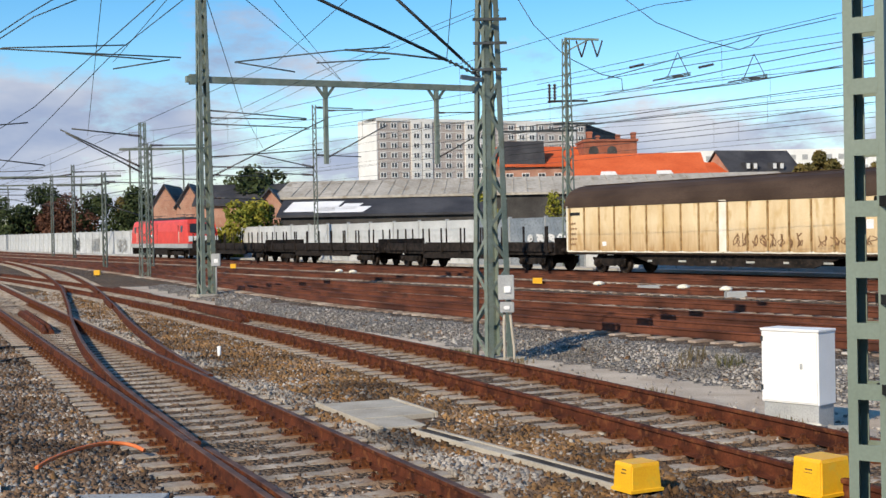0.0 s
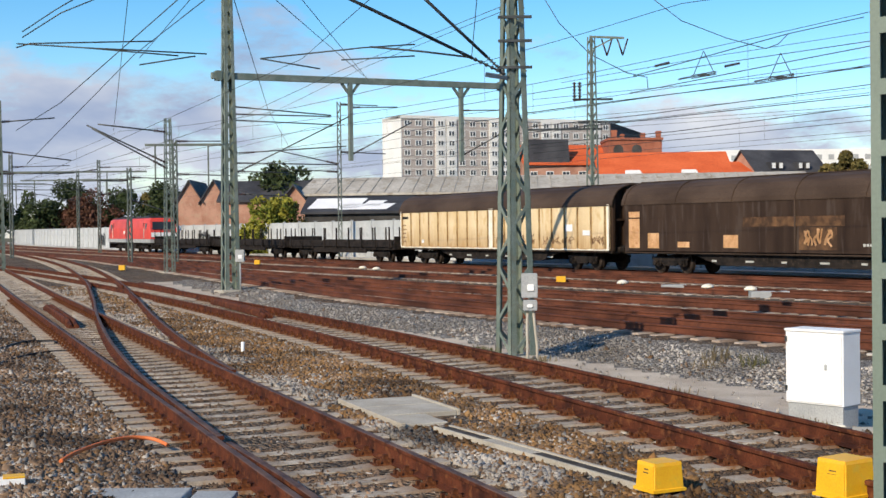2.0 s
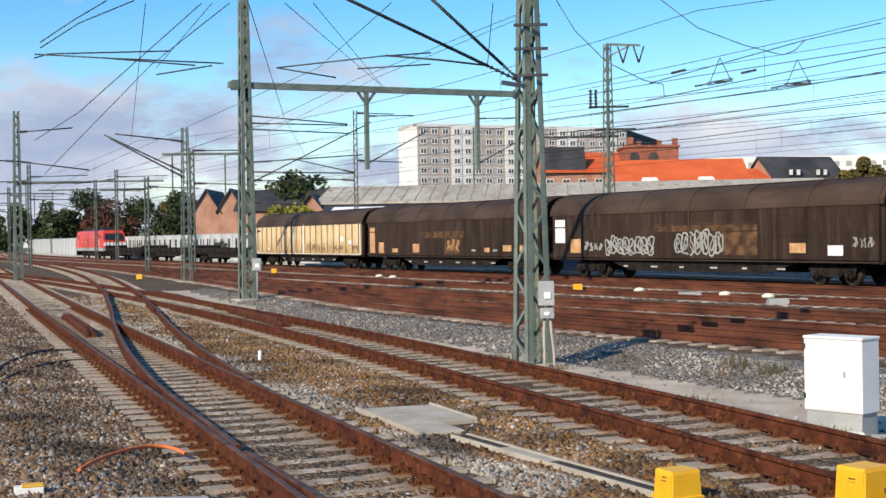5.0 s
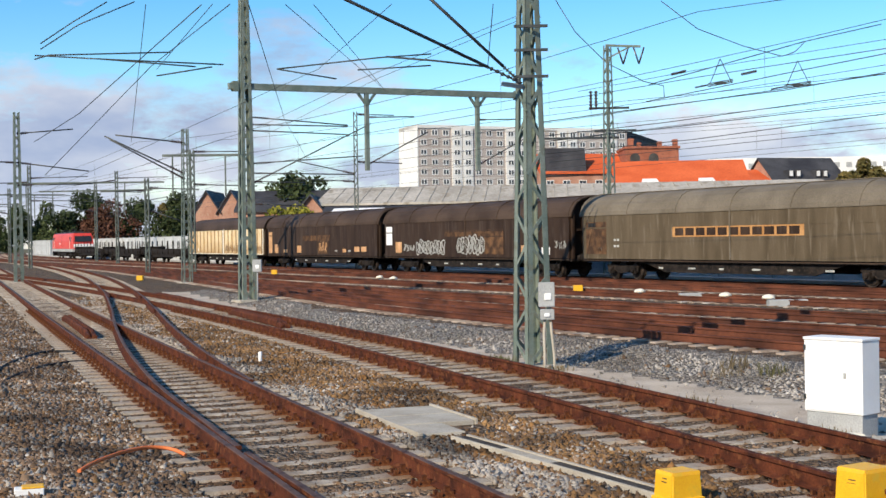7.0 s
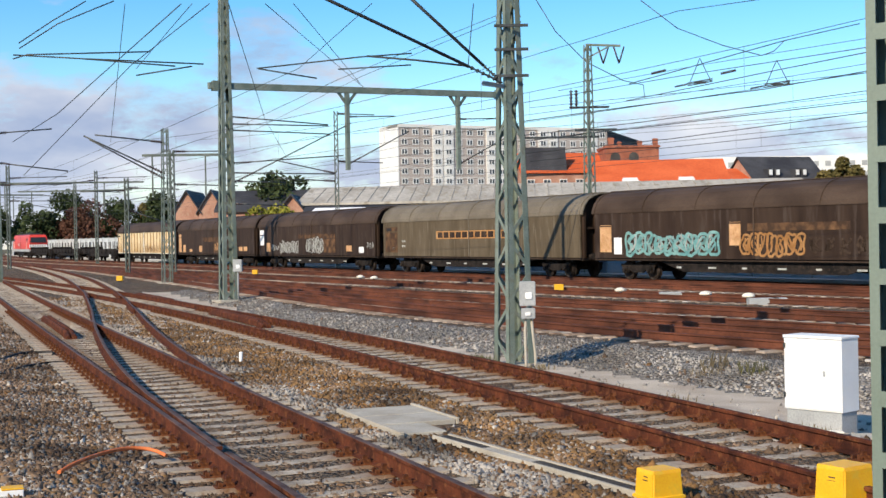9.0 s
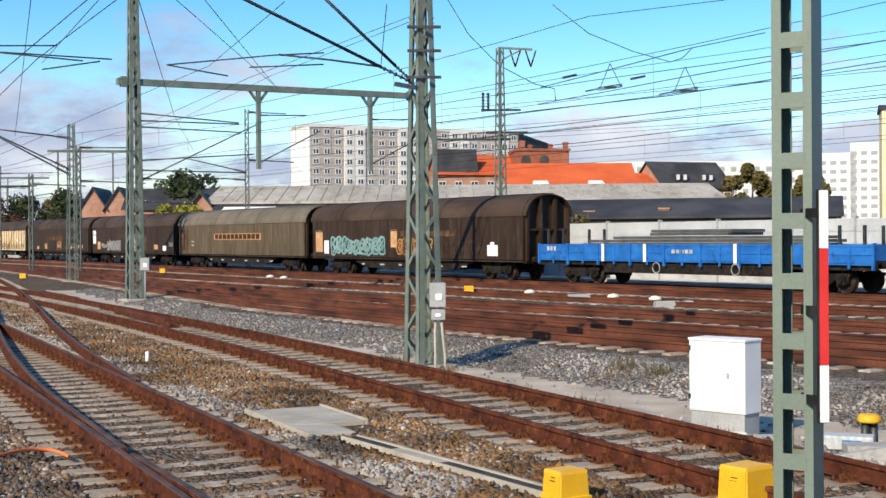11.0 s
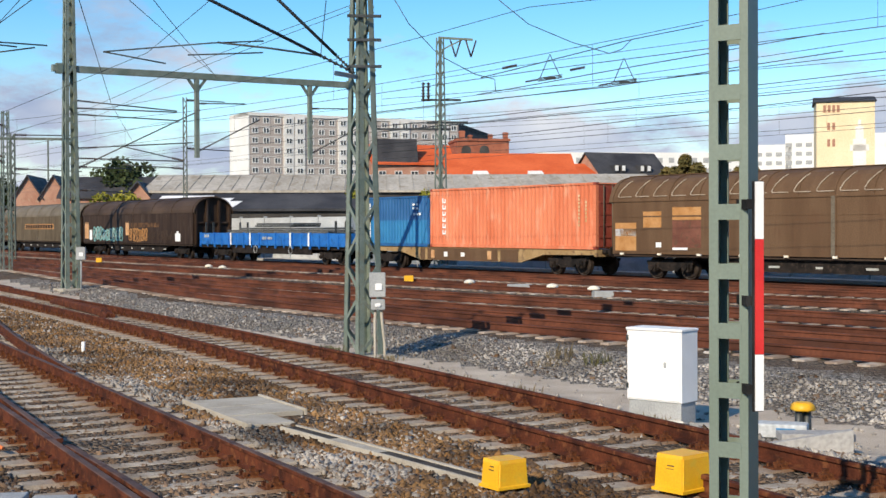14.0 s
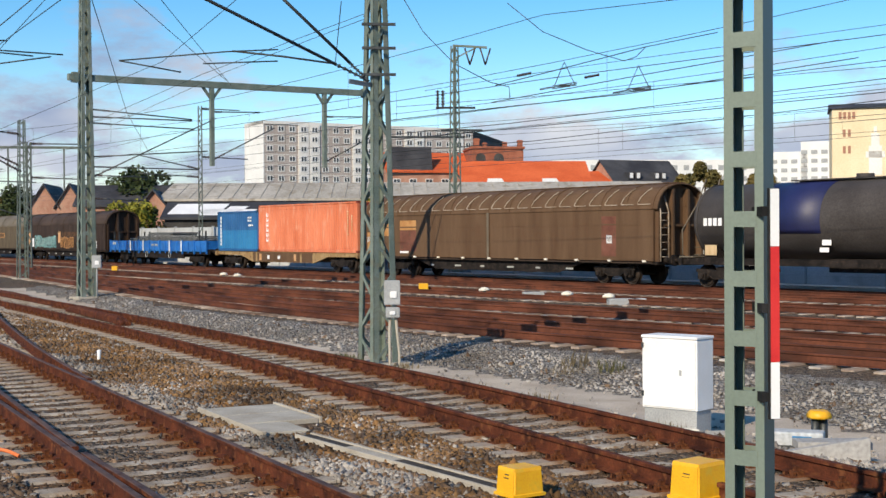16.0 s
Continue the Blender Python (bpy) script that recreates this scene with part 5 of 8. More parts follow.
def locomotive():
    """Four-axle electric locomotive: raked cab ends, grey sill, dark roof with gear, ribbed vents."""
    w = thing("locomotive", "red electric locomotive with dark roof and white band across the front", "locomotive")
    h = 19.58 / 2
    e = h - 0.5
    bm = B()
    side = [(-1.46, 1.42), (1.46, 1.42), (1.46, 2.55), (1.34, 3.42), (1.20, 3.60), (-1.20, 3.60), (-1.34, 3.42), (-1.46, 2.55)]
    # the cab leans back above its band
    def ring(sx, lean):
        return [bm.verts.new((sx * (e - lean * max(0.0, z - 2.0) ** 1.2 - (0.0 if lean else 1.3)), y * (0.94 if lean else 1), z)) for y, z in side]
    rings = [ring(-1, 0.42), ring(-1, 0), ring(1, 0), ring(1, 0.42)]
    for a, b in zip(rings, rings[1:]):
        for i in range(8):
            bm.faces.new((a[i], a[(i + 1) % 8], b[(i + 1) % 8], b[i]))
    bm.faces.new(rings[0][::-1])
    bm.faces.new(rings[-1])
    bmesh.ops.recalc_face_normals(bm, faces=bm.faces)
    part("body", bm, M_LOCO, w)
    boxpart("sill", (-e + 0.05, e - 0.05, -1.44, 1.44, 1.02, 1.415), M_GREY, w, "grey sill along the body")
    boxpart("roof", (-e + 1.4, e - 1.4, -1.16, 1.16, 3.605, 3.72), M_DARKSTEEL, w, "dark grey roof", 0.03)
    for x, l in ((-5.4, 0.9), (-1.8, 1.3), (1.6, 0.8), (4.9, 1.0)):
        boxpart("roof_gear", (x - l, x + l, -0.7, 0.7, 3.722, 3.86), M_DARKSTEEL, w, bevel=0.03)
    for sx in (-1, 1):
        bm = B()
        # windscreen, set against the raked cab end
        z0, z1 = 2.42, 3.22
        f0, f1 = e - 0.42 * (z0 - 2.0) ** 1.2, e - 0.42 * (z1 - 2.0) ** 1.2
        v = [bm.verts.new((sx * (x + o), y, z)) for o in (-0.03, 0.035) for x, z, hw in ((f0, z0, 1.2), (f1, z1, 1.1)) for y in (-hw, hw)]
        for q in ((0, 1, 3, 2), (4, 6, 7, 5), (0, 4, 5, 1), (2, 3, 7, 6), (0, 2, 6, 4), (1, 5, 7, 3)):
            bm.faces.new([v[i] for i in q])
        bmesh.ops.recalc_face_normals(bm, faces=bm.faces)
        part("windscreen", bm, M_SCREEN, w)
        x = sx * e
        boxpart("bumper_band", (min(x - sx * 0.02, x + sx * 0.03), max(x - sx * 0.02, x + sx * 0.03), -1.36, 1.36, 1.62, 2.1), M_WHITE, w, "white band across the front")
        for sy in (-1, 1):
            boxpart("cab_window", (sx * (e - 1.75) - 0.26, sx * (e - 1.75) + 0.26, min(sy * 1.40, sy * 1.47), max(sy * 1.40, sy * 1.47), 2.45, 3.05), M_GLASS, w)
            boxpart("cab_door", (sx * (e - 2.75) - 0.03, sx * (e - 2.75) + 0.03, min(sy * 1.40, sy * 1.467), max(sy * 1.40, sy * 1.467), 1.45, 3.1), M_DARKSTEEL, w, "dark door joint")
            bm = B()
            rod(bm, [(x, sy * 0.85, 1.86), (x + sx * 0.07, sy * 0.85, 1.86)], 0.13, 10)
            part("headlight", bm, M_CREAMTRIM, w)
            boxpart("handrail", (sx * (e - 2.45) - 0.02, sx * (e - 2.45) + 0.02, min(sy * 1.465, sy * 1.52), max(sy * 1.465, sy * 1.52), 1.5, 2.5), M_CREAMTRIM, w)
        bm = B()
        for sy in (-0.5, 0.5):
            rod(bm, [(sx * 4.2, sy, 3.86), (sx * 6.0, sy * 0.6, 3.98), (sx * 4.3, sy * 0.8, 4.1)], 0.03, 6)
        rod(bm, [(sx * 4.3, -0.9, 4.1), (sx * 4.3, 0.9, 4.1)], 0.025, 6)
        part("pantograph", bm, M_DARKSTEEL, w, "folded pantograph")
        bogie(w, sx * 4.95, 2.9)
    panel(w, "panel_joint", M_DARKSTEEL, [(-0.05, 0.05, 1.45, 3.3)], -1.465)
    panel(w, "logo_plate", M_WHITE, [(-1.9, -1.3, 1.95, 2.3)], -1.466)
    bm = B()
    bx(bm, -e + 0.3, e - 0.3, -1.3, 1.3, 0.85, 1.02)
    bx(bm, -2.4, 2.4, -1.25, 1.25, 0.35, 0.85)
    for sx in (-1, 1):
        bx(bm, min(sx * e, sx * (e - 0.3)), max(sx * e, sx * (e - 0.3)), -1.3, 1.3, 0.35, 1.02)
    part("underframe", bm, M_UNDER, w)
    buffers(w, h)
    put_train(w, h, 4.95)


locomotive()


# ---- masts and overhead line ----
def lattice_mast(name, x, y, height, w0, w1, yaw, label, leg=0.10, pitch=0.62, base=True, group="overhead line masts", z=None):
    """A tapered steel lattice mast: four angle legs, zigzag bracing on each face, a concrete foot."""
    z = land_at(x, y) if z is None else z
    m = thing(name, label, "mast", group, at=at_yaw(x, y, z, yaw))
    def half(h):
        return (w0 + (w1 - w0) * h / height) / 2
    corners = [(-1, -1), (1, -1), (1, 1), (-1, 1)]
    for cx, cy in corners:
        bm = B()
        t = leg * 0.14
        for dx, dy in ((1, 0), (0, 1)):
            # one flange of the angle
            a, b = half(0), half(height)
            lo = [(cx * a, cy * a), (cx * a - cx * leg * dx, cy * a - cy * leg * dy)]
            hi = [(cx * b, cy * b), (cx * b - cx * leg * 0.8 * dx, cy * b - cy * leg * 0.8 * dy)]
            off = (-cx * t * dy, -cy * t * dx)
            v = []
            for (p, q), h in ((lo, 0.05), (hi, height)):
                for (ux, uy) in (p, q):
                    v.append(bm.verts.new((ux, uy, h)))
                    v.append(bm.verts.new((ux + off[0], uy + off[1], h)))
            for f in ((0, 2, 6, 4), (1, 5, 7, 3), (0, 4, 5, 1), (2, 3, 7, 6), (0, 1, 3, 2), (4, 6, 7, 5)):
                bm.faces.new([v[i] for i in f])
        bmesh.ops.recalc_face_normals(bm, faces=bm.faces)
        part("leg", bm, M_GREEN, m)
    n = int(height / pitch)
    for k in range(4):
        (ax, ay), (bx_, by_) = corners[k], corners[(k + 1) % 4]
        for i in range(n):
            bm = B()
            h0, h1 = height * i / n + 0.06, height * (i + 1) / n
            p, q = ((ax, ay), (bx_, by_)) if (i + k) % 2 else ((bx_, by_), (ax, ay))
            a, b = half(h0) * 0.97, half(h1) * 0.97
            bar(bm, (p[0] * a, p[1] * a, h0), (q[0] * b, q[1] * b, h1), leg * 0.5, leg * 0.12, up=(ax + bx_, ay + by_, 0))
            part("brace", bm, M_GREEN, m)
    if base:
        bm = B()
        bx(bm, -w0 * 0.85, w0 * 0.85, -w0 * 0.85, w0 * 0.85, -0.25, 0.06)
        bmesh.ops.bevel(bm, geom=bm.edges[:], offset=0.02, segments=1, affect="EDGES")
        part("concrete_foot", bm, M_CONCRETE, m, "pale concrete foot")
    return m


def insulator(bm, p, q, r=0.07, n=6):
    """A ribbed insulator turned in one piece."""
    p, q = Vector(p), Vector(q)
    pts, rr = [], []
    for k in range(n):
        for u, f in ((0.05, 0.45), (0.3, 0.5), (0.4, 1.0), (0.6, 1.0), (0.7, 0.5), (0.95, 0.45)):
            pts.append(p.lerp(q, (k + u) / n))
            rr.append(r * f)
    rod(bm, pts, rr, 8)


TRACK_YAW = radians(-59.5)
AWAY = Vector((0.857, 0.515, 0))       # across the tracks, away from the platform
m1 = lattice_mast("lattice_mast", 0.92, 24.9, 9.6, 0.56, 0.22, TRACK_YAW, "grey-green steel lattice mast with switch boxes on a concrete foot", 0.125, 0.60)
m2 = lattice_mast("lattice_mast", -9.7, 53.2, 14.0, 0.64, 0.30, TRACK_YAW, "tall grey-green steel lattice mast carrying a long boom", 0.15, 0.7)
m3 = lattice_mast("lattice_mast", -17.1, 74.5, 8.9, 0.55, 0.34, TRACK_YAW, "slim grey-green lattice mast beside the yard tracks", 0.08, 0.55)
m_left = lattice_mast("lattice_mast", -28.9, 80.0, 10.6, 0.55, 0.34, TRACK_YAW, "slim grey-green lattice mast far down the yard", 0.12, 0.6)
m_far = lattice_mast("lattice_mast", 7.3, 75.0, 13.3, 0.62, 0.34, TRACK_YAW, "tall lattice mast with a bracket at its top behind the train", 0.11, 0.6)
# switch boxes, pipes and bands on the nearest mast (in the mast's own axes)


def on(mast, *pts):
    i = mast.matrix_basis.inverted()
    return [i @ Vector(p) for p in pts]


def mast_box(mast, x, y, z, w, h, d, label, mat=None):
    bm = B()
    i = mast.matrix_basis.inverted()
    bx(bm, x - w / 2, x + w / 2, y - d / 2, y + d / 2, z, z + h)
    bmesh.ops.bevel(bm, geom=bm.edges[:], offset=0.012, segments=2, affect="EDGES")
    for v in bm.verts:
        v.co = i @ v.co
    return part("switch_box", bm, mat or M_GREY, mast, label)


mast_box(m1, 1.17, 24.42, 0.80, 0.30, 0.46, 0.2, "grey switch box")
mast_box(m1, 1.18, 24.40, 0.56, 0.26, 0.2, 0.2, "small grey terminal box")
mast_box(m1, 1.19, 24.30, 0.93, 0.13, 0.13, 0.02, "white warning plate", M_WHITE)
mast_box(m1, 1.17, 24.28, 0.62, 0.11, 0.07, 0.02, "white warning plate", M_WHITE)
for dx in (-0.08, 0.1):
    bm = B()
    rod(bm, on(m1, (1.18 + dx * 0.6, 24.4, 0.56), (1.18 + dx * 0.8, 24.38, 0.3), (1.2 + dx, 24.35, -0.1), (1.2 + dx, 24.35, -0.55)), 0.028, 8)
    part("cable_pipe", bm, M_CONCRETE, m1, "pale cable pipe")
for z in (5.15, 5.65, 6.1):
    bm = B()
    a, b = (0.92 - 0.28, 24.62, z), (0.92 + 0.36, 24.62, z)
    bar(bm, *on(m1, a, b), 0.06, 0.05)
    part("band", bm, M_DARKSTEEL, m1)
mast_box(m2, -9.22, 52.72, 0.95, 0.36, 0.5, 0.22, "grey switch box")
mast_box(m2, -9.2, 52.60, 1.08, 0.16, 0.16, 0.02, "white warning plate", M_WHITE)
bm = B()
rod(bm, on(m2, (-9.22, 52.72, 0.95), (-9.22, 52.72, -0.25)), 0.035, 8)
part("cable_pipe", bm, M_GREY, m2)

# the long boom over the yard, with drop posts
bm = B()
p0, p1 = Vector((-10.3, 52.8, 8.55)), Vector((1.9, 59.9, 8.72))
bar(bm, *on(m2, p0, p1), 0.20, 0.26)
for u in (0.02, 0.98):
    c = p0.lerp(p1, u)
    bar(bm, *on(m2, c - Vector((0, 0, 0.2)), c + Vector((0, 0, 0.2))), 0.25)
part("boom", bm, M_GREEN, m2, "long green steel boom")
for u in (0.44, 0.83):
    c = p0.lerp(p1, u)
    bm = B()
    bar(bm, *on(m2, c, c - Vector((0, 0, 3.45))), 0.17)
    bar(bm, *on(m2, c - Vector((0.35, 0.2, 0.12)), c - Vector((0, 0, 0.65))), 0.1)
    bar(bm, *on(m2, c - Vector((-0.35, -0.2, 0.12)), c - Vector((0, 0, 0.65))), 0.1)
    part("drop_post", bm, M_GREEN, m2)
    for zz, ln, dz in ((1.15, 2.3, 0.1), (3.2, 3.0, 1.5)):
        bm = B()
        a = c - Vector((0, 0, zz))
        b = a + AWAY * ln + Vector((0, 0, dz))
        insulator(bm, *on(m2, a, a.lerp(b, 0.2)), 0.048, 8)
        part("insulator", bm, M_INSUL, m2)
        bm = B()
        rod(bm, on(m2, a.lerp(b, 0.19), b), 0.028, 6)
        part("cantilever_tube", bm, M_DARKSTEEL, m2)
# brackets of the tall mast
for z, ln, dz in ((7.0, 4.3, 0.05), (6.75, 4.4, -0.05), (4.6, 5.4, 2.6), (7.3, 4.3, -0.2), (5.4, 5.0, 0.4), (5.0, 4.6, 0.0)):
    a = Vector((-9.4, 53.2, z))
    b = a + AWAY * ln + Vector((0, 0, dz))
    bm = B()
    insulator(bm, *on(m2, a, a.lerp(b, 0.16)), 0.048, 8)
    part("insulator", bm, M_INSUL, m2)
    bm = B()
    rod(bm, on(m2, a.lerp(b, 0.15), b), 0.028, 6)
    part("cantilever_tube", bm, M_DARKSTEEL, m2)
# cantilevers of the nearest mast, over the near tracks
for p, q in (((0.78, 24.6, 5.02), (-3.4, 22.0, 6.75)), ((0.74, 24.6, 5.05), (-1.35, 23.9, 6.95))):
    p, q = Vector(p), Vector(q)
    bm = B()
    insulator(bm, *on(m1, p, p.lerp(q, 0.15)), 0.04, 6)
    part("insulator", bm, M_DARKSTEEL, m1)
    bm = B()
    rod(bm, on(m1, p.lerp(q, 0.15), q), 0.032, 8)
    part("cantilever_tube", bm, M_DARKSTEEL, m1)
bm = B()
bar(bm, *on(m1, (0.95, 24.8, 4.95), (0.40, 24.6, 5.02)), 0.07, 0.08)
part("bracket", bm, M_GREY, m1)
# the far mast's brackets
bm = B()
bar(bm, *on(m_far, (7.2, 75, 13.2), (9.2, 75, 13.1)), 0.12)
bar(bm, *on(m_far, (7.4, 75, 12.5), (8.6, 75, 13.1)), 0.08)
part("top_bracket", bm, M_GREEN, m_far)
for x in (8.2, 9.1):
    bm = B()
    for sx in (-0.3, 0.3):
        rod(bm, on(m_far, (x + sx, 75, 13.05), (x, 75, 12.1)), 0.05, 6)
    part("insulator", bm, M_INSUL, m_far)
for z, l, r in ((9.6, 1.1, 1.2), (8.3, 0.8, 1.6), (7.9, 4.0, 0.6)):
    bm = B()
    bar(bm, *on(m_far, (7.3 - l, 75, z), (7.3 + r, 75, z)), 0.12)
    part("cross_arm", bm, M_DARKSTEEL, m_far)
for x in (6.3, 6.6):
    bm = B()
    insulator(bm, *on(m_far, (x, 74.9, 9.5), (x, 74.9, 10.6)), 0.12)
    part("insulator", bm, M_INSUL, m_far)
# brackets on the slim masts
for mast, p, q in ((m3, (-17.1, 74.4, 8.0), (-20.6, 72.6, 8.35)), (m3, (-17.1, 74.4, 5.9), (-20.9, 72.5, 8.1)), (m3, (-17.1, 74.4, 6.2), (-21.2, 72.5, 8.3)),
                   (m_left, (-28.9, 80, 7.4), (-32, 78.5, 7.5)), (m_left, (-28.9, 80, 7.4), (-25.0, 82, 6.9)), (m_left, (-28.9, 80, 9.2), (-26.0, 82, 9.6)), (m_left, (-28.9, 80, 6.0), (-24.8, 82, 6.1))):
    p, q = Vector(p), Vector(q)
    bm = B()
    insulator(bm, *on(mast, p, p.lerp(q, 0.2)), 0.1)
    part("insulator", bm, M_INSUL, mast)
    bm = B()
    rod(bm, on(mast, p.lerp(q, 0.2), q), 0.045, 6)
    part("cantilever_tube", bm, M_DARKSTEEL, mast)


M_POLE = surface("dark mast paint", (0.085, 0.105, 0.09), (0.15, 0.17, 0.15), 0.6, 0.1, scale=2, fine=30, bump=0.05)


def pole(x, y, height, w, label, arms=(), beam=None):
    """A plain H-section mast with brackets; beam: one end and the other, relative to the foot."""
    z = land_at(x, y)
    m = thing("steel_pole", label, "mast", "overhead line masts", at=Matrix.Translation((x, y, z)))
    bm = B()
    for sx in (-1, 1):
        bx(bm, sx * w / 2 - 0.035, sx * w / 2 + 0.035, -w / 2, w / 2, -0.15, height)
    part("shaft", bm, M_POLE, m)
    bm = B()
    n = int(height / 0.5)
    for k in range(n):
        za, zb, d = height * k / n, height * (k + 1) / n, 1 if k % 2 else -1
        for y_ in (-w / 2 + 0.01, w / 2 - 0.01):
            bar(bm, (-d * w / 2, y_, za), (d * w / 2, y_, zb), 0.05, 0.012, up=(0, 1, 0))
    tagged(part("bracing", bm, M_POLE, m), kind="stuff")
    for (dx, z0, z1) in arms:
        a, b = Vector((0, 0, z0)), Vector((dx, dx * 0.5, z1))
        bm = B()
        insulator(bm, a.lerp(b, 0.03), a.lerp(b, 0.22), 0.11)
        part("insulator", bm, M_INSUL, m)
        bm = B()
        rod(bm, [a.lerp(b, 0.2), b], 0.045, 6)
        part("cantilever_tube", bm, M_DARKSTEEL, m)
    if beam:
        bm = B()
        bar(bm, *beam, 0.14, 0.18)
        part("boom", bm, M_POLE, m)
        for u in (0.12, 0.75):
            c = Vector(beam[0]).lerp(Vector(beam[1]), u)
            bm = B()
            bar(bm, c, c - Vector((0, 0, 3.0)), 0.1)
            part("drop_post", bm, M_POLE, m)
    return m


POLE = "grey-green steel pole with overhead line brackets"
pole(-10.1, 104, 12.6, 0.26, POLE, [(3.0, 12.4, 12.4), (3.6, 8.6, 8.5), (-4.5, 7.6, 8.6), (-4.5, 7.0, 7.2)])
pole(-21.3, 95, 9.1, 0.26, POLE, [(4.0, 9.0, 9.1), (4.4, 6.6, 6.5)], ((-2.2, 0, 8.75), (4.0, 0, 8.7)))
pole(-24.7, 95, 7.1, 0.26, POLE, [(3.5, 6.4, 6.3), (-3, 6.2, 6.1), (3.2, 4.8, 3.6)])
pole(-39.7, 140, 10.2, 0.26, POLE, [(5, 9.4, 9.6), (-5, 6.6, 7.6), (5, 6.4, 7.4), (-4, 9.2, 8.6)], ((-12, 0, 9.0), (5.2, 0, 8.9)))
pole(-44, 125, 10.0, 0.26, POLE, [(-5, 8.4, 8.2), (4, 6.6, 6.6), (5, 8.8, 9.0)])
pole(-47.4, 158, 10.0, 0.26, POLE, [(5, 8.8, 8.6), (-5, 6.2, 7.2)], ((-7, 0, 8.8), (7, 0, 8.8)))
pole(-17.6, 98, 7.4, 0.26, POLE, [(4, 6.9, 6.8), (4, 5.2, 5.0)])
for s_ in (20, -20, -60):
    x, y, _ = line(s_, 9.0)
    pole(x, y, 9.4, 0.26, POLE, [(5, 8.4, 8.2), (-5, 6.2, 7.4)], ((-7, -3.5, 8.6), (6, 3, 8.6)))


def wire(label, pts, r=0.012, sag=0.0, n=10, name="overhead_wire"):
    """A wire through places, drooping between them."""
    bm = B()
    out = []
    for a, b in zip(pts, pts[1:]):
        a, b = Vector(a), Vector(b)
        k = n if sag else 1
        for i in range(k):
            u = i / k
            p = a.lerp(b, u)
            p.z -= sag * 4 * u * (1 - u)
            out.append(p)
    out.append(Vector(pts[-1]))
    rod(bm, out, r, 5)
    return tagged(part(name, bm, M_WIRE), label, "wire", "overhead wires")


# contact and carrying wires over the tracks, with droppers
def catenary(place, spans, zc=5.5, zm=6.9, r=0.008):
    pts_c, pts_m = [], []
    for s_ in spans:
        x, y = place(s_)
        pts_c.append((x, y, zc + float(rise(y))))
        pts_m.append((x, y, zm + float(rise(y))))
    wire("thin dark contact wire above a track", pts_c, r)
    wire("thin dark carrying wire drooping between masts", pts_m, r, 0.55, 12)
    bm = B()
    for a, b in zip(range(len(spans)), range(1, len(spans))):
        for u in (0.2, 0.4, 0.6, 0.8):
            p, q = Vector(pts_c[a]).lerp(Vector(pts_c[b]), u), Vector(pts_m[a]).lerp(Vector(pts_m[b]), u)
            q.z -= 0.55 * 4 * u * (1 - u)
            rod(bm, [p, q], 0.004, 4)
    tagged(part("wire_droppers", bm, M_WIRE), "thin hangers between contact and carrying wire", "wire", kind="stuff")


for off, spans in ((2.2, (240, 190, 140, 85, 30, -30, -90)), (7.6, (230, 185, 137, 80, 25, -40)), (13.2, (225, 180, 133, 78, 30)), (17.4, (215, 172, 130, 78, 40)), (20.6, (205, 165, 128, 84, 50))):
    catenary(lambda s_, o=off: line(s_, o)[:2], spans)
catenary(lambda s_: train_line(s_), (240, 196, 142, 88, 30, -30, -90), 5.6, 7.2)
# cables placed along camera sight lines, set beyond the train so no shadow meets it
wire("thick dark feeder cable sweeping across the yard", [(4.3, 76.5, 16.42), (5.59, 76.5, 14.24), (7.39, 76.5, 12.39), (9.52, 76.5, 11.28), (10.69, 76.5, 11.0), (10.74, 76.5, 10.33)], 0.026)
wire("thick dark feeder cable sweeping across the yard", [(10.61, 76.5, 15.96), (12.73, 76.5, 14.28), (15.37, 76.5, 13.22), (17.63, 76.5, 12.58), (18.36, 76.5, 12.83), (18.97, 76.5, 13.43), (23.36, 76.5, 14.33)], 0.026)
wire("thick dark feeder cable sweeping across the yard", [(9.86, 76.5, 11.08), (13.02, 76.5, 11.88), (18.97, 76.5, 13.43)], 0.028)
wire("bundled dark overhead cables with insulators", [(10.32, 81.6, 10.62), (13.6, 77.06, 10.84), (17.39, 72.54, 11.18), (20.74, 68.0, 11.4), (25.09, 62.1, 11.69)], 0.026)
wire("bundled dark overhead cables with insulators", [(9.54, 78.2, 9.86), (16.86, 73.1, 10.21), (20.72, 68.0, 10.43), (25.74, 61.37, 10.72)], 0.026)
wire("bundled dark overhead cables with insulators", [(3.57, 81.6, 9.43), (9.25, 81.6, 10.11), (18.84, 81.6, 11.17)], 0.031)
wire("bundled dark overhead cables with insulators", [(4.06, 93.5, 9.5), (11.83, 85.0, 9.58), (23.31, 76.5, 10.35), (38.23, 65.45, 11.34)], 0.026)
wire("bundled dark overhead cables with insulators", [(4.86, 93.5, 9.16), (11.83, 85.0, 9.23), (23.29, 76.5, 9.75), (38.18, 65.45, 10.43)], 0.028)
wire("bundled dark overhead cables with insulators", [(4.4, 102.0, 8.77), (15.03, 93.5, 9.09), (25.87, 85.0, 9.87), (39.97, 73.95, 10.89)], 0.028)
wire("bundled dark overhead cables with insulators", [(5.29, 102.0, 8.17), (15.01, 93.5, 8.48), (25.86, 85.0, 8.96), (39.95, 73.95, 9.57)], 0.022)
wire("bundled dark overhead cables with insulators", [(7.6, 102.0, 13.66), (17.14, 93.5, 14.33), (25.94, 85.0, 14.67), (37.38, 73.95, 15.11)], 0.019)
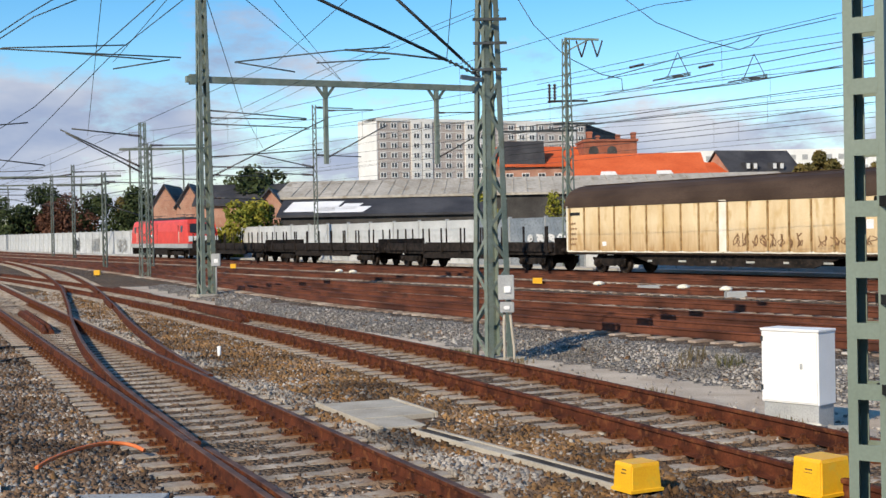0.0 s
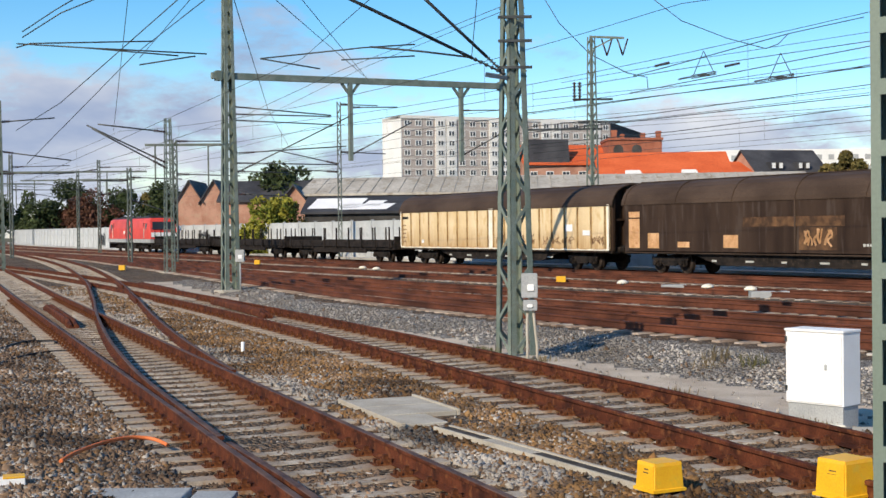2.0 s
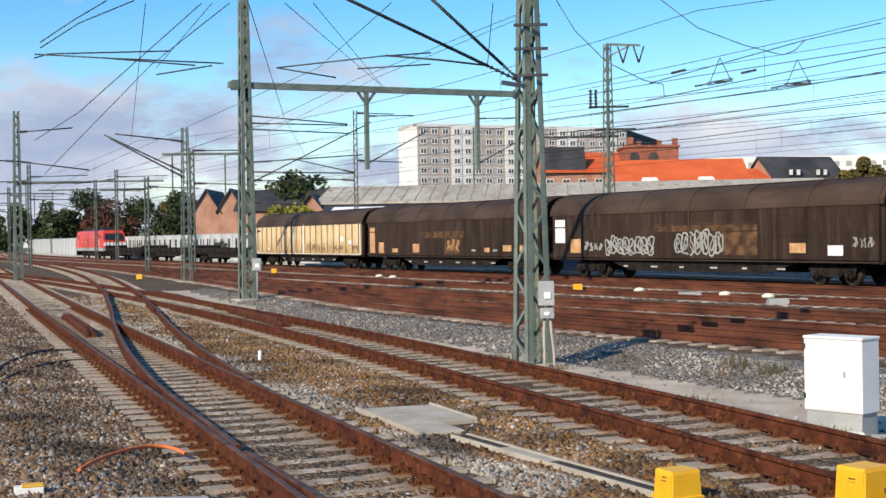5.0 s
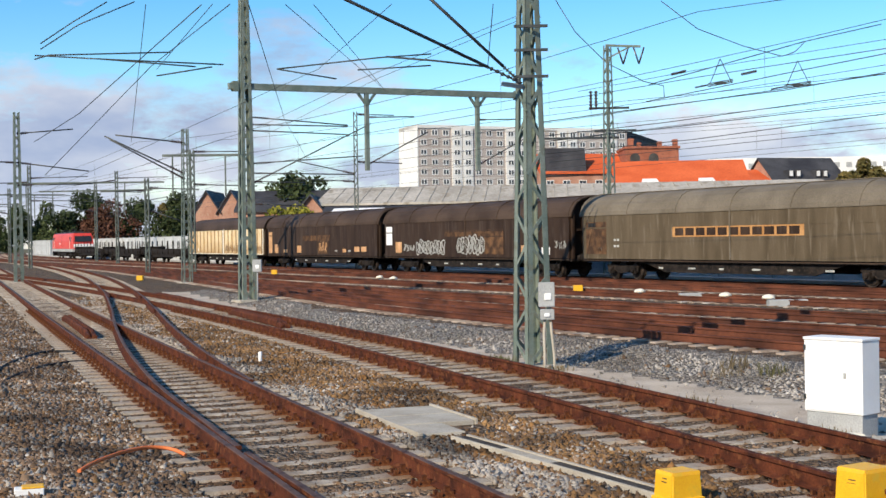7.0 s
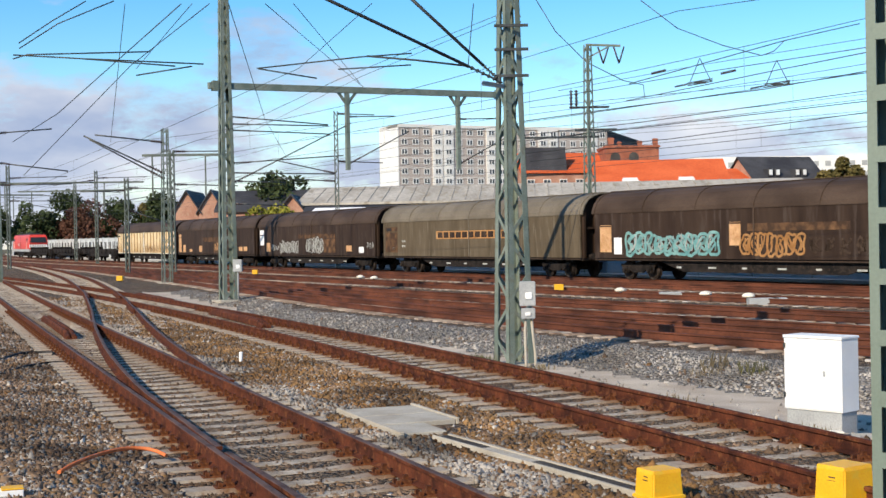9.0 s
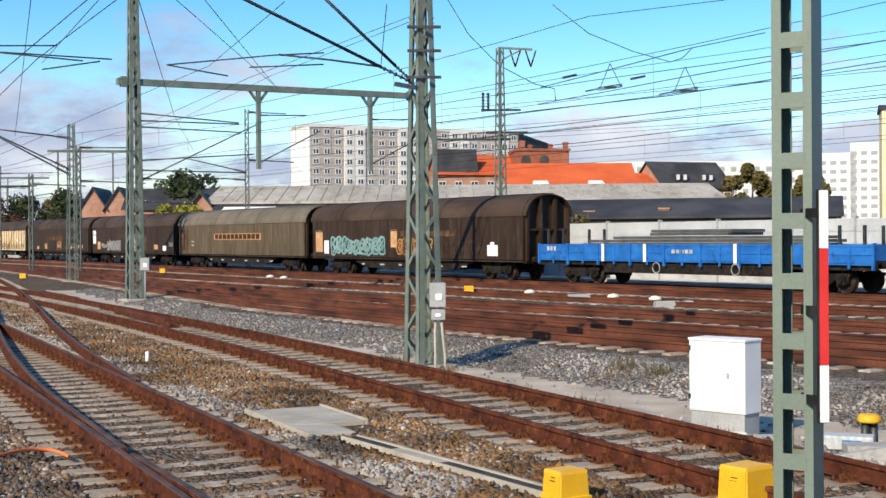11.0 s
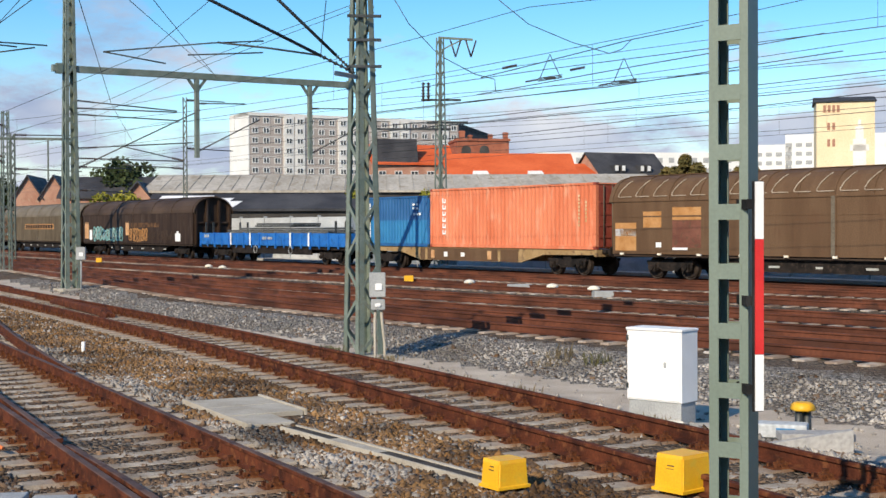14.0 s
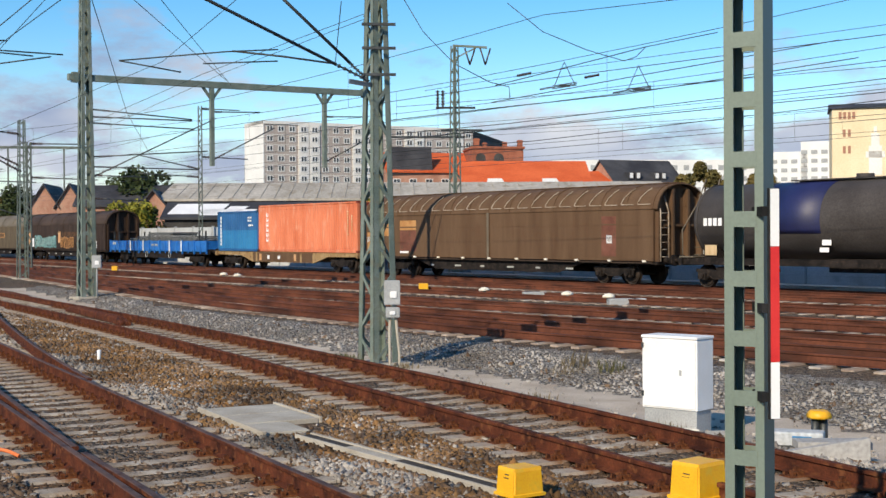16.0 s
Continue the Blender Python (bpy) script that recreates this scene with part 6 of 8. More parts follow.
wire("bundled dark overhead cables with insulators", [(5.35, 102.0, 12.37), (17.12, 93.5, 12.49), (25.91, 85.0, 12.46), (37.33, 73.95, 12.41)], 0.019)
# arms and thin wires placed along camera sight lines at assumed depths
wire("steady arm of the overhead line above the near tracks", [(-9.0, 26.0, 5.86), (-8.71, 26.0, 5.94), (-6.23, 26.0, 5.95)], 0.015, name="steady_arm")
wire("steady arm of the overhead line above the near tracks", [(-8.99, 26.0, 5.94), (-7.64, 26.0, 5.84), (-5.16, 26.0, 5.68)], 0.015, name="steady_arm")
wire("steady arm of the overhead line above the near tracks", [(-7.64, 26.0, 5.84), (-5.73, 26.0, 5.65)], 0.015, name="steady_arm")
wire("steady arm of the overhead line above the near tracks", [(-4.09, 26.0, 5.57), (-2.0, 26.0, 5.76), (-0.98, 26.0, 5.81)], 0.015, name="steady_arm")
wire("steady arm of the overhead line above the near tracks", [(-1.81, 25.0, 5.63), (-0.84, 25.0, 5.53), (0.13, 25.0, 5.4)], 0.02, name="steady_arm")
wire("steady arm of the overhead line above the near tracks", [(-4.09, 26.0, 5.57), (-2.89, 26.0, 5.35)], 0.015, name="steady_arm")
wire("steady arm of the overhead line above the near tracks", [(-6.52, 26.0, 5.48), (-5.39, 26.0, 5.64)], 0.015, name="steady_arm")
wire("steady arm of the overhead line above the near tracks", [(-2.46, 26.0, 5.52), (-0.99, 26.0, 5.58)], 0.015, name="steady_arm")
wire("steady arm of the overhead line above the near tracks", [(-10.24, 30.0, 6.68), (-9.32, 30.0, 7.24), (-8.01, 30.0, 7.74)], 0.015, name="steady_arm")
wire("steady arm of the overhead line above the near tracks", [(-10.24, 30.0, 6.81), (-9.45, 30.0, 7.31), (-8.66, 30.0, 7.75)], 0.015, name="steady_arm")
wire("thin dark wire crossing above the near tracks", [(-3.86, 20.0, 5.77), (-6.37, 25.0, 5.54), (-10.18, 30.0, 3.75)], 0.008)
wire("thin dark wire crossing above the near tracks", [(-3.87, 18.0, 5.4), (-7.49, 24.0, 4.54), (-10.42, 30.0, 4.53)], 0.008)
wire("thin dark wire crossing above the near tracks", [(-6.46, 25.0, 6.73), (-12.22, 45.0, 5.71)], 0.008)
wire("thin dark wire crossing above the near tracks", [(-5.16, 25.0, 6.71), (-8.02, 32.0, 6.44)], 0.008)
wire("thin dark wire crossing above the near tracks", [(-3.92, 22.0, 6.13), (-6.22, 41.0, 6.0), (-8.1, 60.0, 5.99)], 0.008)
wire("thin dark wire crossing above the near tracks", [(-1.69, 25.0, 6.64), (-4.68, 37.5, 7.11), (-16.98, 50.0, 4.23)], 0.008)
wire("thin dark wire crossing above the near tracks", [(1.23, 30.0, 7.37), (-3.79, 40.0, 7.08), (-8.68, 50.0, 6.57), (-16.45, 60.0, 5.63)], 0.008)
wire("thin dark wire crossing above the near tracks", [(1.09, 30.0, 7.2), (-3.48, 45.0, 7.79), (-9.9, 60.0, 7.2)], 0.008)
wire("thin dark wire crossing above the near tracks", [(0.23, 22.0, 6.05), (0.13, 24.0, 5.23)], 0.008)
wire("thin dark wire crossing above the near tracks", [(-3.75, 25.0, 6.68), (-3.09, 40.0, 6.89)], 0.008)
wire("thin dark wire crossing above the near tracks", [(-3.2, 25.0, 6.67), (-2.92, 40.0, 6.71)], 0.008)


def section_insulator(x, y, z):
    """A line insulator unit hung from the carrying wire by a V of rods."""
    # scaled 1.7 with its distance to look the same from the camera
    g = thing("section_insulator", "dark hanging section insulator on the overhead wires", "insulator", "section insulators", at=Matrix.Translation((x, y, z)) @ Matrix.Scale(1.7, 4))
    bm = B()
    for dx in (-0.32, 0.32):
        rod(bm, [(dx, -dx, 0.0), (0, 0, 0.85)], 0.014, 5)
    part("hanger", bm, M_WIRE, g)
    bm = B()
    for o in (-0.12, 0.0, 0.12):
        bar(bm, (-0.36, 0.36, o * 0.4), (0.36, -0.36, 0.05 + o * 0.4), 0.025, 0.03)
    bx(bm, -0.2, 0.2, -0.04, 0.04, -0.02, 0.06)
    part("frame", bm, M_DARKSTEEL, g)
    bm = B()
    insulator(bm, (-0.75, 0.75, -0.03), (-0.36, 0.36, 0.01), 0.035, 9)
    part("insulator", bm, M_INSUL, g)
    return g
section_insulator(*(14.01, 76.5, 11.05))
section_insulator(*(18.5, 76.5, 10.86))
# these insulators also lie on camera sight lines
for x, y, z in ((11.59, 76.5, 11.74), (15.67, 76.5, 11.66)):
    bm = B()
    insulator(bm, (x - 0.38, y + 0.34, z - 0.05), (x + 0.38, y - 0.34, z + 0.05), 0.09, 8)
    tagged(part("wire_insulator", bm, M_INSUL), "dark ribbed insulator in an overhead cable", "insulator", "wire insulators")


# ---- noise wall and buildings behind the train ----
M_WALLW = surface("white noise wall panel", (0.43, 0.45, 0.455), (0.53, 0.545, 0.545), 0.8, scale=0.5, fine=20, bump=0.05, fleck=(0.40, 0.41, 0.41), island=0.08)
M_WALLG = surface("grey glazed panel", (0.16, 0.19, 0.22), (0.26, 0.29, 0.32), 0.3, scale=0.5, fine=10, bump=0)
M_PALE = surface("pale concrete kerb", (0.34, 0.325, 0.305), (0.46, 0.445, 0.42), 0.85, scale=0.6, fine=20, bump=0.1)
M_PLASTER = surface("white plaster", (0.70, 0.70, 0.68), (0.80, 0.80, 0.78), 0.8, scale=0.15, fine=4, bump=0.02)
M_TAUPE = surface("taupe concrete slab", (0.40, 0.345, 0.31), (0.48, 0.42, 0.38), 0.8, scale=0.15, fine=4, bump=0.02)
M_PALEBAY = surface("pale facade bay", (0.68, 0.66, 0.62), (0.77, 0.75, 0.71), 0.8, scale=0.15, fine=4, bump=0.02)
M_SHEET = surface("grey corrugated roof", (0.36, 0.325, 0.27), (0.49, 0.45, 0.385), 0.9, scale=0.15, fine=2.5, bump=0.05, streak=(2, 1, 0.4), fleck=(0.30, 0.26, 0.20))
# slate roofs; also the dark tone for the shaded far block's wall
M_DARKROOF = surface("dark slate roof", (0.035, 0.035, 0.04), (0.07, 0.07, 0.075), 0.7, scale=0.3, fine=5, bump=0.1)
M_DARKWALL = surface("dark shed wall", (0.04, 0.037, 0.035), (0.08, 0.075, 0.07), 0.85, scale=0.4, fine=6, bump=0.05)
M_BRICK = surface("old red brick", (0.32, 0.155, 0.105), (0.46, 0.26, 0.185), 0.9, scale=0.5, fine=8, bump=0.1, fleck=(0.42, 0.27, 0.19))
M_TILE = surface("bright orange roof tiles", (0.52, 0.095, 0.03), (0.62, 0.13, 0.045), 0.75, scale=0.25, fine=6, bump=0.1, streak=(1, 1, 3))
M_OCHREW = surface("yellow ochre render", (0.72, 0.58, 0.37), (0.80, 0.67, 0.45), 0.85, scale=0.15, fine=4, bump=0.03)
M_SNOWY = surface("white painted roof", (0.74, 0.74, 0.74), (0.84, 0.84, 0.84), 0.7, scale=0.3, fine=6, bump=0.03)


def oriented(p, q):
    """A frame at p whose x axis runs level towards q."""
    a = math.atan2(q[1] - p[1], q[0] - p[0])
    return at_yaw(p[0], p[1], p[2], a), math.hypot(q[0] - p[0], q[1] - p[1])


# the white noise wall, panel by panel between steel posts
noise_wall = thing("noise_wall", "long white noise barrier with graffiti and steel posts", "noise barrier", kind="structure")
spots = [(*train_line(s, -5.6), s) for s in range(268, -148, -4)]
shared_panel, shared_post = {}, None
for (xa, ya, s), (xb, yb, _) in zip(spots, spots[1:]):
    z = float(rise(ya)) - 0.2
    m, ln = oriented((xa, ya, z), (xb, yb, z))
    kind = M_WALLG if 127 <= s <= 139 or s in (31, 35, -60) else M_WALLW
    if kind.name not in shared_panel:
        bm = B()
        bx(bm, 0.06, 3.94, -0.06, 0.06, 0, 3.05)
        for k in range(1, 6):
            bx(bm, 0.06, 3.94, -0.075, 0.075, 0.5 * k, 0.5 * k + 0.03)
        shared_panel[kind.name] = part("wall_panel", bm, kind, noise_wall)
        shared_panel[kind.name].matrix_basis = m
    else:
        again(shared_panel[kind.name], m)
    if shared_post is None:
        bm = B()
        bx(bm, -0.05, 0.05, -0.11, 0.11, 0, 3.15)
        shared_post = part("wall_post", bm, M_GREY, noise_wall)
        shared_post.matrix_basis = m
    else:
        again(shared_post, m)
for k, (s, n, mt) in enumerate(((48, 4, M_GREY), (60, 5, M_DARKSTEEL), (22, 4, M_GREY), (10, 5, M_DARKSTEEL), (36, 3, M_GREY), (132, 4, M_WHITE))):
    x, y = train_line(s, -5.45)
    m, _ = oriented((x, y, float(rise(y))), (*train_line(s + 4, -5.45), 0))
    g = scribble(noise_wall, -2.2, 2.2, 0.3 if k < 5 else 1.3, 2.0 if k < 5 else 1.9, mt, 60 + k, n, 0.16, y=0.0, fat=k < 5)
    g.matrix_basis = m
kerb = [(*train_line(s, -4.5), float(rise(train_line(s)[1]))) for s in range(268, -148, -6)]
kerb_m = sweep("kerb", kerb, [M_PALE, M_PALE], None, prof=[(-0.6, -0.3), (0.6, -0.3), (0.6, -0.02), (-0.6, -0.02)])
tagged(kerb_m, "pale concrete strip at the foot of the noise wall", "kerb", kind="structure")


def gable_roof(bm, L, d, ze, zr, over=0.4, thick=0.25):
    """A saddle roof, ridge along x, from y = 0 to d."""
    for s0, s1 in (((-over, ze - over * (zr - ze) / (d / 2)), (d / 2, zr)), ((d + over, ze - over * (zr - ze) / (d / 2)), (d / 2, zr))):
        (ya, za), (yb, zb) = s0, s1
        v = [bm.verts.new((x, y, z + dz)) for dz in (0, thick) for x, y, z in ((-over, ya, za), (L + over, ya, za), (L + over, yb, zb), (-over, yb, zb))]
        for f in ((0, 1, 2, 3), (7, 6, 5, 4), (0, 4, 5, 1), (1, 5, 6, 2), (2, 6, 7, 3), (3, 7, 4, 0)):
            bm.faces.new([v[i] for i in f])
    bmesh.ops.recalc_face_normals(bm, faces=bm.faces)


def house(name, label, p, q, depth, ze, zr, wall, roof, rows=(), cols=0, win=(1.0, 1.4), chimneys=(), seams=0.0):
    """A building with walls, saddle roof, windows in rows and chimneys; p to q is the long front."""
    m, L = oriented((p[0], p[1], 0.0), (q[0], q[1], 0.0))
    g = thing(name, label, "building", at=m)
    bm = B()
    prof = [(0, -0.5), (depth, -0.5), (depth, ze), (depth / 2, zr), (0, ze)]
    extrude_x(bm, prof, 0, L)
    bmesh.ops.recalc_face_normals(bm, faces=bm.faces)
    part("wall", bm, wall, g)
    bm = B()
    gable_roof(bm, L, depth, ze, zr)
    rf = part("roof", bm, roof, g)
    if seams:
        bm = B()
        bar(bm, (0, -0.4, ze + 0.27 - 0.4 * (zr - ze) / (depth / 2)), (0, depth / 2, zr + 0.27), 0.09, 0.06, up=(1, 0, 0))
        seam = part("roof_seam", bm, roof, rf)
        seam.matrix_basis = Matrix.Translation((seams, 0, 0))
        for k in range(2, int(L / seams)):
            again(seam, Matrix.Translation((seams * k, 0, 0)))
    pane = None
    for z in rows:
        for i in range(cols):
            x = L * (i + 0.5) / cols
            mm = Matrix.Translation((x, 0, z))
            if pane is None:
                bm = B()
                bx(bm, -win[0] / 2, win[0] / 2, -0.06, 0.02, 0, win[1])
                pane = part("window", bm, M_GLASS, g)
                bm = B()
                w, h = win
                for r in ((-w / 2 - 0.08, -w / 2, 0, h), (w / 2, w / 2 + 0.08, 0, h), (-w / 2 - 0.08, w / 2 + 0.08, -0.1, 0), (-w / 2 - 0.08, w / 2 + 0.08, h, h + 0.1), (-0.03, 0.03, 0, h)):
                    bx(bm, r[0], r[1], -0.10, 0.02, r[2], r[3])
                frame_me = part("window_frame", bm, M_PLASTER, pane)
                pane.matrix_basis = mm
            else:
                o = again(pane, mm)
                fr = again(frame_me, Matrix.Identity(4), o)
    for x, y, h in chimneys:
        bm = B()
        bx(bm, x - 0.5, x + 0.5, y - 0.4, y + 0.4, ze, zr + h)
        bx(bm, x - 0.6, x + 0.6, y - 0.5, y + 0.5, zr + h - 0.15, zr + h)
        part("chimney", bm, M_BRICK, g)
    return g


def slab_block():
    """The prefabricated apartment block with a windowless white end."""
    p, q = (-18.6, 380.0), (45.5, 409.0)
    m, L = oriented((*p, 0.0), (*q, 0.0))
    g = thing("apartment_block", "tall prefabricated apartment block with white end wall and taupe bands", "building", at=m)
    top, depth, fl = 35.6, 15.0, 2.9
    bm = B()
    bx(bm, 0.02, L, 0.0, depth, -1, top)
    part("wall", bm, M_TAUPE, g)
    bm = B()
    bx(bm, -0.3, 0.0, -0.1, depth + 0.1, -1, top + 1.0)
    part("end_wall", bm, M_PLASTER, g, "white windowless end wall")
    bm = B()
    bx(bm, -0.3, L + 0.2, -0.3, depth + 0.2, top + 0.003, top + 0.9)
    part("parapet", bm, M_PALEBAY, g)
    n = 20
    rng = random.Random(3)
    pane = frame_p = bay = None
    # pale stair and balcony bays between taupe stretches
    for c in (3, 4, 8, 9, 13, 14, 18):
        mm = Matrix.Translation((L * (c + 0.5) / n, 0, 0))
        if bay is None:
            bm = B()
            bx(bm, -L / n * 0.46, L / n * 0.46, -0.35, 0.0, 0, top)
            bay = part("facade_bay", bm, M_PALEBAY, g)
            bay.matrix_basis = mm
        else:
            again(bay, mm)
    band = None
    for f in range(12):
        z = top - fl * (f + 1)
        mm = Matrix.Translation((0, 0, z))
        if band is None:
            bm = B()
            bx(bm, 0.05, L, -0.06, -0.01, 2.70, 2.84)
            band = part("floor_band", bm, M_PALEBAY, g)
            band.matrix_basis = mm
        else:
            again(band, mm)
        for c in range(n):
            mm = Matrix.Translation((L * (c + 0.5) / n, -0.37 if c in (3, 4, 8, 9, 13, 14, 18) else -0.02, z + 0.95))
            if pane is None:
                bm = B()
                bx(bm, -0.78, 0.78, -0.05, 0.0, 0, 1.3)
                pane = part("window", bm, M_GLASS, g)
                pane.matrix_basis = mm
                bm = B()
                for r in ((-1.0, -0.78, 0, 1.3), (0.78, 1.0, 0, 1.3), (-1.0, 1.0, -0.2, 0), (-1.0, 1.0, 1.3, 1.5), (-0.14, 0.10, 0, 1.3)):
                    bx(bm, r[0], r[1], -0.12, 0.0, r[2], r[3])
                frame_p = part("window_frame", bm, M_PLASTER, pane)
            else:
                o = again(pane, mm)
                again(frame_p, Matrix.Identity(4), o)


slab_block()
# dark wall and parapet colours stand in for shade on this block
dark_block = thing("flat_roof_block", "apartment block behind the brick houses, its shaded face painted dark grey", "building", at=at_yaw(47, 430, 0, math.atan2(58, 20)))
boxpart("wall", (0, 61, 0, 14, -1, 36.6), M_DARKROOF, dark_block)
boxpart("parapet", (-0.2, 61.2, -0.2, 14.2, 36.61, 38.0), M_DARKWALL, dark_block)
boxpart("end_wall", (-0.32, -0.21, 0.5, 13.5, -1, 36.6), M_PLASTER, dark_block, "white end wall")
house("long_shed", "long low shed with pale grey corrugated roof", (-19.0, 150.0), (40.0, 147.0), 22.0, 6.5, 8.7, M_DARKWALL, M_SHEET, seams=1.6)
low = house("lean_to_shed", "low dark shed with white painted roof patches", (-17.3, 139.0), (4.0, 138.0), 9.0, 4.3, 5.9, M_DARKWALL, M_DARKROOF)
for x0, x1, y0, y1 in ((0.2, 6.6, 0.6, 3.8), (3.5, 10.0, 0.2, 2.0), (6.0, 8.5, 1.2, 3.0)):
    bm = B()
    k = (5.9 - 4.3) / 4.5
    v = [bm.verts.new((x + (0.5 if i in (1, 2) else 0) * (y0 - 1), y, 4.3 + k * y + 0.26 + dz)) for dz in (0, 0.02) for i, (x, y) in enumerate(((x0, y0), (x1 - 0.8, y0), (x1, y1), (x0 + 0.6, y1)))]
    for f in ((3, 2, 1, 0), (4, 5, 6, 7), (0, 1, 5, 4), (1, 2, 6, 5), (2, 3, 7, 6), (3, 0, 4, 7)):
        bm.faces.new([v[i] for i in f])
    part("white_patch", bm, M_SNOWY, low, "white painted patch on the roof")
house("dark_roofed_hall", "dark-roofed hall with brown gable edges", (15.0, 131.0), (44.0, 121.0), 12.0, 4.2, 6.0, M_DARKWALL, M_DARKROOF, chimneys=((6.5, 2.0, -1.0), (14.0, 2.0, -0.8)))
# brick works building with two gables
for x in (-42.6, -39.0):
    house("brick_gable_house", "red brick workshop with a steep gable", (x, 203.0), (x + 0.2, 190.0), 3.6, 7.2, 10.0, M_BRICK, M_DARKROOF, (3.2, 5.2), 4, (1.0, 1.6))
house("gabled_house", "brick house with a dark steep roof", (-22.9, 160.0), (-22.6, 149.0), 5.6, 4.2, 7.6, M_BRICK, M_DARKROOF)
house("dark_roofed_house", "long dark slate roof behind the gabled house", (-31.5, 166.0), (-15.8, 166.0), 10.0, 6.4, 8.9, M_BRICK, M_DARKROOF)
# orange roofs
house("orange_roofed_house", "brick house with a wide bright orange tiled roof", (18.7, 180.0), (36.8, 180.0), 13.0, 8.9, 12.9, M_BRICK, M_TILE, (3.0, 6.0), 9, (1.1, 1.7))
roofy = house("brick_house", "tall red brick house with orange gables and dark roof panels", (9.0, 196.0), (28.8, 199.0), 12.0, 12.2, 15.2, M_BRICK, M_TILE, (9.5, ), 8, (1.0, 1.5), ((15.0, 4.0, 1.2), (18.0, 6.0, 0.9), (19.2, 8, 0.6)))
bm = B()
v = [bm.verts.new((x, y, z)) for x, y, z in ((0.2, -0.25, 11.7), (6.8, -0.25, 11.9), (6.9, 1.2, 16.0), (0.2, 1.2, 16.0), (0.2, 0.1, 11.7), (6.8, 0.1, 11.9), (6.9, 1.6, 16.0), (0.2, 1.6, 16.0))]
for f in ((0, 1, 2, 3), (7, 6, 5, 4), (0, 4, 5, 1), (1, 5, 6, 2), (2, 6, 7, 3), (3, 7, 4, 0)):
    bm.faces.new([v[i] for i in f])
part("dark_roof_panel", bm, M_DARKROOF, roofy, "dark steep roof face")
for x in (4.6, 12.4):
    bm = B()
    for y_ in (1.3, ):
        v = [bm.verts.new((x + dx, y_ + dy, 8.9 + 0.615 * (y_ + dy) + 0.26 + dz)) for dz in (0, 0.14) for dx, dy in ((-1.25, -0.55), (1.25, -0.55), (1.0, 0.55), (-1.0, 0.55))]
        for f in ((3, 2, 1, 0), (4, 5, 6, 7), (0, 1, 5, 4), (1, 2, 6, 5), (2, 3, 7, 6), (3, 0, 4, 7)):
            bm.faces.new([v[i] for i in f])
    part("skylight", bm, M_PALEBAY, bpy.data.objects["orange_roofed_house"])


def brick_block():
    """Flat-topped red brick wing with arched openings, stepped ends and chimneys."""
    g = thing("brick_wing", "red brick wing with dark arched openings and chimneys", "building", at=at_yaw(21.6, 196.0, 0, 0.05))
    boxpart("wall", (0, 8.0, 0.0, 8, -0.5, 15.6), M_REDBRICK, g)
    boxpart("cornice", (-0.15, 8.2, -0.2, 8.2, 15.61, 15.95), M_REDBRICK, g)
    for x0, z1, w in ((0.5, 17.2, 0.8), (1.9, 16.6, 0.5), (5.0, 16.7, 0.6), (7.3, 17.0, 0.7)):
        bm = B()
        bx(bm, x0, x0 + w, 0.6, 1.4, 15.95, z1)
        bx(bm, x0 - 0.08, x0 + w + 0.08, 0.52, 1.48, z1 - 0.3, z1 - 0.12)
        part("chimney", bm, M_REDBRICK, g)
    # flat dark plates on the wall stand for the openings' dark insides
    for x in (1.4, 4.2):
        bm = B()
        ring = [(x + 0.75 * math.cos(a), 14.2 + 0.75 * math.sin(a)) for a in np.linspace(0, math.pi, 9)] + [(x - 0.75, 12.9), (x + 0.75, 12.9)]
        f, k = [bm.verts.new((p, -0.03, q)) for p, q in ring], [bm.verts.new((p, 0.05, q)) for p, q in ring]
        bm.faces.new(f)
        bm.faces.new(k[::-1])
        for i in range(len(ring)):
            bm.faces.new((f[i], k[i], k[(i + 1) % len(ring)], f[(i + 1) % len(ring)]))
        bmesh.ops.recalc_face_normals(bm, faces=bm.faces)
        part("arched_opening", bm, M_DARKWALL, g)


M_REDBRICK = surface("sunlit red brick", (0.27, 0.092, 0.055), (0.37, 0.14, 0.085), 0.9, scale=0.5, fine=8, bump=0.1, fleck=(0.22, 0.085, 0.055))
brick_block()
mansard = house("mansard_house", "town house with dark slate mansard roof", (50.0, 222.0), (63.0, 226.0), 12.0, 11.0, 15.6, M_BRICK, M_DARKROOF, (8.6, ), 6, (1.2, 1.6))
for x in (3.2, 4.6, 8.4, 9.8):
    bm = B()
    bx(bm, x - 0.45, x + 0.45, 0.9, 2.6, 12.2, 13.5)
    dormer = part("dormer", bm, M_DARKROOF, mansard)
    boxpart("dormer_window", (x - 0.32, x + 0.32, 0.84, 0.9, 12.4, 13.3), M_PLASTER, dormer)
house("orange_gable_house", "small house with an orange gable", (44.0, 223.0), (50.5, 224.0), 10.0, 11.5, 13.6, M_BRICK, M_TILE)
white_row = thing("white_block", "long white apartment block in the distance", "building", at=Matrix.Translation((58, 335, 0)))
boxpart("wall", (0, 54, 0, 15, -1, 22.3), M_PLASTER, white_row)
row_pane = None
for f in range(3):
    for c in range(17):
        mm = Matrix.Translation((1.6 + 3.1 * c, -0.02, 19.6 - 2.9 * f))
        if row_pane is None:
            bm = B()
            bx(bm, -0.7, 0.7, -0.06, 0, 0, 1.3)
            row_pane = part("window", bm, M_GREY, white_row)
            row_pane.matrix_basis = mm
        else:
            again(row_pane, mm)


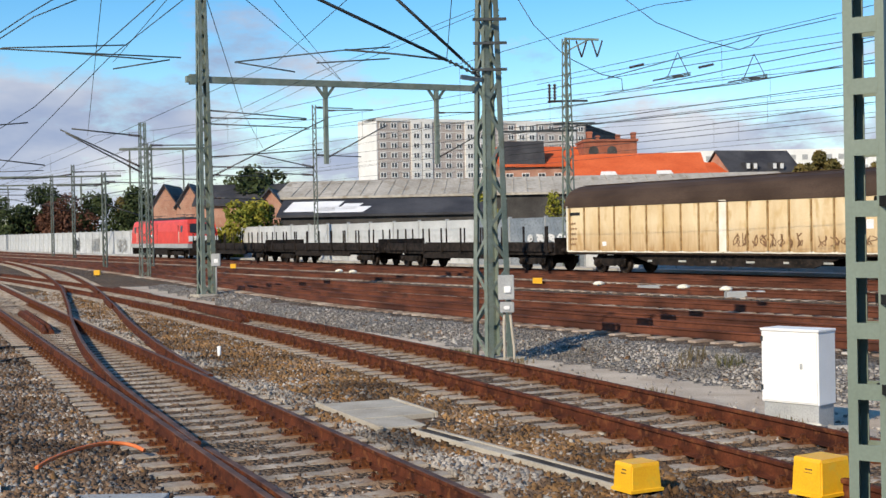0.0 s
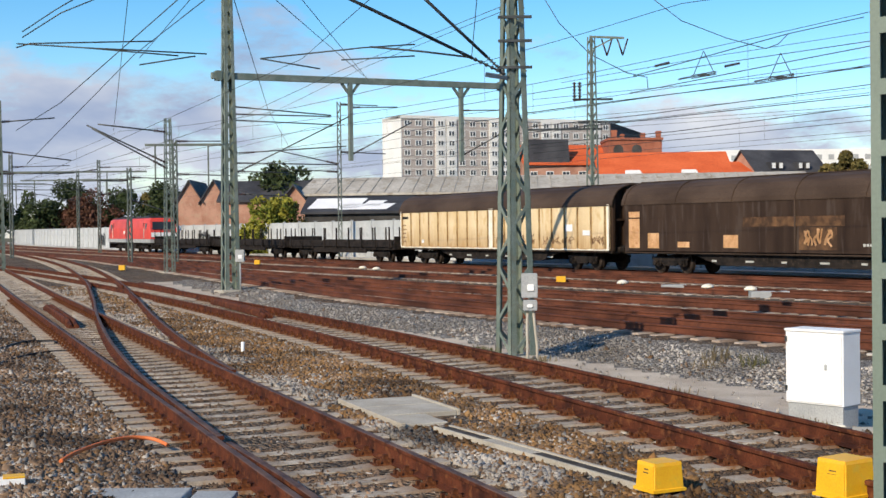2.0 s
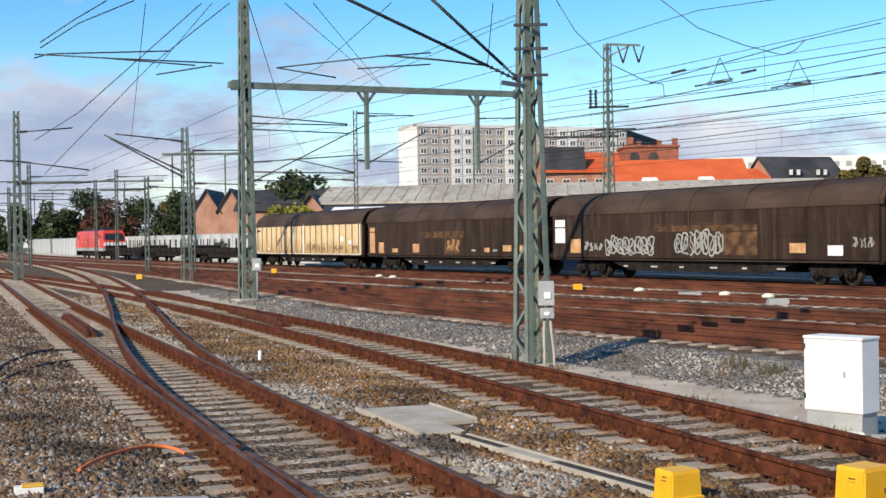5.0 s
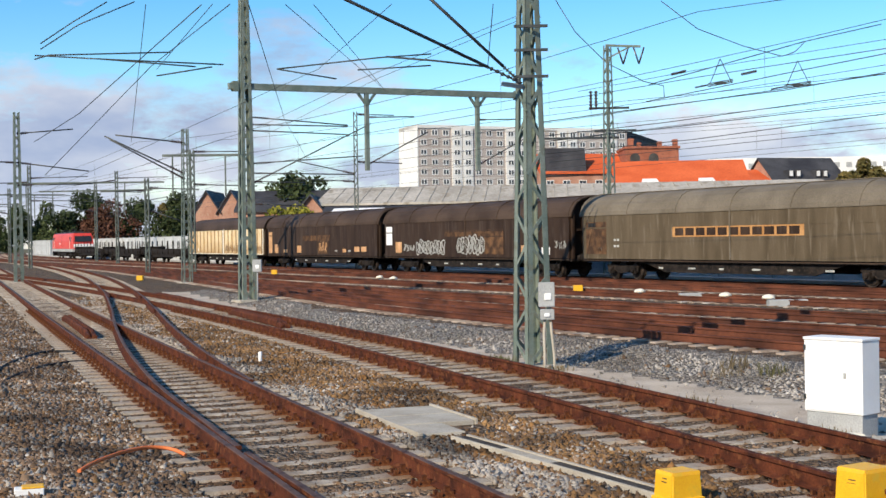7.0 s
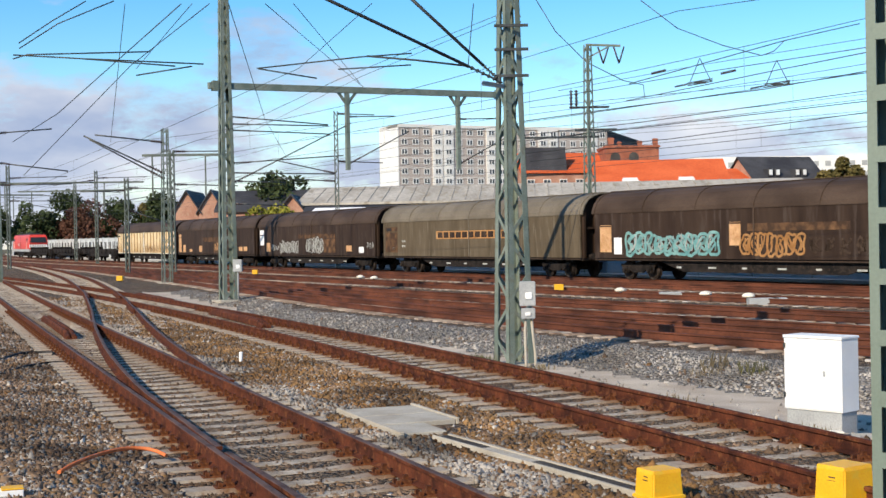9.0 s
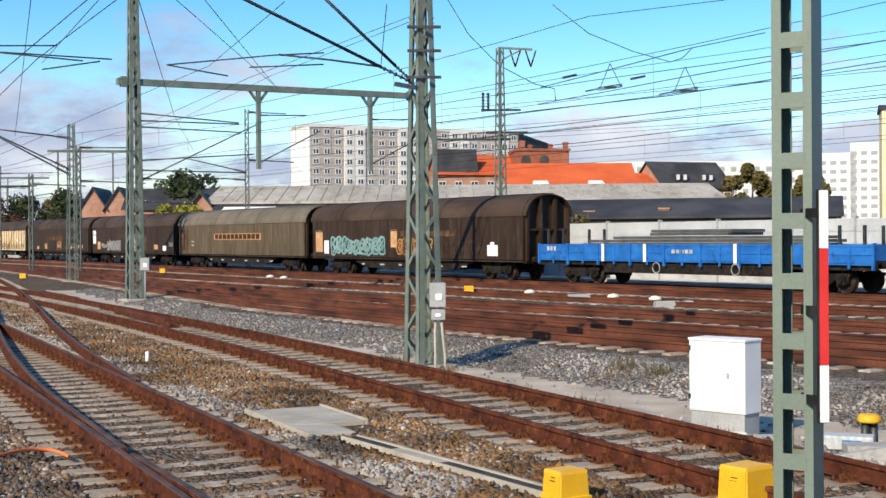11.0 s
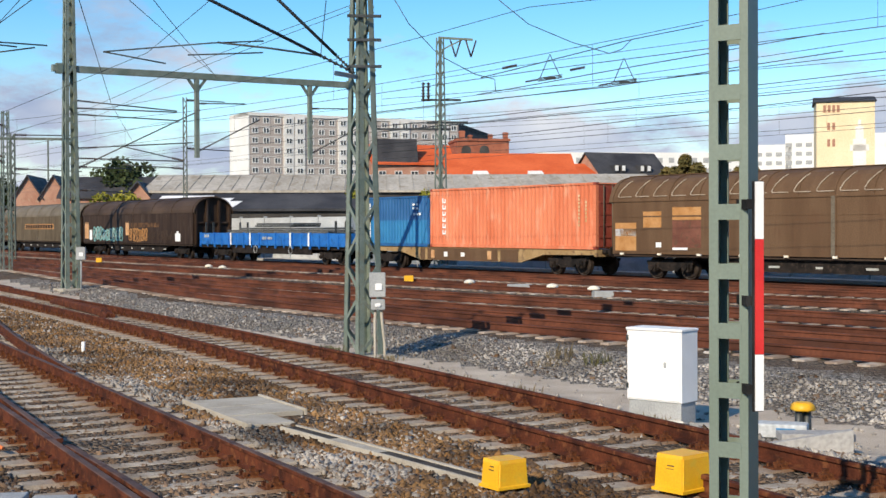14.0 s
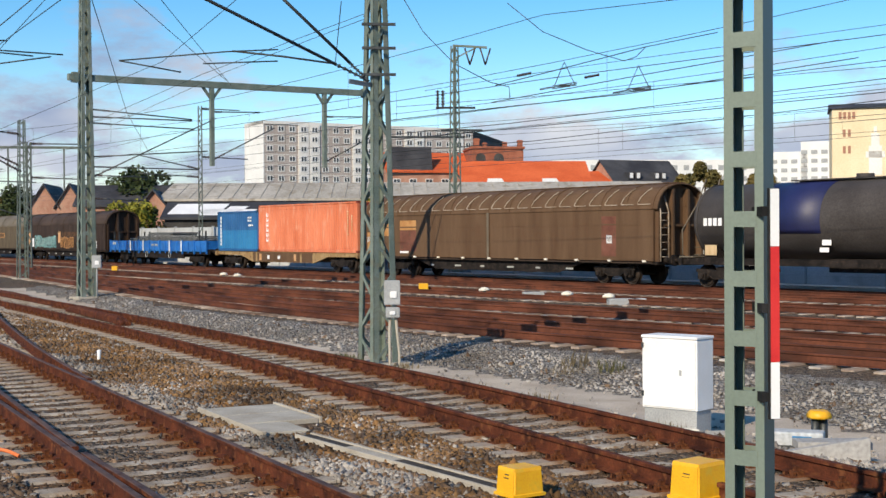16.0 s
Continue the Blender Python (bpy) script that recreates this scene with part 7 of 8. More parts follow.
def white_high():
    g = thing("white_high_block", "white stepped apartment block with balconies", "building", at=at_yaw(146, 421, 0, -0.36))
    for x0, x1, z in ((0, 12, 30.0), (10, 42, 33.2), (-30, 0, 26.5)):
        part_ = boxpart("wall", (x0 + 0.01, x1, 0, 14, -1, z), M_PLASTER, g)
    pane = None
    for f in range(9):
        for c in range(12):
            mm = Matrix.Translation((1.5 + 3.2 * c, -0.02, 32.0 - 2.9 * (f + 1) - (3 if c < 3 else 0)))
            if pane is None:
                bm = B()
                bx(bm, -1.0, 1.0, -0.1, 0, 0, 1.3)
                pane = part("window", bm, M_GREY, g)
                pane.matrix_basis = mm
            else:
                again(pane, mm)


white_high()


def tower():
    """The ochre tower with a pale mural."""
    g = thing("tower_block", "ochre rendered tower with narrow windows and dark flat roof", "building", at=at_yaw(103.4, 260, 0, -0.33))
    boxpart("wall", (0, 11.5, 0, 12, -1, 28.2), M_OCHREW, g)
    bm = B()
    pr = [(-0.5, 28.2), (12.5, 28.2), (6, 29.7)]
    extrude_x(bm, pr, -0.4, 11.9)
    part("roof", bm, M_DARKROOF, g)
    pane = None
    for z, xs in ((26.0, (1.6, 2.5, 3.4, 4.3)), (22.4, (2.4, 3.4)), (19.0, (2.4, 3.4))):
        for x in xs:
            mm = Matrix.Translation((x, -0.02, z))
            if pane is None:
                bm = B()
                bx(bm, -0.28, 0.28, -0.08, 0, 0, 1.5)
                pane = part("window", bm, M_BRICK, g)
                pane.matrix_basis = mm
            else:
                again(pane, mm)
    bm = B()
    for x0, x1, z0, z1 in ((7.2, 9.8, 14.5, 20.5), (7.7, 9.3, 20.5, 23.0), (8.2, 8.8, 23.0, 24.4), (6.6, 10.4, 18.0, 19.3)):
        bx(bm, x0, x1, -0.06, -0.01, z0, z1)
    part("mural", bm, M_PALEBAY, g, "pale plain mural shape")


tower()

# ---- trees ----
M_LEAF_D = surface("dark green leaves", (0.026, 0.038, 0.015), (0.060, 0.078, 0.030), 0.8, scale=0.5, fine=3, bump=0, island=0.5)
M_LEAF_Y = surface("yellow-green leaves", (0.10, 0.12, 0.018), (0.26, 0.23, 0.035), 0.8, scale=0.6, fine=3, bump=0, island=0.45)
M_LEAF_R = surface("reddish brown leaves", (0.065, 0.032, 0.022), (0.12, 0.055, 0.035), 0.8, scale=0.5, fine=3, bump=0, island=0.4)
M_LEAF_B = surface("autumn olive leaves", (0.07, 0.065, 0.022), (0.15, 0.115, 0.04), 0.8, scale=0.5, fine=3, bump=0, island=0.45)
M_BARK = surface("grey-brown bark", (0.05, 0.038, 0.028), (0.10, 0.08, 0.06), 0.95, scale=3, fine=20, bump=0.4)


def tree(x, y, height, radius, mat, seed, label, leaves=2600, leaf=0.30, low=0.25):
    """Trunk, limbs and a crown of leaf clumps with an uneven outline."""
    rng = np.random.default_rng(seed)
    z = land_at(x, y)
    t = thing("tree", label, "tree", "trees beyond the railway", at=Matrix.Translation((x, y, z)))
    bm = B()
    rod(bm, [(0, 0, -0.1), (0.05, 0, height * 0.25), (rng.normal(0, .1), rng.normal(0, .1), height * 0.55), (0, 0, height * 0.85)], [height * 0.03, height * 0.024, height * 0.015, 0.03], 8)
    clumps = []
    for k in range(16):
        a, h = rng.uniform(0, 6.28), height * rng.uniform(low + 0.08, 0.93)
        env = math.sin(math.pi * min(1, max(0.08, (h / height - low + 0.12) / (1.12 - low)))) ** 0.6
        rr = radius * env * rng.uniform(0.55, 1.0)
        c = (rr * math.cos(a) * 0.8, rr * math.sin(a) * 0.8, h)
        clumps.append((c, radius * rng.uniform(0.24, 0.44)))
        rod(bm, [(0, 0, max(height * 0.2, h - rr * 0.7)), (c[0] * 0.5, c[1] * 0.5, h - rr * 0.25), c], [height * 0.01, height * 0.007, 0.015], 5)
    part("trunk", bm, M_BARK, t)
    n = leaves
    which = rng.integers(0, len(clumps), n)
    cc = np.array([clumps[i][0] for i in which])
    cr = np.array([clumps[i][1] for i in which])
    d = rng.normal(size=(n, 3))
    d /= np.linalg.norm(d, axis=1)[:, None]
    pos_ = cc + d * (cr * rng.uniform(0.5, 1.12, n) ** 0.7)[:, None]
    pos_[:, 2] = np.maximum(pos_[:, 2], height * low * 0.6)
    u = rng.normal(size=(n, 3))
    u /= np.linalg.norm(u, axis=1)[:, None]
    w = np.cross(u, rng.normal(size=(n, 3)))
    w /= np.linalg.norm(w, axis=1)[:, None]
    s = leaf * rng.uniform(0.6, 1.4, n)[:, None]
    v = np.stack([pos_ - u * s, pos_ + w * s * 0.6, pos_ + u * s, pos_ - w * s * 0.6], 1).reshape(-1, 3)
    me = bpy.data.meshes.new("crown")
    me.from_pydata(v.tolist(), [], np.arange(4 * n).reshape(-1, 4).tolist())
    me.materials.append(mat)
    cr_ = new("crown", me)
    cr_.parent = t
    return t


DT = "dark green tree with an uneven crown"
tree(-23.3, 172, 10.2, 5.4, M_LEAF_D, 1, DT, 4200, 0.34)
tree(-27.0, 176, 9.8, 4.2, M_LEAF_D, 2, DT, 3000, 0.34)
tree(-19.2, 126, 5.3, 3.6, M_LEAF_Y, 5, "round yellow-green bushy tree behind the wall",  5200, 0.2, 0.05)
tree(-17.2, 127, 5.2, 2.0, M_LEAF_B, 4, "olive bushy tree behind the wall", 2000, 0.2, 0.05)
for i, (x, h, r, mt) in enumerate(((-84, 8.4, 5, M_LEAF_D), (-77, 9.4, 5, M_LEAF_D), (-72, 11.4, 5.5, M_LEAF_D), (-66, 9.0, 5, M_LEAF_R), (-62, 10.8, 5, M_LEAF_D), (-57, 9.2, 4.6, M_LEAF_B),
                                  (-53, 10.4, 4.6, M_LEAF_D), (-49, 11.2, 4.6, M_LEAF_D), (-45.5, 9.0, 3.6, M_LEAF_D), (-91, 9, 5, M_LEAF_D), (-69, 6.6, 4.4, M_LEAF_R), (-74, 6.2, 4.4, M_LEAF_R), (-98, 9, 5, M_LEAF_D))):
    tree(x * 1.46, 333 + 5 * (i % 3), h * 1.34, r * 1.5, mt, 20 + i, "autumn reddish-brown tree behind the wall" if mt is M_LEAF_R else DT, 4200, 0.42, 0.08)
for i, (x, y, h, r) in enumerate(((62, 222, 12.4, 3.0), (66, 224, 14.8, 3.6), (70.5, 222, 13.2, 3.4), (76.5, 224, 13.4, 3.2))):
    tree(x, y, h, r, M_LEAF_B, 50 + i, "olive autumn tree beside the slate-roofed house", 6500, 0.34)
tree(3.3, 98, 5.6, 1.2, M_LEAF_Y, 70, "slim yellow-green young tree by the shed", 1300, 0.13)
tree(8.6, 97, 5.2, 1.1, M_LEAF_Y, 71, "slim yellow-green young tree by the shed", 1300, 0.13)
tree(16.0, 100, 4.3, 0.9, M_LEAF_B, 72, "small olive bush by the shed", 700, 0.12)


# ---- things beside the tracks ----
def cabinet():
    g = thing("trackside_cabinet", "white trackside cabinet on a grey plinth", "electrical cabinet", at=at_yaw(3.77, 15.47, -0.27, math.atan2(-0.53, 0.50)))
    L, D = 0.76, 0.37
    boxpart("plinth", (0.02, L - 0.02, 0.02, D - 0.02, -0.15, 0.26), M_GREY, g, "grey plinth")
    boxpart("body", (0, L, 0, D, 0.26, 1.10), M_WHITE, g, bevel=0.008)
    boxpart("lid", (-0.01, L + 0.01, -0.015, D + 0.01, 1.10, 1.135), M_WHITE, g, bevel=0.01)
    d = boxpart("door", (0.02, L - 0.02, -0.012, 0.0, 0.28, 1.08), M_WHITE, g, bevel=0.004)
    bm = B()
    rod(bm, [(L - 0.22, -0.012, 0.72), (L - 0.22, -0.022, 0.72)], 0.018, 8)
    bx(bm, L - 0.235, L - 0.205, -0.02, -0.012, 0.67, 0.71)
    part("lock", bm, M_GREY, d)
    for z in (0.4, 0.98):
        bm = B()
        bx(bm, 0.0, 0.03, -0.022, -0.01, z, z + 0.06)
        part("hinge", bm, M_DARKSTEEL, d)


cabinet()


def yellow_box(x, y, z, w, h, yaw):
    g = thing("yellow_connection_box", "yellow track connection box on dark feet", "connection box", "yellow boxes by the rail", at=at_yaw(x, y, z, yaw))
    bm = B()
    lo, hi = w / 2, w * 0.465
    rings = []
    for r, zz in ((lo * 1.08, 0.0), (lo * 1.08, 0.025), (lo, 0.03), (hi, h - 0.03), (hi * 0.93, h)):
        rings.append([bm.verts.new((sx * r, sy * r * 0.85, zz)) for sx, sy in ((-1, -1), (1, -1), (1, 1), (-1, 1))])
    for a, b in zip(rings, rings[1:]):
        for i in range(4):
            bm.faces.new((a[i], a[(i + 1) % 4], b[(i + 1) % 4], b[i]))
    bm.faces.new(rings[0][::-1])
    bm.faces.new(rings[-1])
    bmesh.ops.bevel(bm, geom=[e for e in bm.edges if abs(e.verts[0].co.z - e.verts[1].co.z) > 0.05], offset=0.012, segments=3, affect="EDGES")
    part("cover", bm, M_YELLOW, g)
    for sx in (-1, 1):
        for sy in (-1, 1):
            bm = B()
            rod(bm, [(sx * lo * 0.7, sy * lo * 0.6, -0.32), (sx * lo * 0.7, sy * lo * 0.6, 0.0)], 0.028, 8)
            part("foot", bm, M_BLACK, g)
    bm = B()
    for k in range(3):
        bx(bm, -lo * 0.955, -lo * 0.90, -lo * 0.3, lo * 0.25 - 0.015 * k, h * 0.5 + 0.03 * k, h * 0.5 + 0.03 * k + 0.010)
    tagged(part("lettering", bm, M_DARKSTEEL, g), kind="stuff")
    return g


yellow_box(1.61, 11.00, -0.15, 0.315, 0.245, radians(28))
yellow_box(3.07, 10.65, -0.14, 0.37, 0.31, radians(34))


def far_box(x, y):
    g = thing("yellow_marker_box", "small yellow box between the yard tracks", "connection box", "yellow boxes in the yard", at=Matrix.Translation((x, y, land_at(x, y))))
    boxpart("cover", (-0.19, 0.19, -0.14, 0.14, 0.06, 0.36), M_YELLOW, g, bevel=0.02)
    boxpart("foot", (-0.08, 0.08, -0.06, 0.06, -0.1, 0.08), M_BLACK, g)


for x, y in ((3.87, 53.6), (-14.4, 89.1), (-21.1, 79.2)):
    far_box(x, y)


def mushroom(x, y):
    """A small pale-capped post of the signalling line."""
    g = thing("capped_post", "short post with a pale domed cap in the yard", "marker post", "capped posts in the yard", at=Matrix.Translation((x, y, land_at(x, y))))
    bm = B()
    rod(bm, [(0, 0, -0.1), (0, 0, 0.26)], 0.07, 8)
    part("post", bm, M_GREY, g)
    bm = B()
    rod(bm, [(0, 0, 0.24), (0, 0, 0.30), (0, 0, 0.36), (0, 0, 0.385)], [0.21, 0.22, 0.13, 0.02], 12)
    part("cap", bm, M_CREAMTRIM, g, "pale domed cap")


for x, y in ((5.83, 48.8), (8.27, 44.8), (9.28, 42.7), (-5.7, 71.1), (-4.8, 68.9)):
    mushroom(x, y)
for x, y, w in ((7.62, 48.0, 0.9), (9.7, 42.4, 1.0), (10.2, 42.4, 0.5)):
    g = tagged(boxpart("point_machine", (x - w / 2, x + w / 2, y - 0.2, y + 0.2, land_at(x, y) - 0.02, land_at(x, y) + 0.22), M_GREY, None, bevel=0.03), "low grey point machine beside a yard track", "point machine", "point machines")

# cable chamber and trough between the near tracks
M_LID = surface("dark weathered lid", (0.035, 0.030, 0.026), (0.075, 0.064, 0.054), 0.85, scale=4, fine=50, bump=0.2)
TR_YAW = math.atan2(0.9243, -0.3817)
ch = thing("cable_chamber", "concrete cable chamber with flat cover slabs", "cable chamber", kind="structure", at=at_yaw(-0.80, 16.35, -0.165, TR_YAW))
for k in range(3):
    boxpart("cover_slab", (-1.35 + 0.80 * k, -0.59 + 0.80 * k, -0.48 if k else -0.05, 0.48, -0.08, 0.012 if k else 0.004), M_CONCRETE, ch, bevel=0.008)
for y0, y1 in ((-0.53, -0.49), (0.49, 0.55)):
    boxpart("kerb_edge", (-1.4 if y0 > 0 else -0.56, 1.1, y0, y1, -0.12, 0.03), M_CONCRETE, ch, bevel=0.008)
a, b = Vector((-0.30, 14.75, 0)), Vector((1.62, 11.15, 0))
d = (b - a).normalized()
tr = thing("cable_trough", "narrow concrete cable trough with dark lids", "cable trough", kind="structure", at=at_yaw(a.x, a.y, -0.168, math.atan2(d.y, d.x)))
L = (b - a).length
for y0, y1 in ((-0.115, -0.08), (0.08, 0.125)):
    boxpart("trough_edge", (0, L, y0, y1, -0.1, 0.02), M_CONCRETE, tr, bevel=0.006)
for k in range(4):
    boxpart("lid", (L * k / 4 + 0.01, L * (k + 1) / 4 - 0.01, -0.078, 0.078, -0.05, 0.004), M_CONCRETE if k == 1 else M_LID, tr)


def near_post():
    """The flat mast of two channels with batten plates; a white-red-white board at its side."""
    g = thing("batten_mast", "grey-green mast of two channels joined by batten plates", "mast", at=at_yaw(2.488, 8.03, -0.27, radians(-37)))
    top = 7.0
    W, D, T = 0.255, 0.20, 0.012
    for x0, x1, web in ((0.0, 0.062, 0.0), (0.198, W, W - T)):
        bm = B()
        # one channel: front flange, web and back flange as one bent plate
        sec = [(x0, 0), (x1, 0), (x1, T), (x0 + T, T), (x0 + T, D - T), (x1, D - T), (x1, D), (x0, D)] if web == 0.0 else [(x0, 0), (x1, 0), (x1, D), (x0, D), (x0, D - T), (x1 - T, D - T), (x1 - T, T), (x0, T)]
        a, b = [bm.verts.new((x, y, 0)) for x, y in sec], [bm.verts.new((x, y, top)) for x, y in sec]
        for i in range(8):
            bm.faces.new((a[i], a[(i + 1) % 8], b[(i + 1) % 8], b[i]))
        bm.faces.new(a[::-1])
        bm.faces.new(b)
        bmesh.ops.recalc_face_normals(bm, faces=bm.faces)
        part("channel", bm, M_POST, g)
    z = 0.125
    while z < top:
        for y0 in (-0.003, D - 0.009):
            bm = B()
            bx(bm, 0.05, 0.21, y0, y0 + 0.012, z, z + 0.098)
            part("batten_plate", bm, M_POST, g)
        z += 0.375
    boxpart("foot_plate", (-0.1, W + 0.1, -0.1, D + 0.1, -0.2, 0.02), M_CONCRETE, g)
    inv_ = g.matrix_basis.inverted()
    def in_post(name, dims, mat, parent, label=""):
        bm = B()
        bx(bm, *dims)
        for v in bm.verts:
            v.co = inv_ @ v.co
        return part(name, bm, mat, parent, label)
    s = in_post("signal_board", (SIGN_X - 0.014, SIGN_X + 0.056, 7.80, 7.812, 0.915, 2.343), M_BLACK, g, "dark back of the board")
    for z0, z1, mt in ((0.92, 1.268, M_WHITE), (1.27, 1.982, M_RED), (1.984, 2.338, M_WHITE)):
        in_post("colour_field", (SIGN_X, SIGN_X + 0.054, 7.79, 7.799, z0, z1), mt, s, "red field" if mt is M_RED else "white field")
    for z in (1.05, 1.6, 2.2):
        in_post("clamp", (SIGN_X - 0.05, SIGN_X - 0.01, 7.812, 8.0, z - 0.03, z + 0.03), M_BLACK, s)


SIGN_X = 2.707
near_post()


def axle_counter():
    g = thing("yellow_capped_post", "short dark post with a yellow cap beside the rail", "marker post", at=Matrix.Translation((5.33, 13.8, -0.28)))
    for dx in (-0.05, 0.06):
        bm = B()
        rod(bm, [(dx, 0, -0.1), (dx * 0.8, 0, 0.34)], 0.045, 10)
        part("pipe", bm, M_DARKSTEEL, g)
    bm = B()
    rod(bm, [(0, 0, 0.33), (0, 0, 0.35), (0, 0, 0.40), (0, 0, 0.42)], [0.13, 0.14, 0.12, 0.09], 6)
    part("cap", bm, M_YELLOW, g, "yellow cap")
    g = thing("white_drive_box", "pale grey point drive box beside the rail", "point machine", at=at_yaw(4.95, 13.55, -0.2, radians(-25)))
    boxpart("case", (-0.3, 0.32, -0.14, 0.14, 0.0, 0.16), M_WALLW, g, bevel=0.02)
    boxpart("base", (-0.36, 0.4, -0.18, 0.18, -0.06, 0.02), M_DARKSTEEL, g)
    boxpart("label_plate", (0.0, 0.2, -0.146, -0.14, 0.05, 0.12), M_CONT_L, g)
    g = thing("concrete_kerb_block", "pale concrete kerb block beside the rail", "kerb block", at=at_yaw(4.60, 12.85, -0.2, radians(-8)))
    bm = B()
    v = [bm.verts.new(p) for p in ((0, -0.06, -0.1), (0.85, -0.06, -0.1), (0.85, -0.06, 0.20), (0.0, -0.06, 0.06), (0, 0.06, -0.1), (0.85, 0.06, -0.1), (0.85, 0.06, 0.20), (0.0, 0.06, 0.06))]
    for f in ((0, 1, 2, 3), (7, 6, 5, 4), (0, 4, 5, 1), (1, 5, 6, 2), (2, 6, 7, 3), (3, 7, 4, 0)):
        bm.faces.new([v[i] for i in f])
    bmesh.ops.bevel(bm, geom=bm.edges[:], offset=0.01, segments=2, affect="EDGES")
    part("block", bm, M_PALE, g)
    boxpart("back_slab", (0.15, 0.9, 0.06, 0.35, 0.06, 0.14), M_PALE, g)
    tagged(boxpart("concrete_slab", (4.25, 4.65, 14.35, 14.7, -0.3, -0.2), M_CONCRETE, None, bevel=0.01), "pale concrete slab at the cabinet's foot", "slab")
    tagged(boxpart("yellow_plate", (4.02, 4.17, 14.4, 14.56, -0.22, -0.14), M_CREAMTRIM, None, bevel=0.015), "small faded cream box at the cabinet's foot", "connection box")


axle_counter()


def cable(name, label, pts, r, mat):
    bm = B()
    # smooth through the places
    out = []
    for i in range(len(pts) - 1):
        p0, p1, p2, p3 = (Vector(pts[max(0, min(len(pts) - 1, j))]) for j in (i - 1, i, i + 1, i + 2))
        for k in range(6):
            u = k / 6
            out.append(0.5 * ((2 * p1) + (p2 - p0) * u + (2 * p0 - 5 * p1 + 4 * p2 - p3) * u * u + (3 * p1 - p0 - 3 * p2 + p3) * u ** 3))
    out.append(Vector(pts[-1]))
    rod(bm, out, r, 8)
    return tagged(part(name, bm, mat), label, "cable")


def ground_pts(places, lift):
    return [(x, y, land_at(x, y) + lift) for x, y in places]


cable("orange_cable", "short orange cable lying on the ballast", [(-3.80, 12.0, -0.04), (-3.76, 12.4, -0.02), (-3.66, 12.95, -0.02), (-3.52, 13.3, -0.03), (-3.37, 13.42, -0.05), (-3.23, 13.4, -0.075), (-3.1, 13.3, -0.11)], 0.02, M_ORANGE)
cable("black_cable", "black cable lying on the ballast beside the track", ground_pts([(-8.0, 21.0), (-8.55, 22.9), (-9.15, 25.8), (-9.35, 27.5), (-8.82, 27.5), (-8.6, 26.9)], 0.03), 0.026, M_BLACK)
cable("black_cable", "black cable lying on the ballast beside the track", ground_pts([(-6.9, 18.5), (-7.55, 20.2), (-8.15, 23.6), (-8.1, 25.1), (-7.7, 25.3)], 0.03), 0.018, M_BLACK)
tagged(boxpart("steel_plate", (-3.25, -2.35, 10.2, 10.95, -0.16, -0.09), M_GREY, None, bevel=0.01), "flat grey steel plate beside the rail", "steel plate")
tagged(boxpart("steel_plate", (-2.3, -1.95, 10.3, 10.9, -0.16, -0.11), M_GREY, None, bevel=0.01), "flat grey steel plate beside the rail", "steel plate")
g = thing("white_marker_peg", "short white peg in the ballast", "marker post", at=Matrix.Translation((-4.3, 24.74, -0.2)))
bm = B()
rod(bm, [(0, 0, -0.1), (0, 0, 0.2)], 0.035, 10)
part("peg", bm, M_WHITE, g)


block = thing("small_white_box", "small white box with a yellow lid in the ballast", "connection box", at=at_yaw(-3.84, 10.78, -0.05, radians(20)))
boxpart("case", (-0.12, 0.12, -0.08, 0.08, -0.05, 0.09), M_WHITE, block, bevel=0.008)
boxpart("lid", (-0.06, 0.12, -0.082, 0.082, 0.09, 0.105), M_YELLOW, block, "yellow lid", 0.006)


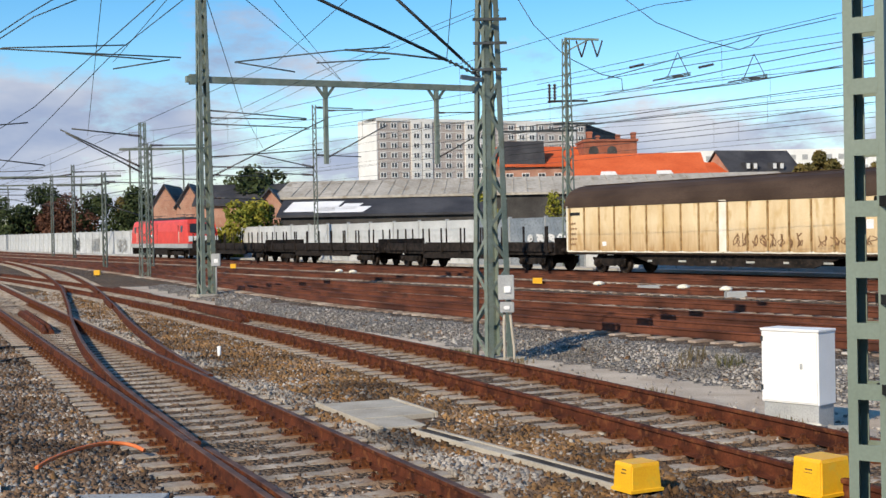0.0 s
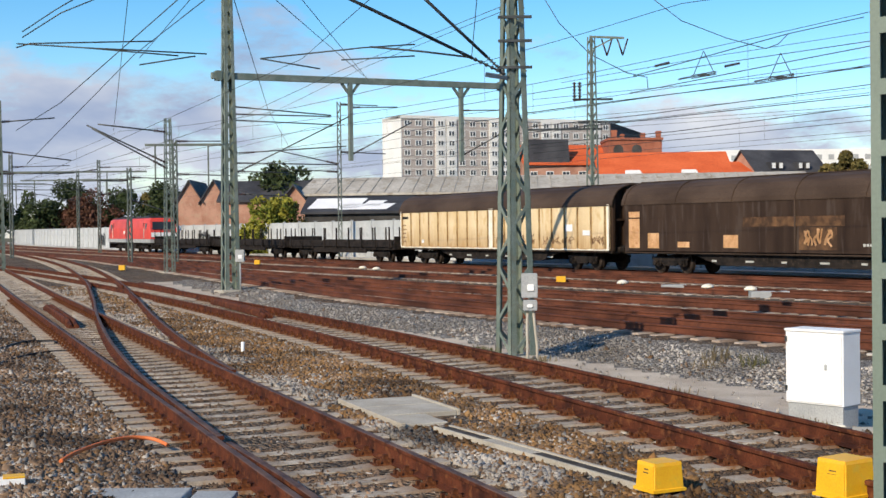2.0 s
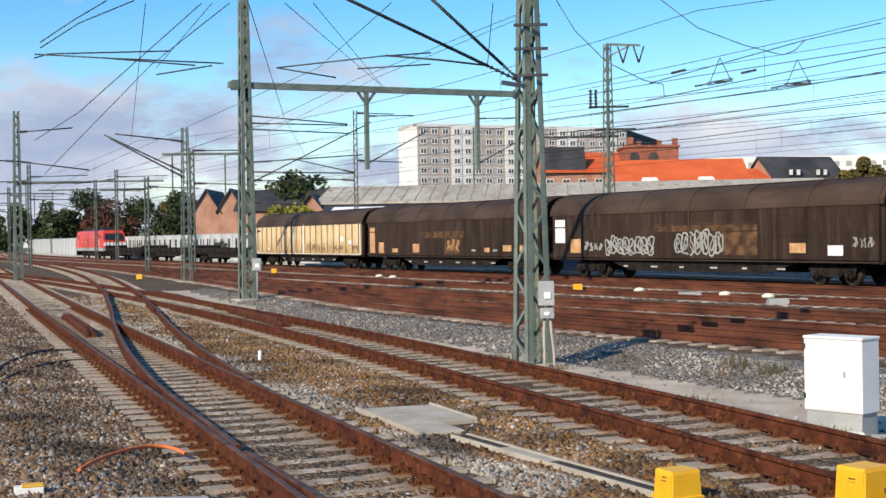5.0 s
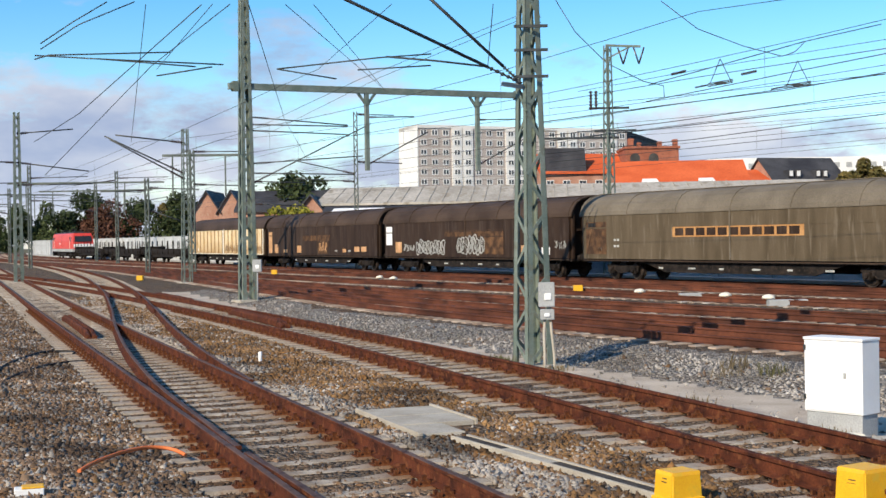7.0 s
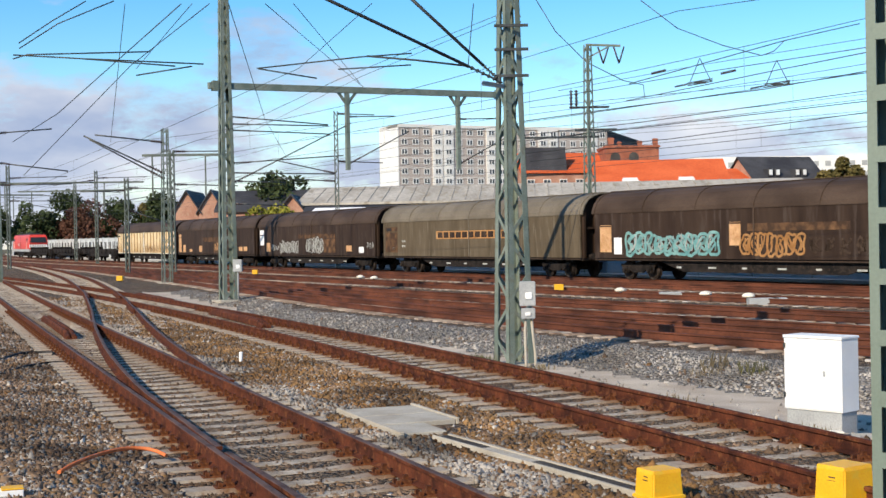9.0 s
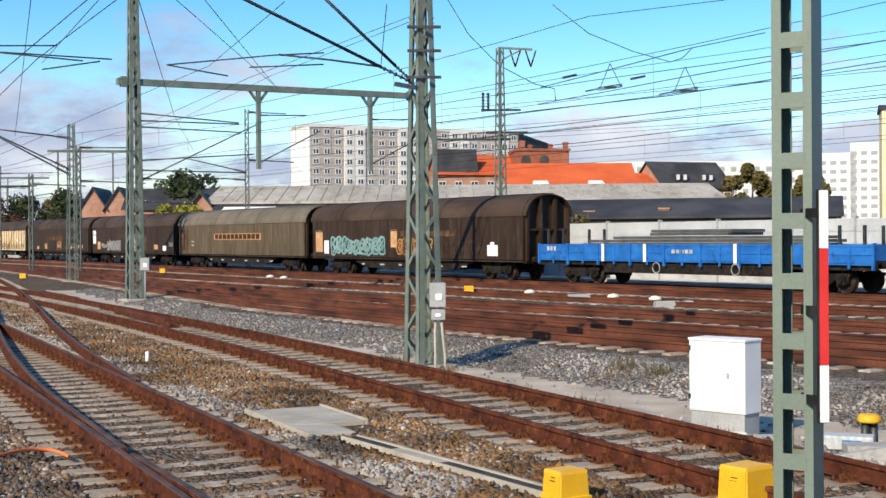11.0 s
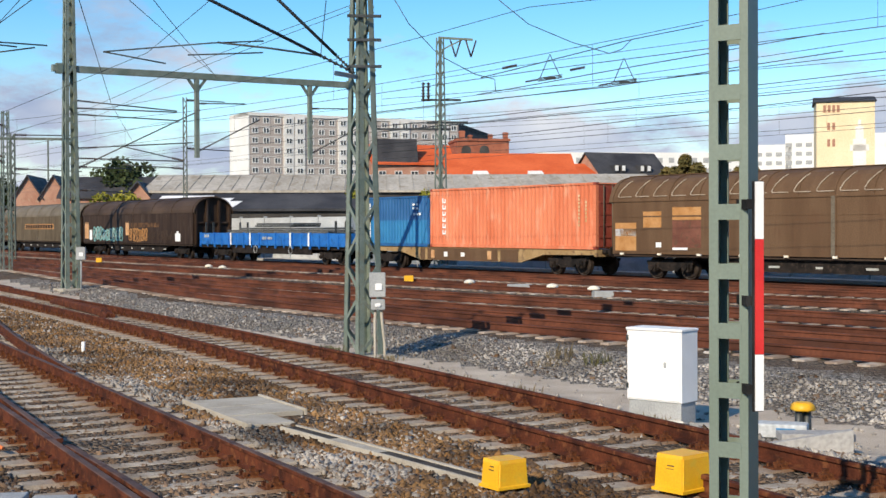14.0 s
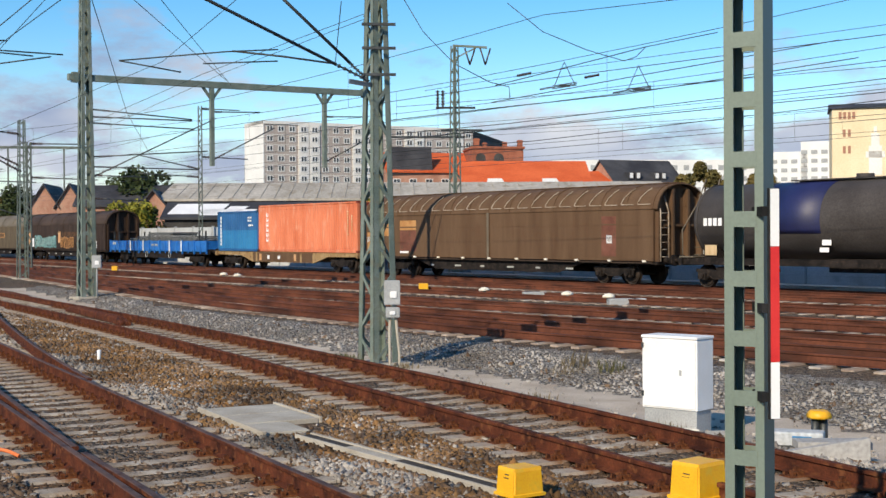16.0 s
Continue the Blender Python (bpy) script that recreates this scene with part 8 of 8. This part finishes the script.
def weeds(x, y, n, h, seed, mat, label):
    rng = random.Random(seed)
    bm = B()
    for k in range(n):
        a, rr = rng.uniform(0, 6.28), rng.uniform(0, 0.3)
        px, py = x + rr * math.cos(a), y + rr * math.sin(a)
        z = land_at(px, py)
        hh, lean, t = h * rng.uniform(0.4, 1.0), rng.uniform(-0.25, 0.25), rng.uniform(0, 3.14)
        w = 0.008
        v = [bm.verts.new((px - w * math.cos(t), py - w * math.sin(t), z - 0.02)), bm.verts.new((px + w * math.cos(t), py + w * math.sin(t), z - 0.02)),
             bm.verts.new((px + lean * hh + w * math.cos(t), py + lean * 0.6 * hh, z + hh * 0.7)), bm.verts.new((px + lean * 1.8 * hh, py + lean * hh, z + hh))]
        bm.faces.new((v[0], v[1], v[2]))
        bm.faces.new((v[0], v[2], v[3]))
    return tagged(part("weeds", bm, mat), label, "weeds", kind="stuff")


M_STRAW = surface("dry straw-brown weeds", (0.11, 0.085, 0.05), (0.19, 0.15, 0.09), 0.9, scale=3, fine=20, bump=0)
M_WEED = surface("yellow-green weeds", (0.07, 0.068, 0.028), (0.13, 0.12, 0.05), 0.9, scale=3, fine=20, bump=0)
for i, (x, y, n, h, mt) in enumerate(((4.37, 23.0, 60, 0.30, M_STRAW), (4.85, 22.1, 60, 0.24, M_WEED), (4.1, 22.4, 30, 0.2, M_STRAW), (0.35, 24.6, 120, 0.22, M_WEED), (0.0, 25.2, 80, 0.16, M_WEED),
                                     (4.0, 15.0, 40, 0.10, M_STRAW), (3.0, 18.6, 40, 0.12, M_STRAW), (2.2, 20.5, 40, 0.12, M_STRAW), (1.4, 24.2, 50, 0.14, M_STRAW))):
    weeds(x, y, n, h, i, mt, "tufts of dry weeds on the ballast bank")


# ---- motion ----
def motions():
    for ob, s_mid, piv, inside in TRAIN:
        rows = []
        for t in range(0, 17):
            s = START - SPEED * t + s_mid
            xa, ya = train_line(s - piv)
            xb, yb = train_line(s + piv)
            za, zb = float(rise(ya)), float(rise(yb))
            m = pose((xa + xb) / 2, (ya + yb) / 2, (za + zb) / 2, 0, -math.degrees(math.atan2(zb - za, 2 * piv)), math.degrees(math.atan2(yb - ya, xb - xa)))
            rows.append((float(t), m @ inside if inside else m))
        walk(ob, rows)


motions()
